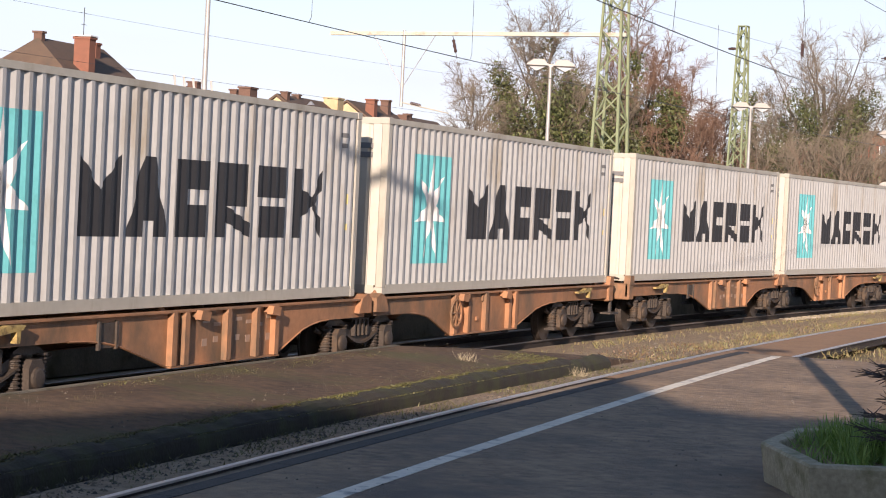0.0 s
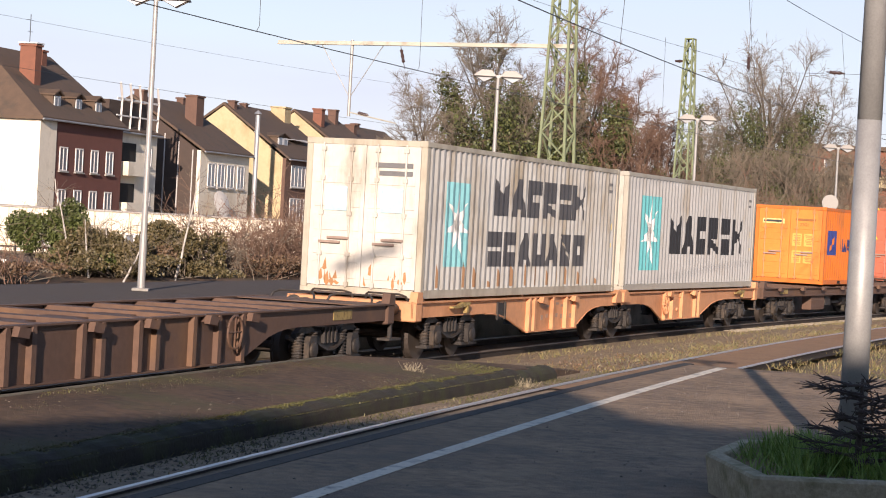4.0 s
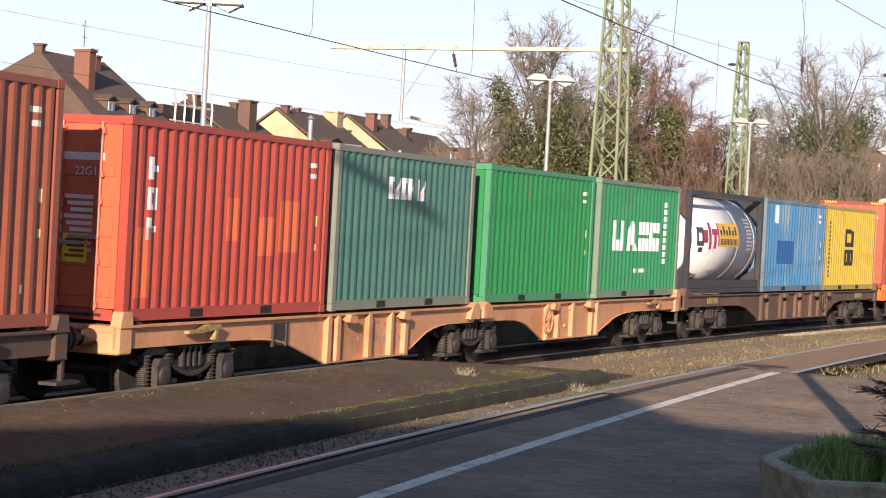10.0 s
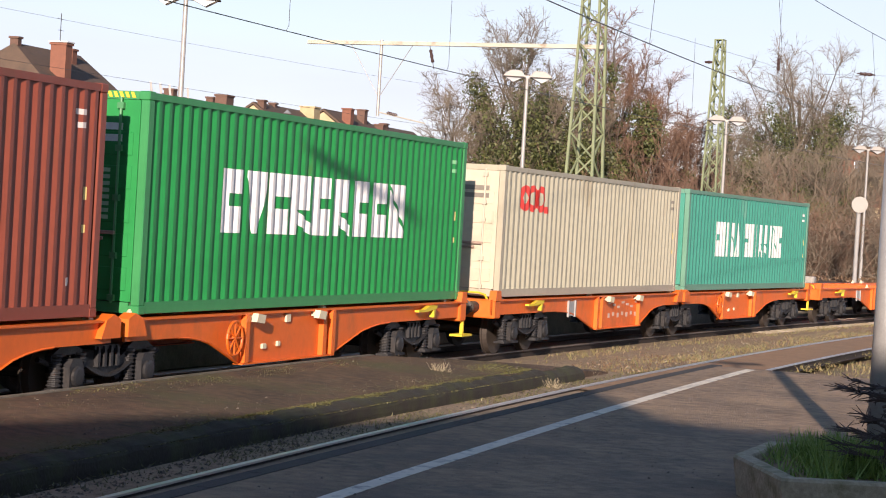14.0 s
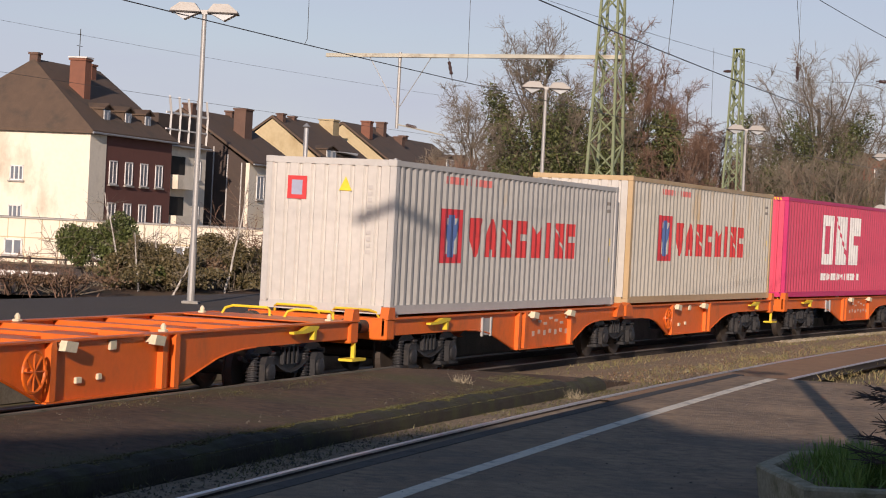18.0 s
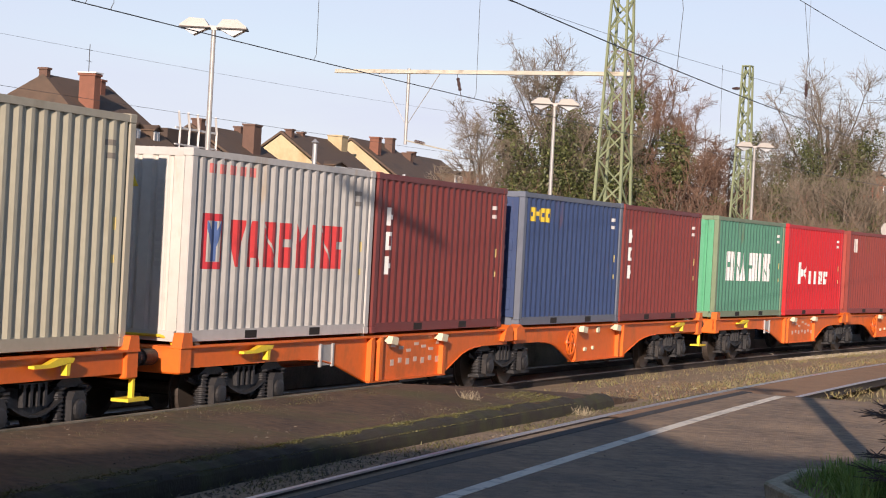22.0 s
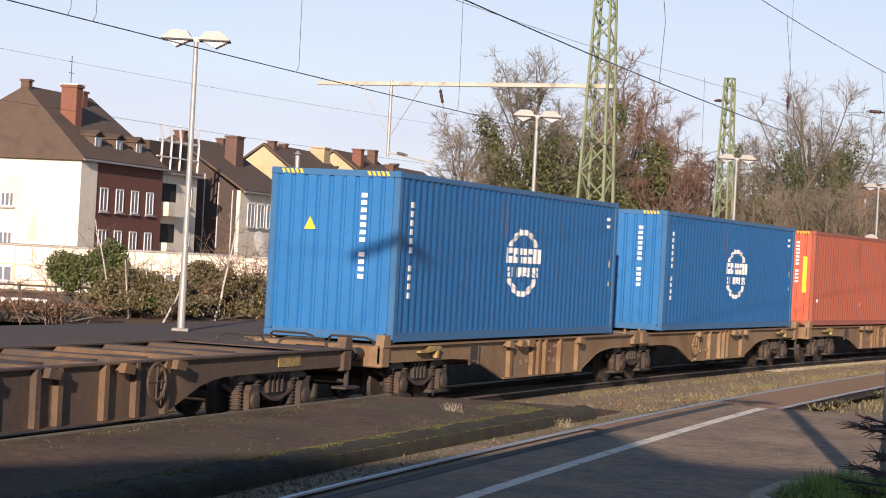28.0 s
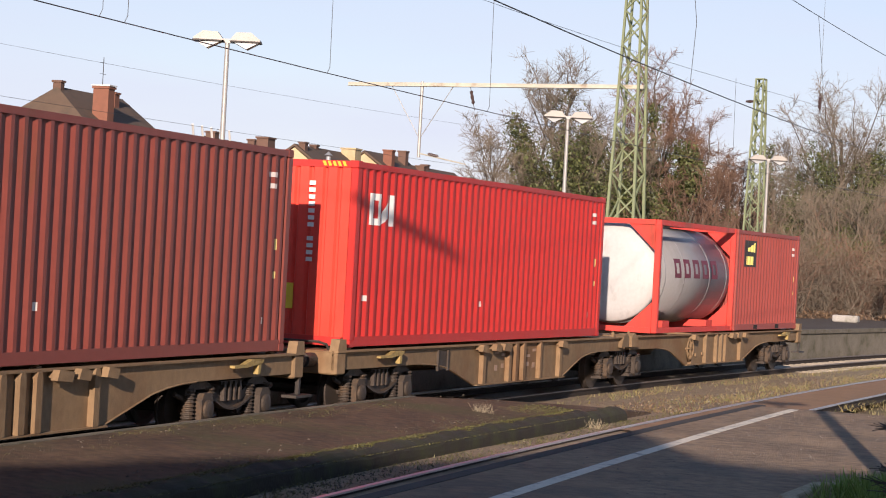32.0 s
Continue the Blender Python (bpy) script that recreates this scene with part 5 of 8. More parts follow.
def yang_box(L, worn=0.1, H=HC, x0=-3.98, w=7.3, yellowed=False):
    col = (0.43, 0.42, 0.39) if not yellowed else (0.50, 0.47, 0.40)
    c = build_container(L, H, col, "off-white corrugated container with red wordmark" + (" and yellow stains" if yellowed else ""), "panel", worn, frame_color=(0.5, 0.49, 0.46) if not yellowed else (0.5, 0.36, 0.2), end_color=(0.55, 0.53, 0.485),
                        dirt=(0.42, 0.27, 0.10))
    k = w / 6.6
    zl, hl_, zt, ht = (0.34, 0.37, 0.385, 0.275) if L > 7 else (0.38, 0.29, 0.395, 0.25)
    part("logo_red", marking(L, frame_mark(x0, H * zl, 0.86 * k, H * hl_, 0.16 * k)), ink((0.50, 0.04, 0.05)), c, "red logo field")
    part("logo_blue", marking(L, rect(x0 + 0.3 * k, H * (zl + 0.04), 0.26 * k, H * (hl_ - 0.08)) + [(x0 + 0.16 * k, x0 + 0.3 * k, H * (zl + 0.72 * hl_), H * (zl + 0.4 * hl_), H * (zl + 0.88 * hl_), H * (zl + 0.7 * hl_)), (x0 + 0.56 * k, x0 + 0.7 * k, H * (zl + 0.4 * hl_), H * (zl + 0.72 * hl_), H * (zl + 0.7 * hl_), H * (zl + 0.88 * hl_))], 0.006), ink((0.08, 0.14, 0.32)), c)
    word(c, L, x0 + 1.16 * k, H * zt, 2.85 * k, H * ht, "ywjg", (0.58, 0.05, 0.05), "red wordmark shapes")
    word(c, L, x0 + 4.2 * k, H * zt, 2.4 * k, H * ht, "nljg", (0.58, 0.05, 0.05))
    part("web_print", marking(L, [q for i in range(10) for q in rect(x0 + 0.1 + i * 0.21 * k, H * 0.88, 0.12 * k, 0.13)]), ink((0.62, 0.18, 0.16)), c)
    part("logo_red", Shape().box(-L / 2 - 0.008, -L / 2 - 0.003, 0.42, 0.78, H - 0.72, H - 0.33), ink((0.62, 0.05, 0.05)), c)
    part("logo_blue", Shape().box(-L / 2 - 0.012, -L / 2 - 0.009, 0.5, 0.7, H - 0.65, H - 0.4), ink((0.35, 0.38, 0.5)), c)
    triangle_mark(c, L, -0.42, H - 0.55, 0.24)
    upright_bars(c, L, -0.8, 1.0, H - 0.4, (0.5, 0.48, 0.45), 11, 0.08)
    small_side_marks(c, L, H, (0.2, 0.18, 0.16))
    return c


# first two wagons: grey star boxes on faded orange articulated wagons
double(80, "old", 7.0, [(grey_star_box(), -6.66)], [(grey_star_box(), 6.66)])
double(80, "old", 34.1, [(grey_star_box(), -6.62)], [(grey_star_box(), 6.6)])
# empty brown wagon
single("brown", 57.76, [], "empty dark brown container wagon with open deck")
# stained pale box and grey box
double(80, "pale", 81.42, [(grey_star_box("door", 0.56, True, True), -6.5)], [(grey_star_box(), 6.45)])
# orange twenty-foot box on a flat wagon
ORANGE = (0.64, 0.165, 0.02)
hl = build_container(L20, STD, ORANGE, "orange twenty-foot container with dark blue wordmark and doors", "door", 0.4, end_color=(0.70, 0.23, 0.036), dirt=(0.36, 0.12, 0.03))
part("logo", marking(L20, rect(-2.56, 1.0, 0.98, 0.82)), ink((0.03, 0.05, 0.22)), hl, "dark blue logo shape")
part("logo", marking(L20, [(-2.3, -1.8, 1.1, 1.45, 1.25, 1.7)], 0.006), ink(ORANGE), hl)
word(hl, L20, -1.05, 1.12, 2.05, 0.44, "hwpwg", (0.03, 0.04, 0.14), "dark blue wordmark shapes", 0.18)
word(hl, L20, 1.2, 1.12, 1.6, 0.48, "llfyf", (0.03, 0.04, 0.14), "", 0.2)
part("name_plate", Shape().box(-L20 / 2 - 0.008, -L20 / 2 - 0.003, 0.2, 0.95, 1.98, 2.14), ink((0.75, 0.62, 0.25)), hl)
bars_on_end(hl, L20, 0.25, 2.12, 0.66, 0.12, (0.05, 0.05, 0.05), 1).location.x -= 0.006
bars_on_end(hl, L20, -0.88, 2.2, 0.7, 0.12, (0.3, 0.12, 0.03), 1)
_me = lettering("22G1", 0.14, ink((0.3, 0.12, 0.03)))
part("type_code", _me, None, hl).matrix_local = pose(-L20 / 2 - 0.012, -0.5, 1.97, 0, 0, -90)
for _y in (-0.82, -0.42):
    for _z in (1.25, 0.68):
        part("data_panel", Shape().box(-L20 / 2 - 0.008, -L20 / 2 - 0.003, _y, _y + 0.32, _z, _z + 0.42), ink((0.78, 0.40, 0.09)), hl, "pale data panel")
        bars_on_end(hl, L20, _y + 0.04, _z + 0.38, 0.24, 0.34, (0.48, 0.22, 0.05), 6).location.x -= 0.006
single("brown", 105.3, [(hl, 0.15)], "rust-brown flat container wagon with shallow sills", flat=True)
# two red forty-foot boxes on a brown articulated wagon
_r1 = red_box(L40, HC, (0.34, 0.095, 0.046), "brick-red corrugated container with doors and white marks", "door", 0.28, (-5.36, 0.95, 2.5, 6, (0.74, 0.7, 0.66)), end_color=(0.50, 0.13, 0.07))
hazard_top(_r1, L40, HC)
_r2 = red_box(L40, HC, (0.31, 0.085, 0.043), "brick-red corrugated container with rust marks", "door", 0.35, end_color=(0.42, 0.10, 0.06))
hazard_top(_r2, L40, HC)
double(80, "brown", 129.1, [(_r1, -6.65)], [(_r2, 6.65)])
# four twenty-foot boxes on a pale orange wagon
_t1 = red_box(L20, STD, (0.42, 0.065, 0.04), "sun-bleached red twenty-foot container with patches", "door", 0.2, (-2.5, 1.04, 2.2, 3, WHITE), end_color=(0.62, 0.12, 0.05), spots=False)
prints("paint_patch", L20, rect(-0.3, 1.05, 0.35, 0.6) + rect(0.7, 0.85, 0.5, 0.55) + rect(1.35, 0.9, 0.65, 0.75) + rect(-2.75, 0.3, 0.45, 0.9), (0.62, 0.12, 0.045), _t1, "brighter red repaired patch")
_t2 = build_container(L20, STD, (0.055, 0.16, 0.125), "dull green twenty-foot container, patched paint", "panel", 0.2, frame_color=(0.2, 0.22, 0.17), dirt=(0.2, 0.24, 0.2))
word(_t2, L20, -0.9, 1.8, 1.63, 0.36, "fsfbls", WHITE, "white wordmark shapes", 0.1)
part("paint_patch", marking(L20, rect(-1.0, 1.55, 1.9, 0.75) + rect(-0.1, 0.7, 0.9, 0.6), 0.002), ink((0.05, 0.135, 0.11)), _t2)
GREEN = (0.012, 0.21, 0.058)
_t3 = build_container(L20, STD, GREEN, "plain bright green twenty-foot container", "door", 0.1, frame_color=(0.05, 0.26, 0.12))
bars_on_end(_t3, L20, -0.8, 2.1, 0.6, 0.3, (0.6, 0.66, 0.6), 2), bars_on_end(_t3, L20, -0.7, 1.6, 0.4, 0.7, (0.6, 0.66, 0.6), 8)
small_side_marks(_t3, L20, STD)
_t4 = build_container(L20, STD, (0.02, 0.225, 0.085), "green twenty-foot container with large white wordmark", "panel", 0.15, frame_color=(0.16, 0.24, 0.16))
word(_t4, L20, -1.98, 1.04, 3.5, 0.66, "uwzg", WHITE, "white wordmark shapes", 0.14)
prints("side_print", L20, [q for i in range(9) for q in rect(1.75, 0.75 + 0.165 * i, 0.3, 0.12)] + block_row(-0.45, 0.55, 0.8, 0.09, "dddd", 0.3), WHITE, _t4)
double(80, "pale", 156.32, [(_t1, -9.75), (_t2, -3.43)], [(_t3, 3.43), (_t4, 9.9)])
# tank, blue and yellow boxes on a brown wagon
M["tank_white"] = material("tank_white", (0.68, 0.67, 0.65), 0.55, vary=0.06, scale=1.5, dirt=(0.34, 0.31, 0.28), dirt_amount=0.35, dirt_scale=1.2, streak=0.5, bump=0.03)
# paler copy for the grey tank's domed ends, sunlight on them put into the colour
M["tank_pale"] = material("tank_pale", (0.46, 0.46, 0.45), 0.55, vary=0.08, scale=1.5, dirt=(0.28, 0.26, 0.24), dirt_amount=0.35, dirt_scale=1.2, streak=0.5, bump=0.03)
M["tank_grey"] = material("tank_grey", (0.24, 0.235, 0.235), 0.42, 0.0, vary=0.08, scale=1.5, dirt=(0.2, 0.19, 0.18), dirt_amount=0.35, dirt_scale=1.2, streak=0.5, bump=0.03)
_tk = tank_container((0.03, 0.03, 0.035), None, "white tank container in a black frame with graffiti", M["tank_white"], dark=True)
on_tank(_tk, [(-0.5, 1.1, -6, 24)], (0.72, 0.42, 0.03), "sign_plate", "yellow sign field")
_x = -0.42
on_tank(_tk, [(_x + i * 0.24, _x + i * 0.24 + 0.16, 8, 20 if i % 2 else 15) for i in range(6)] + [(_x + i * 0.12, _x + i * 0.12 + 0.08, -4, 4) for i in range(12)], (0.03, 0.025, 0.02), "wordmark", "black wordmark shapes")
on_tank(_tk, [(-1.35, -1.15, -10, 24), (-1.1, -0.6, 8, 16), (-0.95, -0.75, -9, 12), (-0.62, -0.52, -6, 24), (-1.75, -1.42, -2, 14)], (0.42, 0.03, 0.10), "graffiti", "magenta graffiti strokes")
on_tank(_tk, [(-2.3, -1.75, 10, 17), (-2.3, -1.75, -6, 0), (-2.3, -2.15, -6, 17), (-1.9, -1.75, -6, 17), (-2.15, -1.8, -14, -8)], (0.07, 0.06, 0.06), "graffiti", "grey graffiti strokes")
on_tank(_tk, [(1.75 + 0.03 * (i % 2), 2.3 - 0.06 * (i % 3), 30 - i * 5, 33 - i * 5) for i in range(9)], (0.35, 0.34, 0.33), "label_print", "grey lines of printed data")
_bl = build_container(L20, STD, (0.05, 0.19, 0.35), "weathered sky-blue twenty-foot container", "panel", 0.5, frame_color=(0.10, 0.17, 0.22), dirt=(0.20, 0.26, 0.30))
part("paint_patch", marking(L20, rect(-1.78, 0.78, 1.65, 0.66)), ink((0.015, 0.08, 0.23)), _bl, "darker blue painted-over patch")
prints("sticker", L20, rect(-2.2, 1.92, 0.4, 0.5), WHITE, _bl)
small_side_marks(_bl, L20, STD)
_ye = build_container(L20, STD, (0.50, 0.36, 0.045), "yellow twenty-foot container with black wordmark", "panel", 0.12, frame_color=(0.42, 0.30, 0.06))
part("wordmark", marking(L20, frame_mark(-0.6, 1.35, 0.78, 0.55, 0.15) + rect(0.2, 1.35, 0.15, 0.5) + frame_mark(-0.6, 0.76, 0.42, 0.5, 0.13) + frame_mark(-0.1, 0.76, 0.44, 0.5, 0.13)), ink(BLACK), _ye, "black wordmark shapes")
prints("side_print", L20, [q for i in range(13) for q in rect(-2.5, 0.4 + 0.135 * i, 0.14, 0.09)], (0.1, 0.08, 0.03), _ye)
single("brown", 179.9, [(_tk, -6.2), (_bl, 0.15), (_ye, 6.22)], "brown container wagon with ribbed fish-belly sills, fully loaded")
# bright orange wagons
_a = red_box(L40, HC, (0.24, 0.058, 0.033), "rust-red forty-foot container with doors", "door", 0.25, end_color=(0.47, 0.11, 0.06))
hazard_top(_a, L40, HC)
EV = (0.006, 0.235, 0.055)
_b = build_container(L40, HC, EV, "vivid green forty-foot container with white wordmark", "door", 0.05, frame_color=(0.03, 0.25, 0.08))
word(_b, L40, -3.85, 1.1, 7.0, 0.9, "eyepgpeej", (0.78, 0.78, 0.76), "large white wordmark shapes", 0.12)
small_side_marks(_b, L40, HC, (0.2, 0.5, 0.25))
hazard_top(_b, L40, HC)
bars_on_end(_b, L40, -0.85, 2.5, 0.6, 0.3, (0.6, 0.66, 0.6), 2), bars_on_end(_b, L40, -0.7, 1.9, 0.4, 0.7, (0.3, 0.55, 0.35), 8)
triangle_mark(_b, L40, 0.4, 1.1)
double(80, "orange", 203.52, [(_a, -6.66)], [(_b, 6.66)])
_cs = build_container(L40, STD, (0.045, 0.27, 0.20), "sea-green forty-foot container with faded white wordmark", "door", 0.15, frame_color=(0.12, 0.28, 0.20), dirt=(0.2, 0.3, 0.24))
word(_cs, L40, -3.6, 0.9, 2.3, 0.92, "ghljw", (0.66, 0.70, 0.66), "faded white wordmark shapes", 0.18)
word(_cs, L40, -0.84, 0.9, 3.9, 0.92, "zhlppljg", (0.66, 0.70, 0.66), "", 0.2)
small_side_marks(_cs, L40, STD)
double(80, "orange", 231.05, [(coc_box(), -6.5)], [(_cs, 6.5)])
double(80, "orange", 258.2, [], [])
double(80, "orange", 285.35, [(yang_box(L40, 0.08, STD), -6.6)], [(yang_box(L40, 0.3, yellowed=True), 6.6)])
PINK = (0.53, 0.07, 0.12)
_on = build_container(L40, HC, PINK, "vivid pink forty-foot container with white wordmark", "panel", 0.05, frame_color=(0.55, 0.03, 0.14), end_color=(0.66, 0.08, 0.14))
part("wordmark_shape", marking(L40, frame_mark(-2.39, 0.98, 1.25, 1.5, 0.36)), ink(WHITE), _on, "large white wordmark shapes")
part("wordmark_shape", marking(L40, cut_block(-0.85, 0.98, 1.32, 1.5, "j")), ink(WHITE), _on)
part("wordmark_shape", marking(L40, cut_block(0.74, 0.98, 1.2, 1.5, "e")), ink(WHITE), _on)
word(_on, L40, -2.45, 0.5, 4.4, 0.21, "dfbdfbbldfbd", WHITE, "", 0.25)
small_side_marks(_on, L40, HC)
hazard_top(_on, L40, HC)
upright_bars(_on, L40, -0.7, 1.2, 2.5, (0.6, 0.15, 0.25), 11, 0.08)
_co2 = coc_box(HC)
double(80, "orange", 312.45, [(_on, -6.67)], [(_co2, 6.66)])
_y20 = yang_box(L20, 0.15, STD, -2.6, 4.5)
_d1 = red_box(L20, STD, (0.17, 0.035, 0.03), "dark maroon twenty-foot container with white upright marks", "panel", 0.15, (-2.55, 0.95, 2.14, 3, WHITE), spots=False)
_d2 = build_container(L20, STD, (0.035, 0.062, 0.15), "navy blue twenty-foot container with yellow mark", "door", 0.1, frame_color=(0.13, 0.15, 0.19))
word(_d2, L20, -2.68, 2.03, 1.2, 0.27, "fbff", (0.72, 0.50, 0.04), "yellow wordmark shapes", 0.06)
small_side_marks(_d2, L20, STD)
_d3 = red_box(L20, STD, (0.19, 0.038, 0.032), "dark maroon twenty-foot container with white upright marks", "panel", 0.15, (-2.55, 0.95, 2.14, 3, WHITE), spots=False)
double(80, "orange", 339.55, [(_y20, -9.72), (_d1, -3.53)], [(_d2, 3.53), (_d3, 9.72)])
_g1 = build_container(L20, STD, (0.075, 0.22, 0.15), "faded green twenty-foot container with white wordmark", "panel", 0.12, frame_color=(0.18, 0.24, 0.15), end_color=(0.09, 0.36, 0.2))
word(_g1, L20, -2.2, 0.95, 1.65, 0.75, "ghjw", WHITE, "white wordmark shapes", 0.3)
word(_g1, L20, -0.25, 0.95, 2.1, 0.75, "zhljg", WHITE, "", 0.3)
small_side_marks(_g1, L20, STD)
_k = build_container(L20, STD, (0.50, 0.018, 0.022), "bright red twenty-foot container with white wordmark", "panel", 0.06)
word(_k, L20, -1.77, 0.9, 0.85, 0.62, "k", WHITE, "white wordmark shapes")
word(_k, L20, -0.75, 0.9, 2.1, 0.38, "llje", WHITE, "", 0.3)
small_side_marks(_k, L20, STD)
_p1 = red_box(L20, STD, (0.235, 0.045, 0.035), "brown-red twenty-foot container with a small label", "panel", 0.15, spots=False, end_color=(0.36, 0.06, 0.045))
part("label", marking(L20, rect(-2.5, 1.93, 0.32, 0.42)), ink((0.6, 0.55, 0.5)), _p1)
_p2 = build_container(L20, STD, (0.10, 0.33, 0.44), "pale turquoise-blue twenty-foot container with repainted patches", "panel", 0.15, frame_color=(0.16, 0.28, 0.32), dirt=(0.3, 0.42, 0.45))
prints("paint_patch", L20, rect(-2.2, 1.25, 4.4, 0.8) + rect(-2.5, 0.4, 0.5, 0.7), (0.05, 0.24, 0.36), _p2, "darker blue repainted patch")
prints("side_print", L20, block_row(1.75, 1.75, 0.8, 0.2, "bfd", 0.2) + rect(2.1, 1.55, 0.14, 0.14), WHITE, _p2)
double(80, "orange", 366.72, [(_g1, -9.86), (_k, -3.43)], [(_p1, 3.46), (_p2, 9.87)])
double(80, "orange", 393.85, [], [])
single("dusty", 417.55, [], "empty dusty grey-brown container wagon with open deck")
# ninety-foot articulated wagons at the train's end
double(90, "ochre", 443.13, [(globe_box(), -7.98)], [(globe_box(), 7.98)])
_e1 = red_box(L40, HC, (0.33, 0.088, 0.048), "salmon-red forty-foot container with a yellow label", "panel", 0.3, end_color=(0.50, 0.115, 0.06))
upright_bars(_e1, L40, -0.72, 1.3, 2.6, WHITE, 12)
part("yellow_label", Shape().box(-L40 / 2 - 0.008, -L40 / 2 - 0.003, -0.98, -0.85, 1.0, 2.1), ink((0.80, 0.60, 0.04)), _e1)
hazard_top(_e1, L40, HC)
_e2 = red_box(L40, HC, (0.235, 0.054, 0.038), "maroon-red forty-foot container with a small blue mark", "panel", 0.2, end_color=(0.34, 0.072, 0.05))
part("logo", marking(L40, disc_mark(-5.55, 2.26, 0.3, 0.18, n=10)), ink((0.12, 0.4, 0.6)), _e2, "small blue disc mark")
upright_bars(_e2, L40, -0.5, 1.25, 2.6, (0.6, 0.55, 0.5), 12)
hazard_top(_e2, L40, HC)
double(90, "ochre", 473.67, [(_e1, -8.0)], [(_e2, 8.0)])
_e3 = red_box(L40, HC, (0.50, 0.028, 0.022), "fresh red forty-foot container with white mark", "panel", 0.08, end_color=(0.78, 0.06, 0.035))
part("logo", marking(L40, frame_mark(-5.56, 1.92, 0.42, 0.5, 0.12) + [(-5.08, -4.82, 1.92, 2.1, 2.1, 2.42)] + rect(-4.78, 1.92, 0.12, 0.5)), ink(WHITE), _e3, "white mark shapes")
upright_bars(_e3, L40, -0.5, 1.3, 2.6, WHITE, 12)
part("caution_sign", Shape().box(-L40 / 2 - 0.008, -L40 / 2 - 0.003, -0.2, 0.15, 0.55, 0.95), ink((0.80, 0.60, 0.04)), _e3, "yellow caution sign")
hazard_top(_e3, L40, HC)
_hy = tank_container((0.62, 0.05, 0.035), None, "grey tank container in a red frame with dark red wordmark", M["tank_grey"])
on_tank(_hy, [(-1.7 + i * 0.72, -1.7 + i * 0.72 + w, a, b) for i in range(5) for w, a, b in ((0.14, -2, 20), (0.48, 15, 20), (0.48, -2, 3))] + [(-1.36 + i * 0.72, -1.22 + i * 0.72, -2, 20) for i in range(5)], (0.16, 0.02, 0.04), "wordmark", "dark red wordmark shapes")
_ig = red_box(L20, STD, (0.33, 0.065, 0.05), "matt red twenty-foot container with a black and yellow label", "panel", 0.15, spots=False)
part("label", marking(L20, rect(-2.3, 1.65, 1.05, 0.68)), ink((0.03, 0.03, 0.03)), _ig)
part("label", marking(L20, [(-2.15, -1.4, 2.05, 2.03, 2.1, 2.28)] + rect(-2.2, 1.7, 0.7, 0.22), 0.006), ink((0.8, 0.7, 0.2)), _ig)
double(90, "ochre", 504.2, [(_e3, -7.97)], [(_hy, 5.1), (_ig, 11.3)])


# ---- behind the train: lamps, masts, wires ----
def build_lamp(at, height=6.3, yaw=0.0):
    """Platform lamp: tapered steel pole with two trapezoid heads on a short bar."""
    l = thing("platform_lamp", "grey steel platform lamp with two white trapezoid heads", "lamp", "lamps on the far platform")
    part("pole", Shape().rod((0, 0, 0), (0, 0, 1.2), 0.085, 0.08, 12).rod((0, 0, 1.2), (0, 0, height), 0.07, 0.05, 12), M["galvanised"], l, smooth=False)
    part("base_block", Shape().bevel_box(-0.18, 0.18, -0.18, 0.18, 0, 0.06, 0.01), M["concrete"], l)
    for sx in (-1, 1):
        o = [(sx * 0.06, height - 0.02), (sx * 0.2, height + 0.16), (sx * 0.52, height + 0.17), (sx * 0.72, height + 0.02), (sx * 0.72, height - 0.02)]
        hd = part("lamp_head", Shape().prism(o[::-sx], -0.2, 0.2), M["lamp_white"], l, "grey sheet-metal lamp head")
        part("rim", Shape().box(min(sx * 0.1, sx * 0.735), max(sx * 0.1, sx * 0.735), -0.21, 0.21, height - 0.045, height - 0.015), M["dark_steel"], hd, "dark rim")
        q = [(sx * 0.14, height - 0.045), (sx * 0.68, height - 0.045), (sx * 0.43, height - 0.19)]
        part("diffuser", Shape().prism(q[::sx], -0.16, 0.16), M["lamp_glass"], hd, "grey translucent diffuser")
    part("bracket", Shape().box(-0.12, 0.12, -0.05, 0.05, height - 0.06, height + 0.03), M["galvanised"], l)
    l.matrix_world = pose(at[0], at[1], at[2], 0, 0, yaw)
    return l


for _p in ((-5.56, 44.1), (2.62, 61.9), (11.15, 79.2), (20.4, 96.8)):
    build_lamp((_p[0], _p[1], 0.76), 6.3, 0)


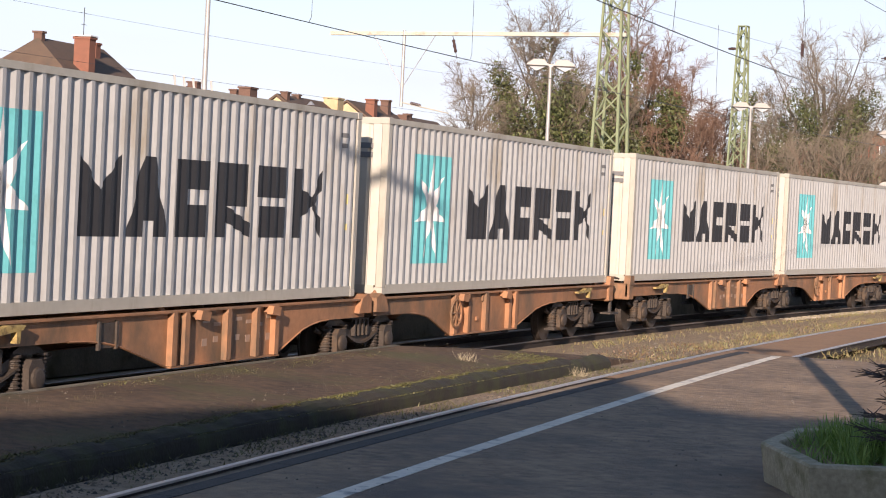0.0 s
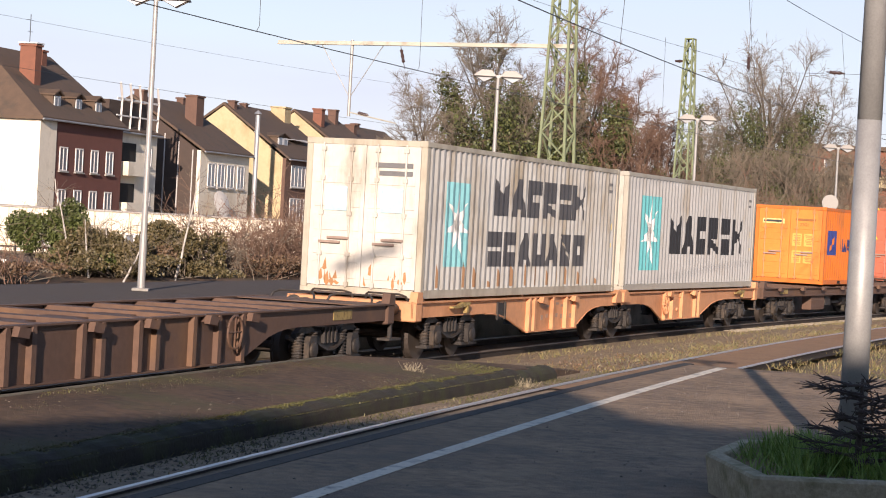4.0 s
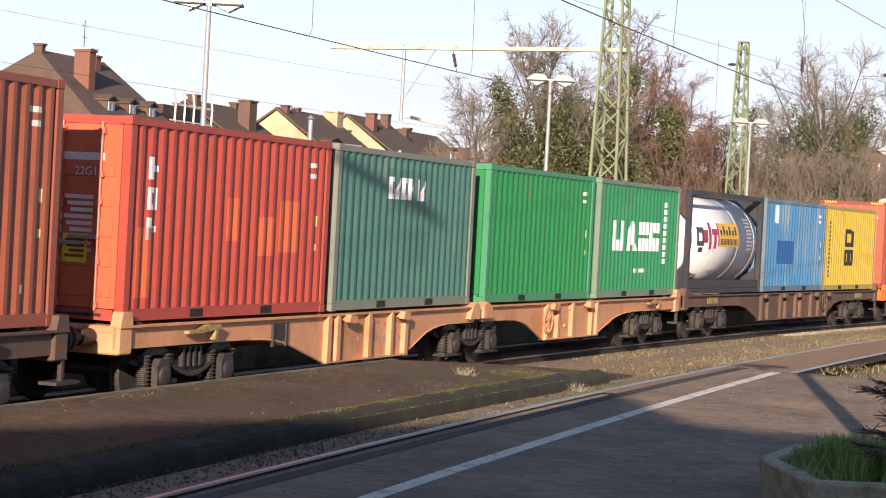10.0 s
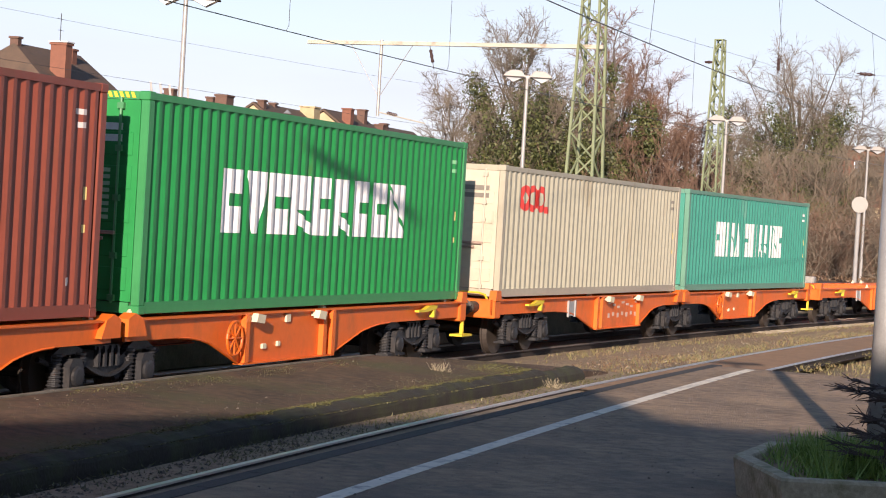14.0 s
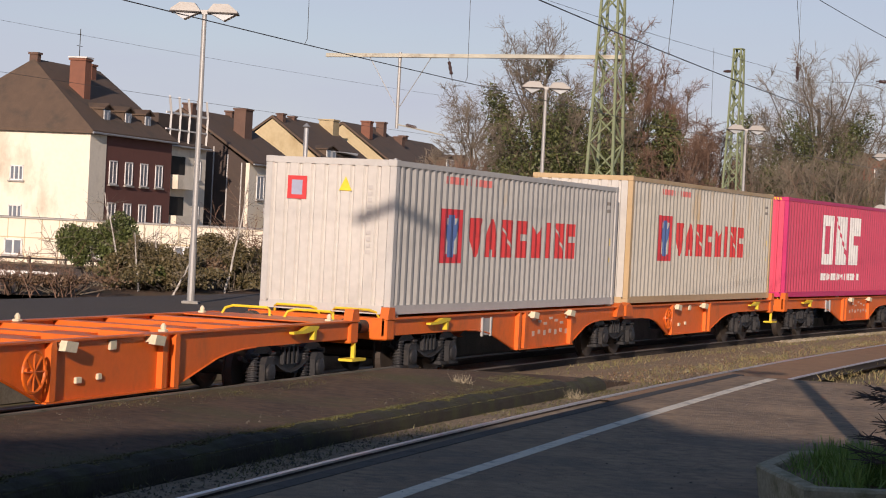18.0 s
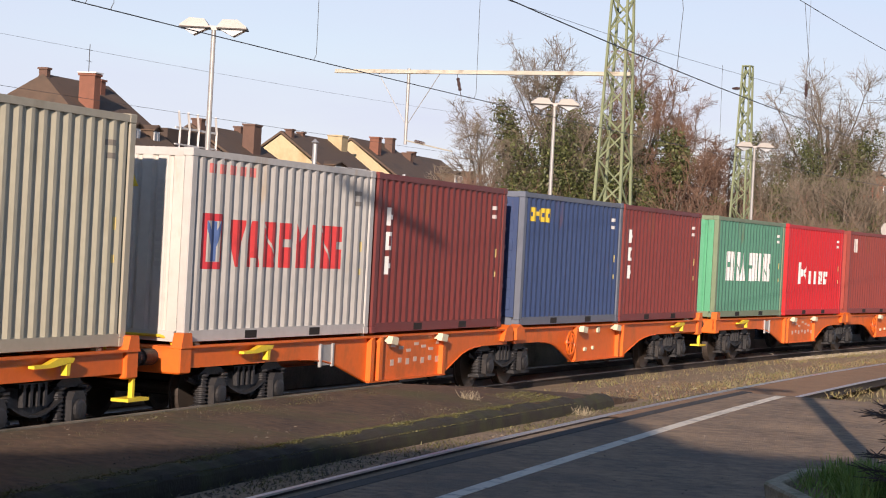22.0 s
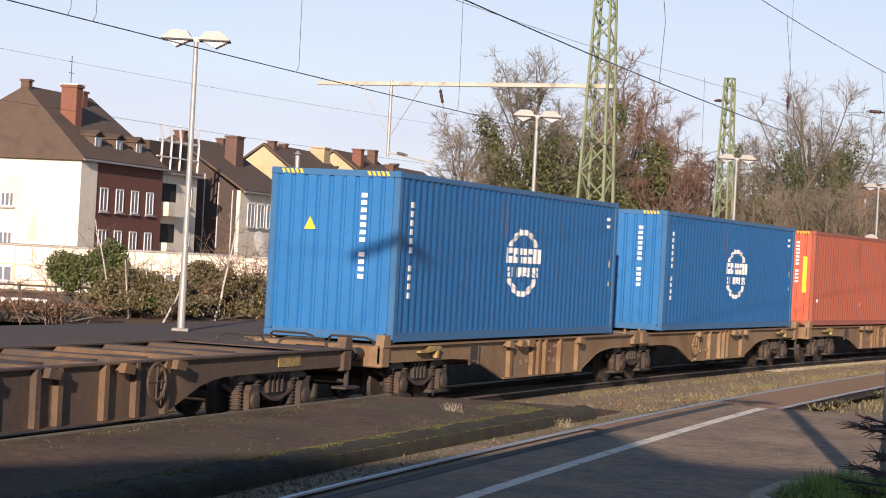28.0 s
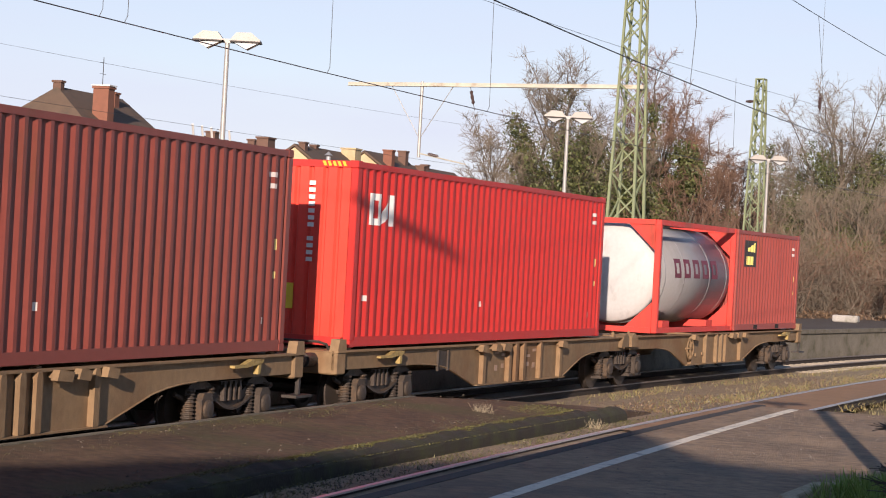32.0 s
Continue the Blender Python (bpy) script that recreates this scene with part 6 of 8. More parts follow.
def lattice_mast(at, base, top, height, yaw, label):
    """A tapering four-legged mast with crossed flats on each face."""
    m = thing("catenary_mast", label, "mast", "overhead line masts")

    def corner(i, z):
        w = (base + (top - base) * z / height) / 2
        return Vector(((-1, 1, 1, -1)[i] * w, (-1, -1, 1, 1)[i] * w, z))
    for i in range(4):
        part("leg", Shape().rod(corner(i, 0), corner(i, height), 0.065, 0.05, 4), M["mast_green"], m)
    z, k = 0.25, 0
    while z < height - 0.2:
        w = base + (top - base) * z / height
        dz = max(0.55, w * 0.95)
        br = Shape()
        for i in range(4):
            a, b = (i, (i + 1) % 4) if (k + i) % 2 else ((i + 1) % 4, i)
            br.rod(corner(a, z), corner(b, min(height, z + dz)), 0.035, n=4)
        part("brace", br, M["mast_green"], m)
        z, k = z + dz, k + 1
    w = top / 2 + 0.03
    part("cap_plate", Shape().box(-w, w, -w, w, height - 0.03, height + 0.02), M["mast_green"], m)
    part("foundation", Shape().bevel_box(-base / 2 - 0.2, base / 2 + 0.2, -base / 2 - 0.2, base / 2 + 0.2, -0.3, 0.06, 0.03), M["mossy_concrete"], m)
    m.matrix_world = pose(*at, 0, 0, yaw)
    return m


m1 = lattice_mast((4.95, 67.9, 0.76), 1.12, 0.42, 12.8, -26, "green lattice steel overhead line mast with crossarm")
# crossarm towards the far tracks, in the mast's space: local -x
_z = 7.85
part("crossarm", Shape().box(-10.8, 0.4, -0.05, 0.05, _z - 0.06, _z + 0.06).box(-10.8, 0.4, -0.11, 0.11, _z - 0.075, _z - 0.06), M["beam_grey"], m1, "pale rusty steel crossarm")
m1.rotation_mode = "XYZ"
part("drop_tube", Shape().rod((-7.86, 0, _z + 0.1), (-7.86, 0, _z - 2.55), 0.06, n=8).rod((-7.86, 0, _z - 0.05), (-9.3, 0.0, _z - 0.0), 0.02, n=5).rod((-7.86, 0, _z - 1.9), (-9.1, 0, _z), 0.014, n=5).rod((-7.86, 0, _z - 1.9), (-6.6, 0, _z), 0.014, n=5), M["galvanised"], m1)
part("insulator", Shape().lathe([(0, 0.025), (0.05, 0.06), (0.1, 0.045), (0.15, 0.06), (0.2, 0.045), (0.25, 0.06), (0.3, 0.045), (0.35, 0.06), (0.42, 0.025)], (-7.5, 0, _z - 2.42), (1, 0, -0.2), 10), M["insulator"], m1)
part("registration_arm", Shape().rod((-7.9, 0, _z - 2.4), (-6.0, 0, _z - 2.75), 0.025, n=6), M["beam_grey"], m1)
part("insulator", Shape().lathe([(0, 0.012), (0.2, 0.012), (0.24, 0.065), (0.34, 0.045), (0.44, 0.065), (0.54, 0.045), (0.64, 0.065), (0.68, 0.012), (0.9, 0.012)], (-6.0, 0, _z + 0.0), (0.25, 0, -1), 10), M["insulator"], m1)
part("switch_box", Shape().bevel_box(-0.75, -0.35, -0.75, -0.6, 1.0, 1.5, 0.02), M["grey_plate"], m1, "pale green switch box")
m2 = lattice_mast((12.35, 91.2, -0.3), 0.89, 0.34, 11.6, -30, "green lattice steel overhead line mast in front of ivy-clad trees")
part("insulator", Shape().lathe([(0, 0.04), (0.2, 0.07), (0.4, 0.04)], (-0.68, 0, 10.6), (1, 0, 0), 8), M["insulator"], m2)


# out of view: added so that the bracket casts a slanting shadow on the containers
m3 = lattice_mast(tuple(on_track(-14.0, -3.6, 0.76)), 0.7, 0.4, 9.6, 20, "unseen green lattice mast added to hold the shadow-casting bracket")
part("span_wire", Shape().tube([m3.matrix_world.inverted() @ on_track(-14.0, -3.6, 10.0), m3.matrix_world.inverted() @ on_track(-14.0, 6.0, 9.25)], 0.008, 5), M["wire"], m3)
part("bracket", Shape().tube([m3.matrix_world.inverted() @ on_track(-14.0, 5.85, 9.22), m3.matrix_world.inverted() @ on_track(-14.0, 7.05, 9.68)], 0.085, 8), M["beam_grey"], m3, "inclined steel bracket over the near track, added for its shadow")


def wire(points, r, label, parent=None):
    sh = Shape()
    sh.tube(points, r, 5)
    if parent is not None:
        return part("dropper", sh, M["wire"], parent)
    return solid("overhead_wire", sh, M["wire"], label, "wire", "overhead line wires")


def line(d, z, s0, s1, sag=0.0, span=60.0, phase=0.0, n=60):
    out = []
    for i in range(n + 1):
        s = s0 + (s1 - s0) * i / n
        u = ((s + phase) % span) / span
        out.append(on_track(s, d, z - sag * 4 * u * (1 - u)))
    return out


def second_line(off, z, s0, s1, n=50):
    return [on_track(s0 + (s1 - s0) * i / n, second_d(s0 + (s1 - s0) * i / n) + off, z) for i in range(n + 1)]


cw = wire(line(0.05, 5.50, -60, 160), 0.0085, "grey contact wire over the train's track")
wire(line(0.0, 7.9, -60, 160, 0.3, 66, 28), 0.005, "messenger wire above the contact wire")
cw2 = wire(second_line(0.3, 5.6, -40, 120), 0.009, "grey contact wire over the near track")
wire(second_line(0.2, 8.0, -40, 120), 0.008, "messenger wire over the near track")
for _s in (-0.3, 0.35, 6.8, 14.0, 22.0, 31.0, 41.0):
    wire([on_track(_s, 0.05, 5.50), on_track(_s + 0.03, 0.08, 5.60), on_track(_s + 0.12, 0.02, 7.9)], 0.005, "", cw)
for _s in (8.5, 19.0, 30.0, 42.0):
    _d = second_d(_s)
    wire([on_track(_s, _d + 0.3, 5.6), on_track(_s + 0.2, _d + 0.3, 6.6), on_track(_s - 0.1, _d + 0.2, 8.0)], 0.005, "", cw2)
wire(line(-14.9, 6.0, -20, 160), 0.005, "contact wire behind the island platform")
wire(line(-18.0, 8.0, -20, 160, 0.25, 66, 10), 0.004, "messenger wire behind the island platform")
# span wire across the tracks with its insulators
_sp = wire([on_track(60.4, -16, 7.0), on_track(60.4, -5, 7.0), on_track(60.2, 8, 7.1)], 0.007, "span wire strung across the tracks")
for _a, _b in (((12.0, 73.0, 9.15), (12.0, 73.0, 8.45)), ((14.2, 70.0, 8.42), (14.85, 70.0, 8.4))):
    _v = Vector(_b) - Vector(_a)
    part("insulator", Shape().lathe([(0, 0.02), (0.1, 0.02), (0.12, 0.07), (0.2, 0.045), (0.28, 0.07), (0.36, 0.045), (0.44, 0.07), (0.52, 0.045), (0.56, 0.02), (0.64, 0.02)], _a, tuple(_v.normalized()), 10), M["insulator"], _sp)
wire([Vector((12.0, 73.0, 15.0)), Vector((12.0, 73.0, 8.45)), Vector((13.0, 71.6, 8.44)), Vector((16.5, 69.0, 8.35))], 0.006, "thin tie wire with insulators")


# ---- houses behind the railway ----
M["plaster_white"] = material("plaster_white", (0.78, 0.71, 0.58), 0.9, vary=0.08, scale=0.4, dirt=(0.45, 0.38, 0.28), dirt_amount=0.3, dirt_scale=0.25, streak=0.5, bump=0.1)
M["plaster_yellow"] = material("plaster_yellow", (0.50, 0.405, 0.24), 0.9, vary=0.1, scale=0.4, dirt=(0.32, 0.22, 0.1), dirt_amount=0.3, dirt_scale=0.25, streak=0.5, bump=0.1)
M["plaster_grey"] = material("plaster_grey", (0.52, 0.50, 0.47), 0.9, vary=0.1, scale=0.4, bump=0.1)
M["brick_red"] = material("brick_dark_red", (0.155, 0.062, 0.048), 0.9, vary=0.2, scale=1.5, bump=0.3, bump_scale=12)
M["brick_brown"] = material("brick_brown", (0.13, 0.075, 0.055), 0.9, vary=0.2, scale=1.5, bump=0.3, bump_scale=12)
M["roof"] = material("roof_tiles", (0.105, 0.07, 0.048), 0.85, vary=0.22, scale=2.0, dirt=(0.06, 0.05, 0.04), dirt_amount=0.4, dirt_scale=0.6, bump=0.5, bump_scale=9)
M["slats"] = material("dark_slate_cladding", (0.062, 0.043, 0.034), 0.8, vary=0.25, scale=2.0, bump=0.2)
M["chimney"] = material("chimney_brick", (0.21, 0.088, 0.056), 0.9, vary=0.2, scale=2.5, bump=0.3, bump_scale=15)
M["window_glass"] = material("window_glass", (0.16, 0.18, 0.21), 0.12, 0.0, vary=0.15, scale=0.6, bump=0.0)
M["window_white"] = material("window_white_frame", (0.70, 0.69, 0.66), 0.6, vary=0.05, scale=2)
M["zinc"] = material("zinc_sheet", (0.33, 0.34, 0.35), 0.5, 0.4, vary=0.12, scale=2)
HOUSE = pose(-23.8, 132.9, 0, 0, 0, 73)


def window(parent, x, z, w, h, y=0.0, wall="y", divide=2):
    """A window in the facade (wall 'y' faces -y) or in the end wall ('x' faces -x)."""
    if wall == "y":
        m = pose(x, y, z)
    else:
        m = pose(y, x, z, 0, 0, -90)
    f = Shape()
    t = 0.09
    for a, b, c, d in ((-w / 2, -w / 2 + t, 0, h), (w / 2 - t, w / 2, 0, h), (-w / 2, w / 2, 0, t), (-w / 2, w / 2, h - t, h)):
        f.box(a, b, -0.06, 0.04, c, d, m)
    for i in range(1, divide):
        xx = -w / 2 + w * i / divide
        f.box(xx - 0.05, xx + 0.05, -0.05, 0.03, t, h - t, m)
    win = part("window", f, M["window_white"], parent)
    part("pane", Shape().box(-w / 2 + t, w / 2 - t, -0.02, 0.0, t, h - t, m), M["window_glass"], win)
    part("sill", Shape().box(-w / 2 - 0.1, w / 2 + 0.1, -0.16, 0.0, -0.1, 0.0, m), M["concrete"], win)


def chimney(parent, x, y, z, w, d, h, mat="chimney", pots=0):
    c = part("chimney", Shape().box(x - w / 2, x + w / 2, y - d / 2, y + d / 2, z, z + h).box(x - w / 2 - 0.08, x + w / 2 + 0.08, y - d / 2 - 0.08, y + d / 2 + 0.08, z + h, z + h + 0.14), M[mat], parent)
    for i in range(pots):
        part("pot", Shape().rod((x, y - d / 4 + i * d / 2, z + h), (x, y - d / 4 + i * d / 2, z + h + 0.5), 0.14, n=8), M["chimney"], c)


def house(x0, x1, depth, eave, ridge, wall_mat, roof_mat, gable_mat, label, hip0=0.0, hip1=0.0, y0=0.0, over=0.35):
    """A row house: facade at y0, ridge along x, gable or hip at each end."""
    h = thing("house", label, "house", "houses behind the railway")
    ym = y0 + depth / 2
    part("front_wall", Shape().box(x0, x1, y0, y0 + 0.3, -1.5, eave), M[wall_mat], h)
    part("back_wall", Shape().box(x0, x1, y0 + depth - 0.3, y0 + depth, -1.5, eave), M[wall_mat], h)
    for xx, hip, nm in ((x0, hip0, "a"), (x1 - 0.3, hip1, "b")):
        o = [(y0 + 0.3, -1.5), (y0 + depth - 0.3, -1.5), (y0 + depth - 0.3, eave)] + ([] if hip else [(ym, ridge - 0.1)]) + [(y0 + 0.3, eave)]
        sh = Shape()
        n = len(o)
        sh.add([Vector((xx, y, z)) for y, z in o] + [Vector((xx + 0.3, y, z)) for y, z in o], [tuple(range(n)), tuple(range(2 * n - 1, n - 1, -1))] + [(i, (i + 1) % n, n + (i + 1) % n, n + i) for i in range(n)])
        part("end_wall", sh, M[gable_mat], h)
    # roof as a thick shell
    a0, a1 = x0 - (over if hip0 else 0.1), x1 + (over if hip1 else 0.1)
    r0, r1 = (x0 + hip0) if hip0 else a0, (x1 - hip1) if hip1 else a1
    yl, yr = y0 - over, y0 + depth + over
    P = [Vector((a0, yl, eave - 0.15)), Vector((a1, yl, eave - 0.15)), Vector((a1, yr, eave - 0.15)), Vector((a0, yr, eave - 0.15)), Vector((r0, ym, ridge)), Vector((r1, ym, ridge))]
    up = Vector((0, 0, 0.22))
    sh = Shape().add([p + up for p in P], [(0, 1, 5, 4), (2, 3, 4, 5)] + ([(1, 2, 5)] if hip1 else []) + ([(3, 0, 4)] if hip0 else []))
    sh.add(P, [(4, 5, 1, 0), (5, 4, 3, 2)] + ([(5, 2, 1)] if hip1 else []) + ([(4, 0, 3)] if hip0 else []))
    sh.add(P[:4] + [p + up for p in P[:4]], [(0, 1, 5, 4), (2, 3, 7, 6)] + ([(1, 2, 6, 5)] if hip1 else []) + ([(3, 0, 4, 7)] if hip0 else []))
    for i, j, k, hip in ((0, 4, 3, hip0), (1, 5, 2, hip1)):
        if not hip:  # verge boards along the gable
            for q in ((i, j), (j, k)):
                sh.add([P[q[0]], P[q[1]], P[q[1]] + up, P[q[0]] + up], [(0, 1, 2, 3)])
    part("roof", sh, M[roof_mat], h, "brown tiled roof")
    part("gutter", Shape().rod((a0, yl - 0.05, eave - 0.1), (a1, yl - 0.05, eave - 0.1), 0.07, n=6), M["zinc"], h)
    return h


def dormer(parent, x, y, z, w, h, depth):
    """A narrow dormer: dark cheeks under a low pitched cap, a white window in front."""
    d = part("dormer", Shape().prism([(x - w / 2, z), (x + w / 2, z), (x + w / 2, z + h), (x, z + h + 0.25), (x - w / 2, z + h)], y, y + depth)
             .prism([(x - w / 2 - 0.15, z + h - 0.05), (x, z + h + 0.26), (x + w / 2 + 0.15, z + h - 0.05), (x + w / 2 + 0.15, z + h + 0.05), (x, z + h + 0.38), (x - w / 2 - 0.15, z + h + 0.05)], y - 0.2, y + depth), M["roof"], parent, "dormer with tiled cheeks")
    win = part("window", Shape().box(x - w / 2 + 0.12, x + w / 2 - 0.12, y - 0.05, y, z + 0.12, z + h - 0.08), M["window_white"], d)
    for sx in (-1, 1):
        part("pane", Shape().box(x + sx * (w / 4 - 0.04) - w / 8, x + sx * (w / 4 - 0.04) + w / 8, y - 0.07, y - 0.05, z + 0.22, z + h - 0.18), M["window_glass"], win)


def build_houses():
    hs = []
    a = house(0, 12.6, 12, 7.85, 12.5, "brick_red", "roof", "plaster_white", "three-storey corner house, dark brick facade, cream end wall", hip0=3.0)
    for x in (3.5, 5.85, 8.2, 10.6):
        window(a, x, 4.5, 1.15, 1.6), window(a, x, 1.7, 1.15, 1.6)
    for y in (5.2, 8.5):
        window(a, y, 4.45, 1.0, 1.0, 0, "x", 3), window(a, y, 1.85, 1.0, 1.0, 0, "x", 3)
    part("corner_pilaster", Shape().box(-0.05, 2.3, -0.06, 0.31, -1.5, 7.69), M["plaster_white"], a, "cream plaster strip at the corner")
    for x in (4.0, 7.2, 10.3):
        dormer(a, x, 0.9, 8.2, 1.15, 1.35, 2.4)
    chimney(a, 4.4, 3.2, 9.4, 0.9, 1.15, 3.35), chimney(a, 3.2, 6, 12.3, 0.5, 0.6, 0.7, "brick_brown"), chimney(a, 9.6, 5.2, 11.8, 0.7, 0.7, 1.0)
    part("chimney_cap", Shape().box(3.85, 4.95, 2.5, 3.9, 12.92, 13.0), M["window_white"], a, "pale concrete chimney cap")
    part("roof_flashing", Shape().prism([(3.7, 9.2), (5.1, 9.2), (5.1, 9.45), (3.7, 9.45)], 1.6, 1.72), M["window_white"], a)
    part("aerial", Shape().rod((9.5, 6, 12.6), (9.5, 6, 15.4), 0.03, n=5).rod((9.0, 6, 15), (10.0, 6, 15), 0.02, n=4).rod((9.1, 6, 14.2), (9.9, 6, 14.2), 0.02, n=4), M["wire"], a)
    hs.append(a)
    b = house(12.62, 19.7, 11, 7.7, 9.6, "plaster_white", "roof", "plaster_white", "narrow cream house with balconies and roof terrace", y0=0.5)
    part("terrace", Shape().box(12.7, 19.6, 1.2, 4.0, 7.8, 9.9), M["slats"], b, "dark glazed roof terrace")
    part("terrace_rail", Shape().box(12.6, 19.7, 0.5, 0.6, 8.75, 8.85).box(12.6, 19.7, 0.5, 0.6, 9.9, 10.05), M["window_white"], b)
    for i in range(5):
        part("terrace_post", Shape().rod((13.4 + i * 1.6, 0.6, 7.9), (13.3 + i * 1.6, 0.5, 10.0), 0.08, n=5).rod((13.3 + i * 1.6, 0.5, 10.0), (12.5 + i * 1.6, 0.3, 11.1), 0.09, n=5), M["window_white"], b)
    for z in (1.8, 4.7):
        # black sheet on the flat wall stands in for a recess in shade
        part("balcony_recess", Shape().box(13.3, 16.0, 0.47, 0.52, z, z + 2.2), M["shade"], b)
        part("balcony", Shape().box(13.2, 16.4, -0.3, 0.5, z - 0.15, z + 0.85), M["plaster_white"], b)
        window(b, 18.2, z + 0.6, 1.1, 1.5, 0.5)
    hs.append(b)
    c = house(26.9, 37.2, 12, 7.0, 10.9, "plaster_white", "roof", "slats", "pale house with dark slate gable and wide brown roof")
    for i in range(9):
        part("batten", Shape().box(26.82, 26.9, 0.6 + i * 1.2, 0.68 + i * 1.2, -1.0, 7.0 + min(i, 9 - i) * 0.6), M["plaster_grey"], c)
    for x in (29.2, 31.2, 33.2, 35.4):
        window(c, x, 4.2, 1.5, 1.9, divide=2)
    part("satellite_dish", Shape().lathe([(0, 0.1), (0.12, 0.7), (0.2, 1.05), (0.22, 1.05), (0.14, 0.7), (0.05, 0.05)], (29.0, -1.3, 3.0), (0.2, 1, -0.3), 18), M["plaster_grey"], c, "grey satellite dish")
    chimney(c, 33.0, 3.3, 8.6, 1.5, 1.0, 2.8, "brick_brown"), chimney(c, 27.6, 5.6, 10.5, 0.8, 0.8, 0.9, "brick_brown"), chimney(c, 36.5, 6, 10.7, 0.6, 0.6, 0.7, "brick_brown")
    hs.append(c)
    d = house(45.8, 59.2, 12, 7.2, 11.6, "brick_brown", "roof", "plaster_yellow", "row house with brown brick facade and yellow gable")
    for x in (49.0, 57.2):
        for z in (4.75, 1.9):
            window(d, x, z, 3.6, 1.9, divide=4)
    part("bay", Shape().box(51.6, 53.8, -0.5, 0, -1.5, 7.0), M["brick_red"], d)
    part("flue_pipe", Shape().rod((37.6, -0.4, 0), (37.6, -0.4, 10.4), 0.2, n=8).lathe([(0, 0.36), (0.3, 0.05)], (37.6, -0.4, 10.5), (0, 0, 1), 8), M["zinc"], d, "grey flue pipe")
    dormer(d, 48.2, 1.3, 8.0, 2.6, 1.1, 2.2)
    part("skylight", Shape().prism([(51.0, 9.0), (51.3, 9.05), (55.3, 9.1), (55.0, 8.9)], 1.3, 4.0), M["window_white"], d)
    chimney(d, 57.8, 5.2, 10.6, 1.6, 1.4, 1.5, "plaster_yellow"), chimney(d, 50.5, 6, 11.3, 0.6, 0.6, 0.6, "brick_brown"), chimney(d, 46.6, 5.5, 11.0, 0.7, 0.6, 0.9, "brick_brown")
    hs.append(d)
    e = house(63.5, 74.6, 12, 7.9, 12.2, "brick_brown", "roof", "plaster_yellow", "brown brick row house with yellow gable and dormer")
    for x in (65.5, 68.2, 70.8, 73.2):
        for z in (4.4, 1.3):
            window(e, x, z, 1.2, 1.8)
    part("flue_pipe", Shape().pipe([(60.6, -0.5, 0), (60.6, -0.5, 9.0)], 0.17, 8), M["zinc"], e)
    chimney(e, 65.5, 4.2, 10.9, 0.9, 0.9, 1.6), chimney(e, 72.0, 5.0, 11.4, 0.9, 0.8, 1.4, "brick_brown")
    hs.append(e)
    f = house(74.7, 92.0, 12, 7.0, 11.6, "brick_brown", "roof", "brick_brown", "plain brown brick house half hidden by trees")
    chimney(f, 76.0, 4.4, 10.2, 0.9, 0.9, 1.4, "brick_brown"), chimney(f, 82.0, 6, 11.2, 0.8, 0.7, 0.8, "brick_brown"), chimney(f, 88.0, 1.6, 8.0, 1.1, 1.1, 2.4, "brick_brown")
    dormer(f, 84.0, 1.4, 8.6, 3.0, 1.4, 2.4)
    hs.append(f)
    for h in hs:
        h.matrix_world = HOUSE
    # long low cream building in front of the houses
    w = thing("low_building", "long low cream building with square panel joints and small windows", "building")
    part("wall", Shape().box(-48, -3.7, 0, 8, -1.5, 2.08), M["plaster_white"], w)
    part("coping", Shape().box(-48.1, -3.6, -0.1, 8.1, 2.08, 2.16), M["concrete"], w)
    for i in range(47):
        part("panel_joint", Shape().box(-47.5 + i * 0.93, -47.46 + i * 0.93, -0.012, 0.004, -1.4, 2.06), M["plaster_yellow"], w)
    for z in (1.02, 0.0):
        part("panel_joint", Shape().box(-48, -3.7, -0.016, 0.004, z, z + 0.05), M["plaster_yellow"], w)
    for i in range(9):
        window(w, -42.5 + i * 4.65, 0.08, 1.0, 0.88, -0.02, divide=2)
    w.matrix_world = pose(0, 112, 0, 0, 0, 1)
    rl = thing("railing", "dark metal railing behind the far platform", "railing")
    for z in (0.88, 0.61):
        part("rail_bar", Shape().rod((-19, 72, z), (-12.2, 72.4, z), 0.035, n=6), M["dark_steel"], rl)
    for i in range(6):
        part("post", Shape().rod((-18.6 + i * 1.25, 72.0 + i * 0.07, -0.35), (-18.6 + i * 1.25, 72.0 + i * 0.07, 0.95), 0.045, n=6), M["dark_steel"], rl)
    bn = thing("banner", "white banner with dark writing fixed to the railing", "banner")
    part("sheet", Shape().box(-15.8, -13.8, 71.88, 71.92, 0.14, 0.44), M["window_white"], bn)
    for i in range(6):
        part("print_bar", Shape().box(-15.6 + i * 0.3, -15.42 + i * 0.3, 71.87, 71.88, 0.22, 0.36), M["black"], bn)
    g = thing("apartment_block", "distant red brick apartment block with yellow balcony bands", "building")
    part("wall", Shape().box(-2, 22, -6, 6, -2, 11.6), M["chimney"], g)
    part("roof", Shape().box(-2.4, 22.4, -6.4, 6.4, 11.6, 12.0), M["roof"], g)
    for z in (2.0, 5.0, 8.0):
        part("balcony", Shape().box(-1, 21, -7.0, -6.0, z, z + 1.1), M["plaster_yellow"], g)
        for i in range(6):
            window(g, 1.5 + i * 3.6, z + 1.2, 1.6, 1.4, -6.0)
    g.matrix_world = pose(41.0, 205.0, 0, 0, 0, -10)


build_houses()


# ---- trees and shrubs ----
M["bark"] = material("bark_grey_brown", (0.125, 0.105, 0.08), 0.95, vary=0.3, scale=3, bump=0.4, bump_scale=20)
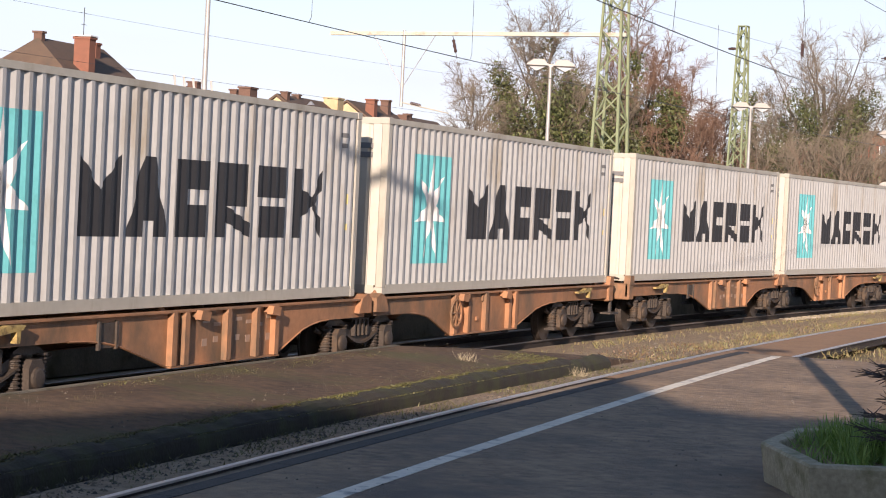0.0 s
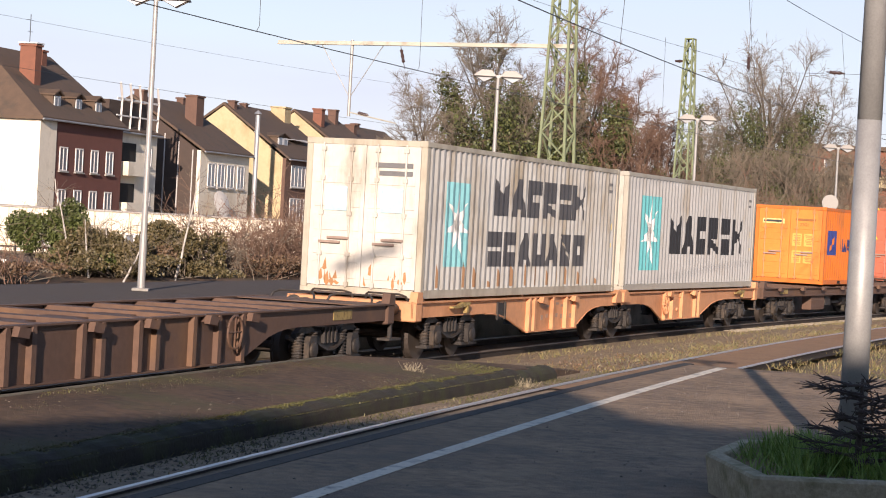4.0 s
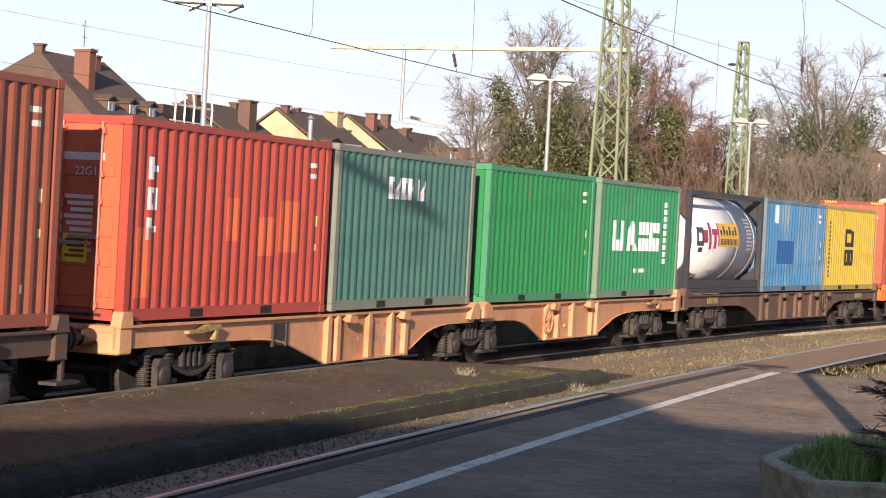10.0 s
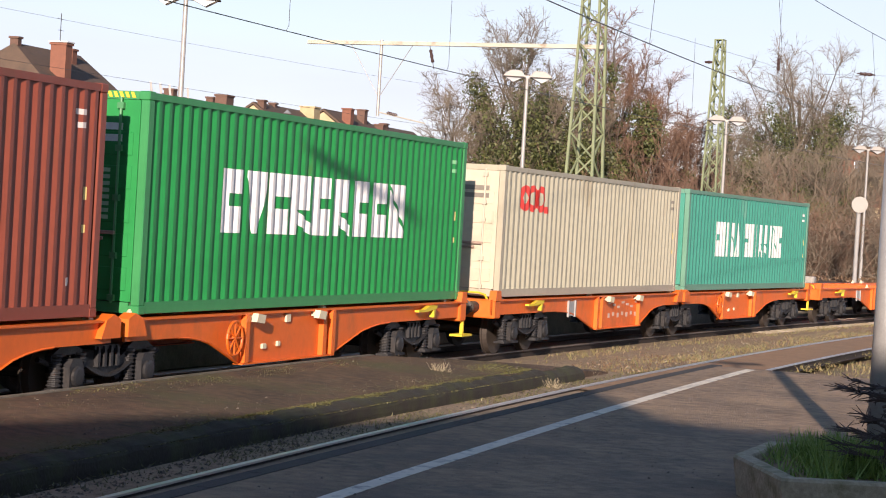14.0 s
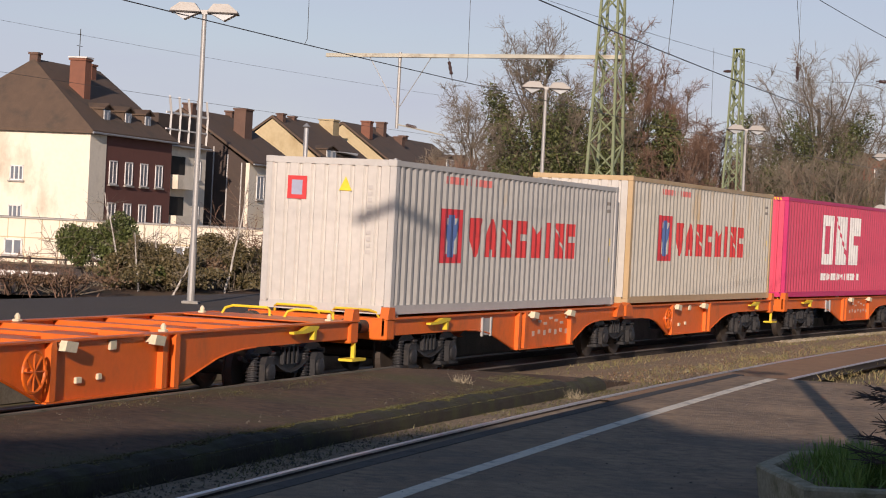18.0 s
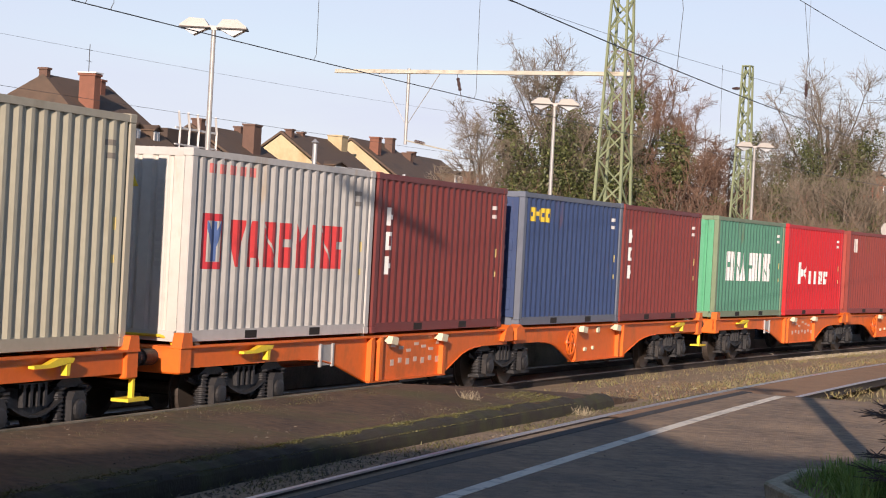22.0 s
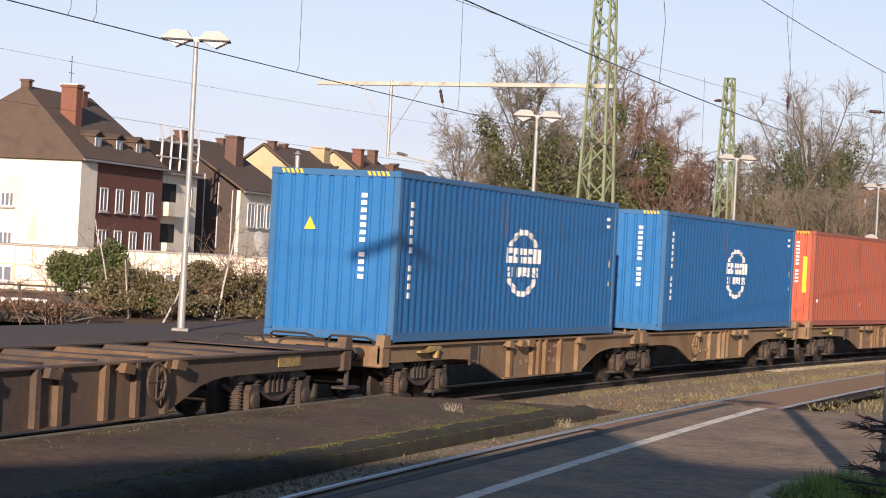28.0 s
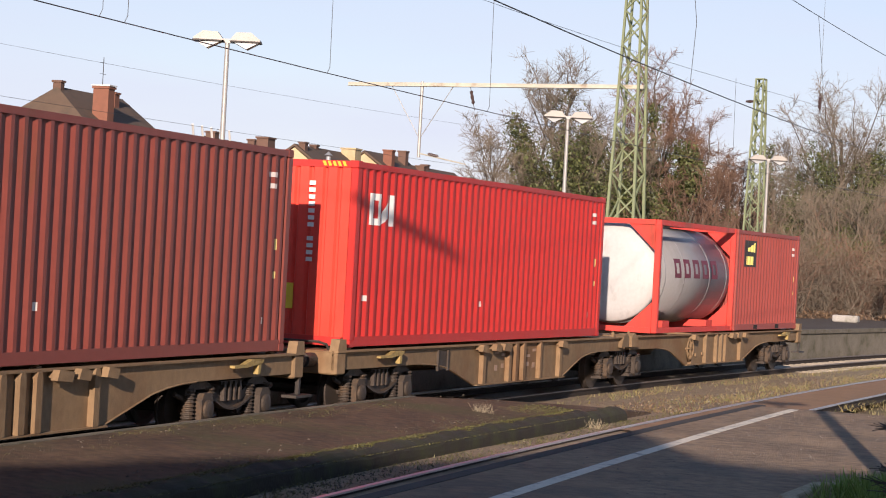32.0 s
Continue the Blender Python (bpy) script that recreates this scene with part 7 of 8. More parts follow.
M["twig"] = material("bare_twigs", (0.165, 0.135, 0.10), 0.95, vary=0.25, scale=2, bump=0.0)
M["twig_red"] = material("reddish_twigs", (0.168, 0.102, 0.07), 0.95, vary=0.25, scale=2, bump=0.0)
M["birch"] = material("birch_bark", (0.46, 0.43, 0.385), 0.8, vary=0.2, scale=3, dirt=(0.08, 0.07, 0.06), dirt_amount=0.4, dirt_scale=5)


def leaf_material(name, color, color2):
    m = bpy.data.materials.new(name)
    m.use_nodes = True
    nt = m.node_tree
    b = nt.nodes["Principled BSDF"]
    geo = nt.nodes.new("ShaderNodeNewGeometry")
    ramp = nt.nodes.new("ShaderNodeMix")
    ramp.data_type = "RGBA"
    ramp.inputs[6].default_value, ramp.inputs[7].default_value = (*color, 1), (*color2, 1)
    nt.links.new(geo.outputs["Random Per Island"], ramp.inputs[0])
    nt.links.new(ramp.outputs[2], b.inputs["Base Color"])
    b.inputs["Roughness"].default_value = 0.55
    return m


M["ivy"] = leaf_material("ivy_leaves", (0.034, 0.046, 0.013), (0.125, 0.140, 0.045))
M["laurel"] = leaf_material("evergreen_leaves", (0.045, 0.062, 0.015), (0.125, 0.145, 0.042))
M["laurel_brown"] = leaf_material("brownish_evergreen_leaves", (0.065, 0.058, 0.022), (0.17, 0.13, 0.06))
M["dead_leaf"] = leaf_material("dry_leaves", (0.085, 0.05, 0.028), (0.20, 0.13, 0.075))
M["grass_dry"] = leaf_material("dry_grass", (0.28, 0.20, 0.10), (0.14, 0.155, 0.045))
M["grass"] = leaf_material("green_grass", (0.11, 0.21, 0.03), (0.24, 0.34, 0.07))
M["moss"] = leaf_material("moss_tufts", (0.050, 0.052, 0.015), (0.150, 0.142, 0.046))


def leaves(rng, centres, n, size):
    """n leaf blades scattered round the centres (x, y, z, radius x, radius z)."""
    c = np.array(centres, float)
    vol = c[:, 3] ** 2 * c[:, 4]
    pick = rng.choice(len(c), n, p=vol / vol.sum())
    d = rng.normal(size=(n, 3))
    d /= np.linalg.norm(d, axis=1)[:, None]
    r = rng.random(n) ** 0.45
    pos = c[pick, :3] + d * r[:, None] * np.stack([c[pick, 3], c[pick, 3], c[pick, 4]], 1)
    a = rng.normal(size=(n, 3))
    a /= np.linalg.norm(a, axis=1)[:, None]
    b = np.cross(a, rng.normal(size=(n, 3)))
    b /= np.linalg.norm(b, axis=1)[:, None]
    s = size * (0.6 + 0.8 * rng.random(n))[:, None]
    v = np.stack([pos - a * s, pos + b * s * 0.55, pos + a * s, pos - b * s * 0.55], 1).reshape(-1, 3)
    sh = Shape()
    sh.v = [tuple(p) for p in v]
    sh.f = [(4 * i, 4 * i + 1, 4 * i + 2, 4 * i + 3) for i in range(n)]
    return sh


def bearing(az, dist, z=0.0):
    return (dist * math.sin(radians(az)), dist * math.cos(radians(az)), z)


def bend(rng, a, b, sag, n, r0, r1, wob=0.05):
    """A curved branch from a to b that first reaches outwards and then rises: its sticks and its points."""
    a, b = np.array(a, float), np.array(b, float)
    c = (a + b) / 2 + np.array((0, 0, -sag)) + rng.normal(size=3) * wob * np.linalg.norm(b - a)
    t = np.linspace(0, 1, n + 1)[:, None]
    pts = (1 - t) ** 2 * a + 2 * t * (1 - t) * c + t * t * b
    pts[1:-1] += rng.normal(size=(n - 1, 3)) * wob * 0.35 * np.linalg.norm(b - a)
    rows = [(pts[i], pts[i + 1], r0 + (r1 - r0) * i / n, r0 + (r1 - r0) * (i + 1) / n) for i in range(n)]
    return rows, pts


def crown_tree(seed, az, dist, height, radius, label, low=0.45, limbs=9, fine=(11, 8, 5), twigs="twig", r0=0.2, thin=0.0072, ivy=(), base=0.0, bark="bark", fork=0.3):
    """A winter tree: trunk, rising limbs that end on an oval crown, three orders of twigs.
    ivy: rows of (top height, sleeve radius, number of leaves, limbs it climbs)."""
    rng = np.random.default_rng(seed)
    t = thing("tree", label, "tree", "trees behind the platform")
    trunk, tp = bend(rng, (0, 0, -0.4), (rng.normal() * 0.25, rng.normal() * 0.25, height * 0.72), 0.0, 7, r0, r0 * 0.35, 0.03)
    mid, half = height * (low + 1) / 2, height * (1 - low) / 2
    big, small, lines = [], [], [tp]
    for i in range(limbs):
        a = i * 2.4 + rng.normal() * 0.3
        e = -0.55 + 1.5 * (i + 0.5) / limbs + rng.normal() * 0.12
        e = max(-0.8, min(1.35, e))
        k = 0.82 + 0.18 * rng.random()
        end = np.array((radius * k * math.cos(e) * math.cos(a), radius * k * math.cos(e) * math.sin(a), mid + half * k * math.sin(e)))
        zs = height * (fork + (0.66 - fork) * (i / limbs))
        j = min(len(tp) - 2, int(zs / (height * 0.72) * 7))
        rows, lp = bend(rng, tp[j], end, -0.12 * radius, 6, r0 * 0.42, thin * 1.6, 0.07)
        rows = [(p, q, u * (1 - 0.1 * i / limbs), v) for p, q, u, v in rows]
        big += rows
        lines.append(lp)
        for _ in range(fine[0]):
            f = 0.3 + 0.7 * rng.random()
            u = f * 6
            p = lp[int(u)] + (lp[min(6, int(u) + 1)] - lp[int(u)]) * (u - int(u))
            d = lp[-1] - lp[0]
            d = d / (np.linalg.norm(d) + 1e-9) + rng.normal(size=3) * 0.8 + (0, 0, 0.2)
            L2 = (0.6 + 0.25 * radius) * (0.7 + 0.7 * rng.random()) * (1.25 - 0.6 * f)
            rows, sp = bend(rng, p, p + d / np.linalg.norm(d) * L2, -0.05 * L2, 3, thin * 2.6, thin * 1.3, 0.08)
            small += rows
            for _ in range(fine[1]):
                q = sp[0] + (sp[-1] - sp[0]) * (0.2 + 0.8 * rng.random())
                g = d / np.linalg.norm(d) + rng.normal(size=3) * 0.75 + (0, 0, 0.12)
                g /= np.linalg.norm(g)
                w = q + g * L2 * (0.35 + 0.45 * rng.random())
                small.append((q, w, thin * 1.4, thin))
                for _ in range(fine[2]):
                    h = g + rng.normal(size=3) * 0.75 + (0, 0, 0.08)
                    o = q + (w - q) * (0.25 + 0.75 * rng.random())
                    small.append((o, o + h / np.linalg.norm(h) * L2 * (0.2 + 0.24 * rng.random()), thin, thin * 0.6))
    part("trunk", Shape().sticks(trunk, 8), M[bark], t)
    part("limb", Shape().sticks(big, 5), M[bark], t)
    tagged(part("crown", Shape().sticks(small, 3), M[twigs], t), kind="stuff")
    for top, sleeve, n, climbs in ivy:
        cs = []
        for ln in lines[:1 + climbs]:
            for p, q in zip(ln, ln[1:]):
                for f in np.linspace(0, 1, 5)[:-1]:
                    c = p + (q - p) * f
                    if 0.2 < c[2] < top * (0.85 + 0.2 * rng.random()):
                        k = sleeve * (1.15 - 0.65 * c[2] / top) * (0.6 + 0.7 * rng.random())
                        o = rng.normal(size=2) * k * 0.45
                        cs.append((c[0] + o[0], c[1] + o[1], c[2], k, k * 1.25))
        if tp[-1][2] < top:
            cs += [(tp[-1][0] + rng.normal() * 0.15, tp[-1][1], tp[-1][2] + (top - tp[-1][2]) * f, sleeve * 0.5, sleeve * 0.6) for f in np.linspace(0, 1, 5)]
        tagged(part("ivy", leaves(rng, cs, int(n * 2.3), 0.078), M["ivy"], t, "dark green ivy"), kind="stuff")
    t.matrix_world = Matrix.Translation(bearing(az, dist, base))
    return t


def birch(seed, az, dist, height, lean, base=0.0):
    """A thin white stem that curves, with a few brown twigs."""
    rng = np.random.default_rng(seed)
    t = thing("tree", "thin young birch with a curved white stem and few twigs", "tree", "trees behind the platform")
    rows, pts = bend(rng, (0, 0, -0.5), (lean, 0, height), 0.0, 8, 0.046, 0.016, 0.02)
    part("trunk", Shape().sticks(rows, 7), M["birch"], t)
    tw = []
    for _ in range(26):
        k = 0.35 + 0.65 * rng.random()
        p = pts[min(7, int(k * 8))]
        d = np.array((rng.normal() * 0.7, rng.normal() * 0.7, 0.6))
        q = p + d * (0.25 + 0.5 * rng.random()) * height * 0.16
        tw.append((p, q, 0.008, 0.005))
        for _ in range(3):
            o = p + (q - p) * (0.4 + 0.6 * rng.random())
            tw.append((o, o + d * 0.3 + rng.normal(size=3) * 0.22, 0.005, 0.003))
    tagged(part("crown", Shape().sticks(tw, 3), M["twig"], t), kind="stuff")
    t.matrix_world = Matrix.Translation(bearing(az, dist, base))
    return t


def shrub(seed, az, dist, w, h, mat, n, size, label, base=0.0, name="bush"):
    rng = np.random.default_rng(seed)
    b = thing(name, label, "bush", "bushes behind the platform")
    cs = [(rng.normal() * w * 0.28, rng.normal() * w * 0.2, h * (0.15 + 0.6 * rng.random()), w * (0.1 + 0.14 * rng.random()), h * (0.14 + 0.15 * rng.random())) for _ in range(22)]
    tagged(part("stem", sum_rods(rng, cs), M["bark"], b), kind="stuff")
    tagged(part("foliage", leaves(rng, cs, n, size), M[mat], b), kind="stuff")
    b.matrix_world = Matrix.Translation(bearing(az, dist, base))
    return b


def sum_rods(rng, cs):
    sh = Shape()
    for x, y, z, r, rz in cs:
        sh.rod((x * 0.3, y * 0.3, -0.2), (x, y, z), 0.03, 0.012, 4, False)
    return sh


def twig_bush(seed, az, dist, w, h, mat, label, n=60, base=0.0, thin=0.0085):
    """A tangle of arching bare canes and fine side twigs."""
    rng = np.random.default_rng(seed)
    b = thing("bush", label, "bush", "bushes behind the platform")
    sr, tr = [], []
    for _ in range(n):
        p = np.array((rng.normal() * w * 0.33, rng.normal() * w * 0.25, -0.2))
        L = h * (0.5 + 0.6 * rng.random())
        end = p + np.array((rng.normal() * 0.42 * L, rng.normal() * 0.42 * L, L * (0.55 + 0.4 * rng.random())))
        rows, pts = bend(rng, p, end, -0.22 * L, 4, thin * 2.0, thin, 0.08)
        sr += rows
        for _ in range(7):
            k = rng.random()
            a = pts[1 + int(k * 3.99)] + rng.normal(size=3) * 0.04
            d = rng.normal(size=3) * 0.75 + (0, 0, 0.35)
            e = a + d * L * (0.12 + 0.16 * rng.random())
            tr.append((a, e, thin, thin * 0.8))
            for _ in range(3):
                o = a + (e - a) * (0.3 + 0.7 * rng.random())
                tr.append((o, o + (d + rng.normal(size=3) * 0.9) * L * 0.09, thin * 0.8, thin * 0.5))
    tagged(part("stem", Shape().sticks(sr), M[mat], b), kind="stuff")
    tagged(part("crown", Shape().sticks(tr), M[mat], b), kind="stuff")
    b.matrix_world = Matrix.Translation(bearing(az, dist, base))
    return b


def build_trees():
    # left group, round the large mast
    crown_tree(31, 0.5, 99, 10.2, 2.0, "slender bare tree with a fan of fine twigs", low=0.3, limbs=10, r0=0.13, fork=0.2, twigs="twig")
    crown_tree(32, 2.15, 98, 13.0, 2.35, "tall bare tree with an ivy-wrapped trunk", low=0.55, limbs=11, r0=0.2, fork=0.42, ivy=((10.9, 0.8, 9000, 2),))
    crown_tree(33, 2.9, 96, 9.9, 1.9, "ivy-smothered tree with a bare crown", low=0.45, limbs=9, r0=0.18, ivy=((9.4, 1.3, 21000, 6),))
    crown_tree(34, 1.45, 97, 7.9, 1.4, "small tree covered with ivy", low=0.4, limbs=8, r0=0.12, ivy=((7.4, 0.95, 10000, 4),))
    crown_tree(35, 4.95, 99, 13.4, 1.95, "tall bare tree with ivy up its trunk", low=0.5, limbs=11, r0=0.2, fork=0.4, twigs="twig_red", ivy=((10.4, 0.85, 11000, 2),))
    crown_tree(36, 4.45, 97, 9.2, 1.3, "ivy-clad tree beside the mast", low=0.45, limbs=8, r0=0.15, ivy=((8.4, 1.05, 13000, 4),))
    crown_tree(37, 6.1, 101, 10.9, 2.1, "dense bare tree with reddish twigs", low=0.18, limbs=15, fine=(11, 7, 5), r0=0.16, fork=0.15, twigs="twig_red", ivy=((7.0, 0.6, 4000, 3),))
    crown_tree(38, 5.45, 104, 9.9, 1.9, "dense bare tree with reddish twigs", low=0.2, limbs=14, fine=(11, 7, 5), r0=0.16, fork=0.15, twigs="twig_red", ivy=((7.5, 0.6, 5000, 2),))
    crown_tree(39, 6.95, 103, 8.9, 1.4, "bare tree with ivy at its top", low=0.35, limbs=9, r0=0.12, twigs="twig_red", ivy=((8.0, 0.5, 4500, 3),))
    crown_tree(40, 3.6, 106, 9.2, 2.2, "bare tree with reddish twigs behind the mast", low=0.3, limbs=11, r0=0.14, twigs="twig_red", ivy=((6.5, 0.8, 6000, 3),))
    # right group, round the small mast
    crown_tree(41, 8.25, 112, 9.9, 1.2, "slim tree wrapped in bright ivy", low=0.5, limbs=7, r0=0.13, ivy=((9.4, 0.8, 14000, 2),))
    crown_tree(42, 7.35, 104, 5.6, 1.1, "short tree wrapped in bright ivy", low=0.4, limbs=7, r0=0.1, ivy=((5.4, 0.85, 8000, 3),))
    crown_tree(43, 9.95, 120, 14.8, 3.7, "large bare tree with ivy on its lower limbs", low=0.42, limbs=15, fine=(11, 7, 5), r0=0.24, fork=0.22, thin=0.0074, ivy=((10.4, 1.0, 19000, 7),))
    crown_tree(44, 8.95, 125, 12.0, 2.4, "bare tree with fine twigs", low=0.35, limbs=10, r0=0.15, thin=0.0072)
    crown_tree(45, 11.25, 121, 11.8, 2.5, "bare tree with ivy round its stem", low=0.35, limbs=11, r0=0.16, thin=0.0074, ivy=((6.5, 0.9, 8000, 4),))
    crown_tree(46, 10.7, 116, 8.2, 1.9, "low bare tree covered with ivy", low=0.35, limbs=9, r0=0.14, ivy=((7.0, 0.9, 10000, 5),))
    crown_tree(47, 9.35, 116, 8.0, 1.9, "low bare tree covered with ivy", low=0.35, limbs=9, r0=0.14, ivy=((6.6, 0.9, 9000, 5),))
    crown_tree(48, 12.5, 118, 8.5, 2.2, "bare tree with fine twigs", low=0.25, limbs=10, r0=0.14, thin=0.0074, ivy=((4.5, 0.8, 4000, 3),))
    # lower row of leggy young trees that closes the gaps
    for k, (az, dist, h, w, m) in enumerate(((0.0, 97, 6.4, 1.9, "twig_red"), (1.1, 100, 6.8, 1.9, "twig_red"), (2.1, 102, 7.2, 2.0, "twig_red"), (3.2, 101, 7.4, 2.0, "twig_red"), (4.1, 100, 7.6, 2.0, "twig_red"), (5.1, 99, 8.0, 2.1, "twig_red"), (5.9, 98, 8.4, 2.1, "twig_red"),
                                              (6.7, 99, 8.0, 2.0, "twig_red"), (7.6, 106, 6.6, 1.9, "twig"), (9.0, 112, 8.0, 2.2, "twig"), (10.0, 112, 8.2, 2.4, "twig"), (11.0, 112, 8.0, 2.4, "twig"), (12.0, 112, 7.6, 2.4, "twig"))):
        crown_tree(60 + k, az, dist, h, w, "leggy young tree with many bare twigs", low=0.1, limbs=12, fine=(8, 6, 4), twigs=m, r0=0.09, fork=0.05, ivy=((h * 0.7, 0.5, 2200, 2),) if k % 3 == 1 else ())
    # thickets below the crowns
    k = 0
    for az, dist, w, h, mat in ((0.2, 92, 4, 3.8, "twig_red"), (1.2, 90, 4, 4.2, "twig_red"), (2.0, 88, 4, 4.0, "twig_red"), (2.8, 89, 4, 3.4, "twig_red"), (3.6, 90, 4.5, 4.2, "twig_red"), (4.6, 92, 5, 4.6, "twig_red"), (5.4, 94, 5, 5.2, "twig_red"),
                                (6.2, 95, 5, 5.6, "twig_red"), (7.0, 97, 5, 5.0, "twig_red"), (7.8, 98, 4, 3.6, "twig"), (8.8, 100, 5, 4.6, "twig"), (9.6, 104, 6, 5.0, "twig_red"), (10.4, 104, 6, 5.2, "twig"), (11.2, 104, 6, 5.0, "twig_red"), (12.0, 104, 6, 4.6, "twig"), (12.8, 104, 6, 4.6, "twig"),
                                (-0.6, 88, 4, 3.4, "twig_red"), (-1.6, 84, 4, 2.9, "twig_red"), (-2.4, 82, 4, 2.6, "twig_red"), (-3.2, 80, 4, 3.4, "twig_red"), (-4.4, 78, 4, 3.0, "twig_red"), (-5.6, 76, 4, 1.9, "twig"), (-6.6, 74, 4, 2.2, "twig"), (-8.2, 72, 3, 2.2, "twig"), (-9.4, 72, 2.4, 2.4, "twig"), (-11.6, 66, 3, 1.8, "twig_red")):
        twig_bush(100 + k, az, dist, w, h, mat, "brown tangle of bare winter canes", n=84 if az > -5 else 36, base=0.1)
        k += 1
    for az, dist, w, h, mat, n in ((-9.6, 71, 2.2, 2.5, "laurel", 11000), (-8.7, 70, 2.0, 1.7, "laurel_brown", 4500), (-7.9, 70, 1.8, 1.5, "laurel_brown", 4000), (-6.1, 73, 2.5, 1.9, "laurel_brown", 8000), (-8.4, 72, 2.2, 1.5, "laurel_brown", 3600), (-7.0, 72, 2.0, 1.2, "dead_leaf", 1500), (-3.0, 79, 5, 0.9, "dead_leaf", 2600), (-1.4, 83, 5, 0.9, "dead_leaf", 2600), (-4.2, 77, 4.5, 0.9, "dead_leaf", 2600), (-7.6, 70, 4, 0.9, "laurel_brown", 2400), (-10.6, 66, 4, 0.45, "dead_leaf", 1600), (-12, 66, 4, 0.4, "dead_leaf", 1600),
                                   (2.2, 92, 3.4, 4.6, "laurel", 5000), (3.3, 93, 3, 4.4, "laurel", 4600), (1.4, 93, 2.4, 3.4, "laurel_brown", 3000), (7.5, 100, 2.6, 3.8, "laurel", 5200), (8.5, 104, 3.0, 4.4, "laurel", 5200), (4.3, 93, 2.4, 4.0, "laurel_brown", 3000), (9.5, 108, 3.0, 5.0, "laurel_brown", 4200), (10.4, 110, 3.4, 5.6, "laurel", 5200), (11.3, 108, 3.0, 4.6, "laurel_brown", 4000), (6.9, 97, 2.2, 3.6, "laurel", 3600), (5.1, 96, 2.4, 4.6, "laurel_brown", 3000),
                                   (0.4, 88, 5, 0.9, "dead_leaf", 2400), (2.2, 88, 6, 0.9, "dead_leaf", 2400), (4.2, 90, 6, 0.9, "dead_leaf", 2400), (6.2, 92, 6, 0.9, "dead_leaf", 2400), (8.6, 96, 7, 1.0, "dead_leaf", 2400), (10.6, 98, 7, 1.0, "dead_leaf", 2400), (12.4, 98, 7, 1.0, "dead_leaf", 2400)):
        shrub(200 + k, az, dist, w, h, mat, int(n * (1.0 if mat == "dead_leaf" else 2.4)), 0.055, {"laurel": "evergreen bush with small glossy leaves", "laurel_brown": "half-bare evergreen bush with brownish leaves", "dead_leaf": "low bush holding dry brown leaves"}[mat], 0.2)
        k += 1
    for az, dist, h, lean in ((-8.95, 70, 3.2, -0.9), (-8.6, 69, 1.9, -0.25), (-7.85, 68, 1.35, 0.85), (-6.3, 70, 3.9, 0.7), (-8.2, 70, 2.0, 0.0), (-0.08, 84, 4.8, 0.35), (-0.3, 84, 4.9, 0.5), (-0.5, 85, 4.3, -0.35), (0.75, 83, 1.5, 0.2)):
        birch(300 + k, az, dist, h, lean, 0.1)
        k += 1
    # bank of leaf litter that carries the trees
    bank = Shape()
    n = 40
    for i in range(n + 1):
        az = -16 + 34 * i / n
        up = max(0.0, min(1.0, (az + 4) / 4))
        dd = 66 + 24 * max(0, min(1, (az + 6) / 8))
        for q, z in ((dd, -0.1), (dd + 4, 0.1 + up * (0.4 + 0.15 * math.sin(i * 1.7))), (dd + 14, 0.1 + up * (0.9 + 0.25 * math.sin(i * 0.9))), (dd + 26, 0.8 * up), (dd + 45, -0.4)):
            bank.v.append(Vector(bearing(az, q, z)))
    for i in range(n):
        for j in range(4):
            a = i * 5 + j
            bank.f.append((a, a + 1, a + 6, a + 5))
    solid("bank", bank, M["litter"], "low bank of brown leaf litter under the trees", "ground", kind="structure", smooth=True)


M["litter"] = material("leaf_litter", (0.13, 0.078, 0.045), 0.95, vary=0.4, scale=2.0, dirt=(0.06, 0.055, 0.025), dirt_amount=0.45, dirt_scale=0.5, bump=0.8, bump_scale=14, random=0.0)
build_trees()


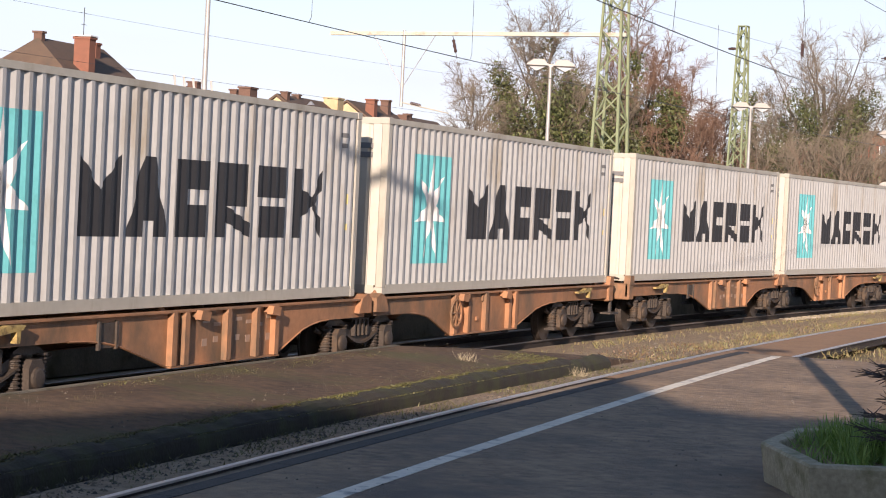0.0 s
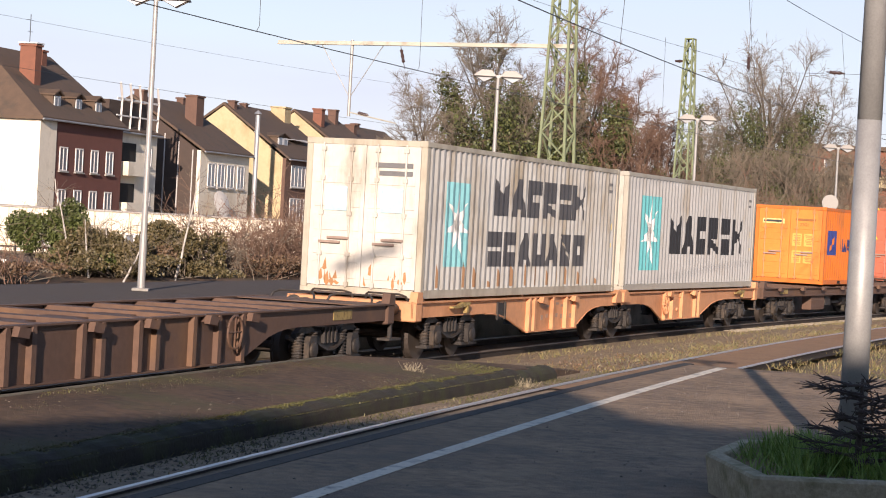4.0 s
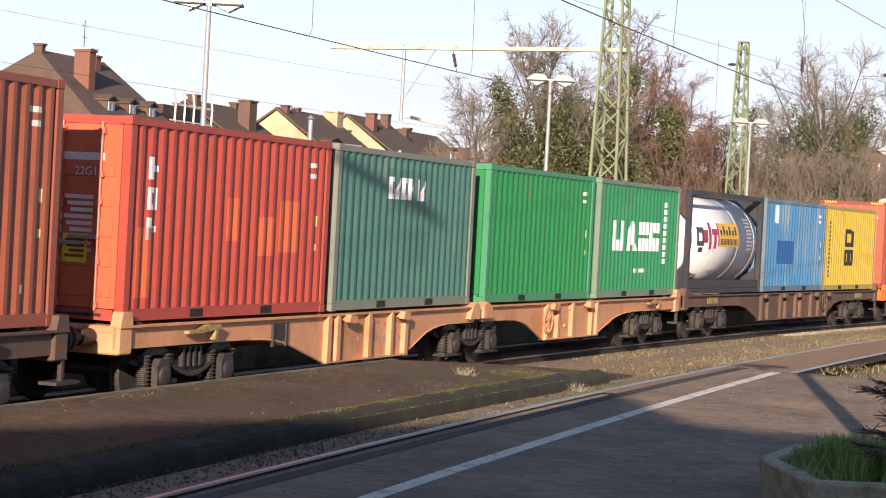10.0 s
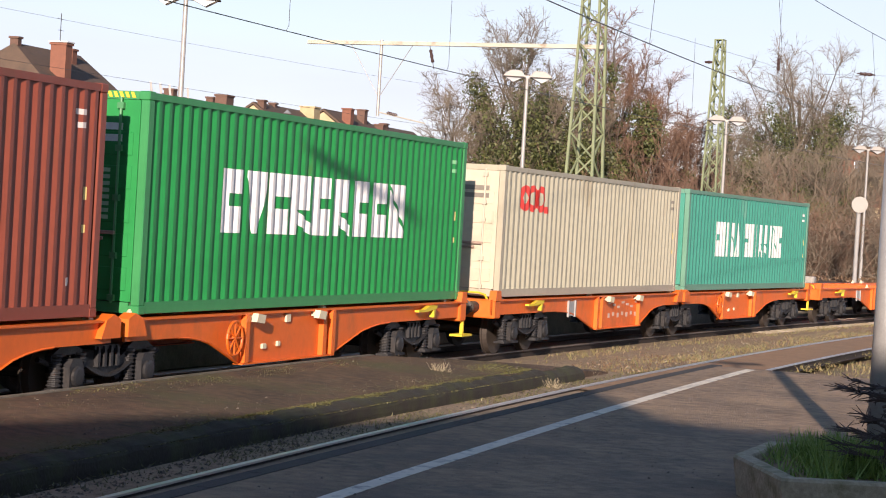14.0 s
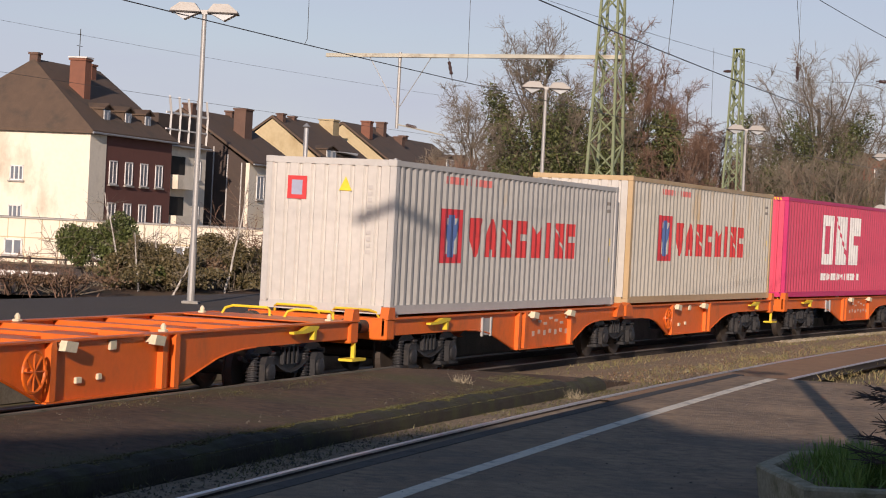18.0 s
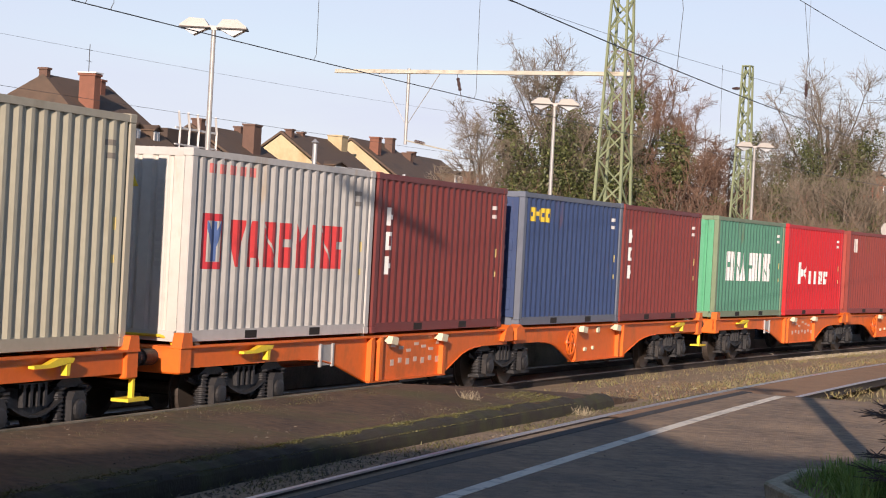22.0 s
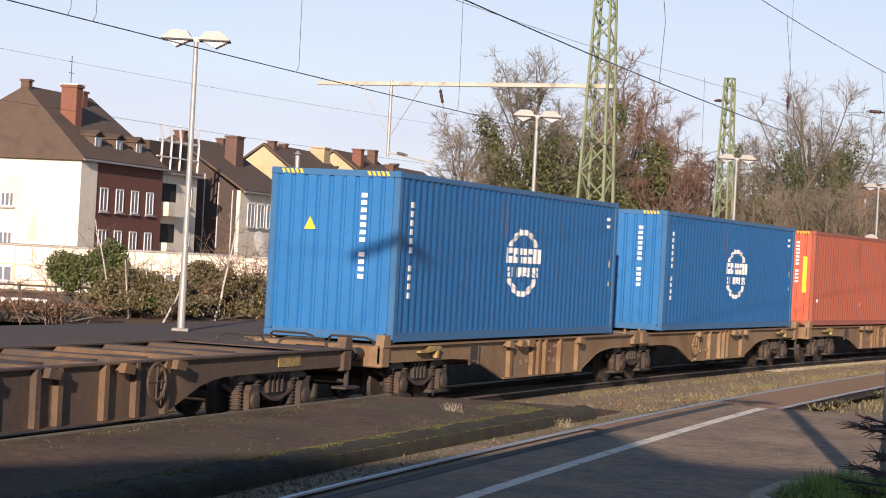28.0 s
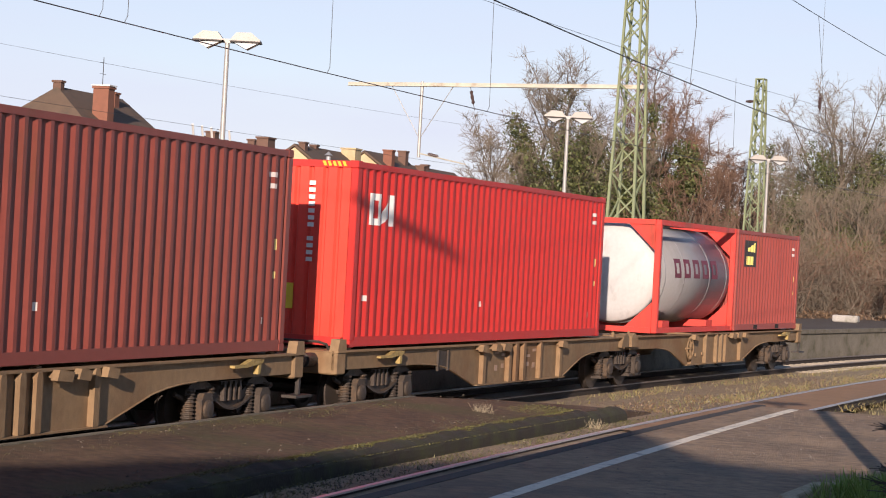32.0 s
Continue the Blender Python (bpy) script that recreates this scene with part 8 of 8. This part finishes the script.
# ---- in front: pole, planter, building behind the camera ----
def build_foreground():
    p = thing("lamp_pole", "galvanised steel lamp pole on the near platform", "lamp pole")
    part("pole", Shape().rod((0, 0, 0), (0, 0, 3.0), 0.118, 0.105, 24).rod((0, 0, 3.0), (0, 0, 6.5), 0.105, 0.085, 24), M["galvanised"], p, smooth=True)
    part("base_flange", Shape().rod((0, 0, 0), (0, 0, 0.04), 0.22, n=20), M["galvanised"], p)
    part("lamp_head", Shape().bevel_box(-0.6, 0.6, -0.2, 0.2, 6.5, 6.65, 0.03), M["lamp_white"], p)
    part("number_plate", Shape().box(0.112, 0.116, -0.03, 0.03, 2.52, 2.62), M["black"], p)
    p.matrix_world = pose(3.90, 17.3, PLAT_Z)
    # concrete planter with grass and a dead shrub
    pl = thing("planter", "weathered mossy concrete planter filled with grass", "planter")
    h = 0.30
    rim = [Vector(p) for p in ((2.53, 14.2), (2.38, 15.45), (2.83, 16.6), (4.2, 16.8), (5.3, 15.8), (5.2, 14.25))]
    mid = sum(rim, Vector((0, 0))) / len(rim)
    n = len(rim)
    o = Shape()
    for k, z in ((0.97, 0.0), (1.0, h - 0.02), (0.99, h), (0.905, h), (0.895, h - 0.015), (0.89, h - 0.13)):
        o.v += [Vector((*(mid + (p - mid) * k), PLAT_Z + z + (0.008 * math.sin(5 * p.x + 3 * p.y) if z > 0.1 else 0))) for p in rim]
    for k in range(5):
        o.f += [(n * k + i, n * k + (i + 1) % n, n * k + n + (i + 1) % n, n * k + n + i) for i in range(n)]
    part("tub", o, M["mossy_concrete"], pl)
    e = Shape().add([Vector((*(mid + (p - mid) * 0.9), PLAT_Z + h - 0.06)) for p in rim] + [Vector((*(mid + (p - mid) * 0.9), PLAT_Z + 0.02)) for p in rim],
                    [tuple(range(n)), tuple(range(2 * n - 1, n - 1, -1))] + [(i, n + i, n + (i + 1) % n, (i + 1) % n) for i in range(n)])
    part("earth", e, M["soil"], pl)
    rng = np.random.default_rng(5)
    g = Shape()
    tufts = [(rng.random() * n, 0.86 * math.sqrt(rng.random())) for _ in range(260)]
    for _ in range(9000):
        f, q = tufts[int(rng.random() * len(tufts))]
        i = int(f)
        p = mid + (rim[i] + (rim[(i + 1) % n] - rim[i]) * (f - i) - mid) * q
        if p.x < 2.95 and rng.random() < 0.85:
            continue
        b = Vector((p.x + rng.normal() * 0.05, p.y + rng.normal() * 0.05, PLAT_Z + h - 0.062))
        hgt = 0.05 + 0.2 * rng.random() ** 1.5
        d = Vector((rng.normal() * 0.07, rng.normal() * 0.07, hgt))
        w = Vector((rng.normal(), rng.normal(), 0)).normalized() * 0.006
        g.add([b - w, b + w, b + d * 0.6 + w * 0.7, b + d, b + d * 0.6 - w * 0.7], [(0, 1, 2, 3, 4)])
    tagged(part("grass", g, M["grass"], pl, "green grass blades"), kind="stuff")
    sb = thing("shrub", "dead dark shrub with layered bare twigs in the planter", "shrub")
    sx, sy = 3.44, 15.0
    st, tw = Shape(), Shape()
    base = Vector((sx, sy, PLAT_Z + h - 0.08))
    for i in range(46):
        z = 0.1 + 0.62 * i / 46
        a = rng.random() * 6.283
        L = (0.48 - 0.25 * z) * (0.5 + 0.6 * rng.random())
        p0 = base + Vector((0.03 * rng.normal(), 0.03 * rng.normal(), z))
        d = Vector((math.cos(a), math.sin(a), -0.2 + 0.6 * rng.random()))
        p1 = p0 + d * L
        st.rod(p0, p1, 0.012, 0.006, 5, False)
        for k in range(15):
            f = 0.3 + 0.7 * rng.random()
            q = p0 + (p1 - p0) * f
            e = (d + Vector(rng.normal(size=3)) * 0.55).normalized()
            e.z = 0.5 * e.z + 0.05
            tw.rod(q, q + e * 0.13 * (0.4 + rng.random()), 0.006, 0.003, 4, False)
    st.rod(base, base + Vector((0, 0, 0.74)), 0.03, 0.012, 6)
    part("branch", st, M["dead_twig"], sb)
    tagged(part("crown", tw, M["dead_twig"], sb), kind="stuff")
    # unseen building added behind the camera, outlined so its shadow lies on the platform
    s = thing("shade_building", "plain unseen building behind the viewer, added to cast shade", "building", kind="structure")
    part("wall", Shape().box(0.0, 30, -22, -10, PLAT_Z, 9.25), M["plaster_yellow"], s)
    part("roof", Shape().box(0.0, 30.3, -22.3, -9.7, 9.25, 9.45), M["roof"], s)
    part("gable_wall", Shape().prism([(-16, PLAT_Z), (-0.004, PLAT_Z), (-0.004, 9.25), (-0.7, 9.4), (-2.1, 11.1), (-16, 5.1)], -22, -9.9), M["plaster_yellow"], s)
    part("gable_roof", Shape().prism([(-16.3, 5.0), (-2.1, 11.1), (-0.7, 9.4), (-0.004, 9.25), (-0.004, 9.45), (-0.6, 9.6), (-2.1, 11.35), (-16.4, 5.2)], -22.3, -9.7), M["roof"], s)
    # round white sign and small things on the far platform
    q = bearing(11.75, 92, 0.76)
    c = thing("round_sign", "round white sign on a grey post", "sign")
    part("post", Shape().rod((0, 0, 0), (0, 0, 3.3), 0.1, n=10), M["galvanised"], c)
    part("disc", Shape().lathe([(0, 0.36), (0.08, 0.36)], (0, -0.16, 3.55), (0, 1, 0), 24), M["lamp_white"], c, "white round disc")
    c.matrix_world = pose(*q)
    for az, dist in ((7.95, 79.0), (10.35, 90.0)):
        b = thing("concrete_block", "pale concrete block on the far platform", "block", "concrete blocks")
        part("body", Shape().bevel_box(-0.55, 0.55, -0.3, 0.3, 0, 0.3, 0.04), M["concrete"], b)
        b.matrix_world = pose(*bearing(az, dist, 0.76), 0, 0, -20)


M["dead_twig"] = material("dead_dark_twigs", (0.085, 0.065, 0.058), 0.95, vary=0.3, scale=5, bump=0.0)
build_foreground()


def blades(rng, n, place, h0, h1, w, lean=0.5):
    g = Shape()
    for _ in range(n):
        b = place(rng)
        if b is None:
            continue
        hgt = h0 + (h1 - h0) * rng.random()
        d = Vector((rng.normal() * lean * hgt, rng.normal() * lean * hgt, hgt))
        s = Vector((rng.normal(), rng.normal(), 0)).normalized() * w
        g.add([b - s, b + s, b + d], [(0, 1, 2)])
    return g


def build_weeds():
    rng = np.random.default_rng(8)

    def clump(s0, s1, d0, d1, z, n=60, rad=0.5, dfun=None):
        cs = [(s0 + (s1 - s0) * rng.random(), d0 + (d1 - d0) * rng.random()) for _ in range(n)]

        def place(r):
            s, d = cs[int(r.random() * n)]
            s, d = s + r.normal() * rad, d + r.normal() * rad * 0.45
            zz = z(s, d) if callable(z) else z
            return None if zz is None else on_track(s, d, zz)
        return place

    def verge_z(s, d):
        return (-0.15 if d < 1.75 else -0.2) if 0.95 < d < 4.4 else None
    solid("dry_grass", blades(rng, 24000, clump(9, 80, 0.9, 4.1, verge_z, 300, 0.8), 0.015, 0.10, 0.008), M["grass_dry"], "dry yellowish grass between the tracks", "grass", kind="stuff")
    solid("leaf_litter", leaves(rng, [(*on_track(10 + 60 * rng.random(), 1.1 + 2.8 * rng.random(), -0.17), 0.9, 0.05) for _ in range(120)], 6000, 0.024), M["dead_leaf"], "dry leaves and stalks between the tracks", "leaves", kind="stuff")

    def front_z(s, d):
        return (0.212 + 0.075 * max(0.0, 3.6 - d) - 0.5 * max(0.0, d - 3.76) if d < 3.93 else 0.125) if 2.9 < d < 3.98 and s < 9.5 else None
    solid("moss", blades(rng, 60000, clump(-14, 9.5, 3.2, 3.95, front_z, 300, 0.55), 0.004, 0.02, 0.012, 1.0), M["moss"], "green moss along the kerb", "moss", kind="stuff")

    def mid_z(s, d):
        return (0.36 - (d - 1.62) * 0.068) if 1.6 < d < 3.8 and s < 7.5 else None
    solid("grass_tufts", blades(rng, 9000, clump(-12, 7.5, 1.7, 3.7, mid_z, 90, 0.3), 0.004, 0.03, 0.006, 0.9), M["moss"], "small weeds on the old platform", "grass", kind="stuff")

    def ditch_z(s, d):
        return -0.05 if 3.99 < d < second_d(s) - 0.85 else None
    solid("ditch_weeds", blades(rng, 2600, clump(-10, 16, 4.0, 4.5, ditch_z, 70, 0.5), 0.01, 0.06, 0.009, 0.9), M["moss"], "low weeds beside the rail", "grass", kind="stuff")

    def right_z(s, d):
        return -0.05 if d > second_d(s) + 0.95 and s > 8.2 else None
    solid("verge_grass", blades(rng, 12000, clump(12, 50, 6.2, 12, right_z, 160, 1.2), 0.03, 0.11, 0.01, 0.6), M["grass_dry"], "mixed green and dry grass past the platform", "grass", kind="stuff")
    # grit and crumbs lying on the platforms

    def pebbles(n, s0, s1, d0, d1, z, size):
        g = Shape()
        for _ in range(n):
            s, d = s0 + (s1 - s0) * rng.random(), d0 + (d1 - d0) * rng.random()
            p = on_track(s, d, z(d))
            r = size * (0.5 + rng.random() ** 3 * 2)
            a = rng.random() * 6.283
            base = [p + Vector((r * math.cos(a + 2.09 * k), r * math.sin(a + 2.09 * k) * 0.7, 0)) for k in range(3)]
            g.add(base + [p + Vector((0, 0, r * 0.7))], [(0, 1, 3), (1, 2, 3), (2, 0, 3)])
        return g
    solid("grit", pebbles(3800, -22, 6.8, 7.5, 15, lambda d: PLAT_Z + 0.0009 * (d - 7.4) + 0.001, 0.007), M["grit"], "pale grit strewn on the asphalt platform", "grit", kind="stuff")
    solid("crumbs", pebbles(1500, -14, 9, 1.7, 3.6, lambda d: 0.36 - (d - 1.62) * 0.062, 0.011), M["crumb"], "crumbs of stone and leaf on the old platform", "grit", kind="stuff")
    solid("loose_stones", pebbles(2400, 8, 70, 1.0, 4.4, lambda d: -0.16, 0.015), M["grit"], "loose pale ballast stones between the tracks", "stones", kind="stuff")
    solid("loose_stones", pebbles(1600, -12, 12, 4.02, 4.6, lambda d: -0.048, 0.016), M["crumb"], "loose stones at the foot of the old platform", "stones", kind="stuff")
    # two taller dry weeds on the platform's edge
    for s, d, z in ((6.6, 3.1, 0.25), (9.2, 4.15, -0.05), (12.6, 3.7, -0.1)):
        w = thing("weed", "dry pale weed with fine stalks", "weed", "weeds on the old platform")
        sh = Shape()
        for _ in range(60):
            a = rng.random() * 6.283
            r = 0.1 + 0.35 * rng.random()
            p0 = Vector((rng.normal() * 0.12, rng.normal() * 0.12, 0))
            sh.rod(p0, p0 + Vector((r * math.cos(a) * 0.5, r * math.sin(a) * 0.5, 0.08 + 0.2 * rng.random())), 0.004, 0.003, 3, False)
        part("foliage", sh, M["straw"], w)
        w.matrix_world = Matrix.Translation(on_track(s, d, z)) @ Matrix.Scale(0.6, 4)


M["grit"] = leaf_material("grit_stones", (0.07, 0.058, 0.043), (0.27, 0.23, 0.185))
M["crumb"] = leaf_material("dark_crumbs", (0.03, 0.025, 0.017), (0.14, 0.11, 0.075))
M["straw"] = material("straw_stalks", (0.42, 0.36, 0.24), 0.9, vary=0.2, bump=0.0)
build_weeds()


motions()
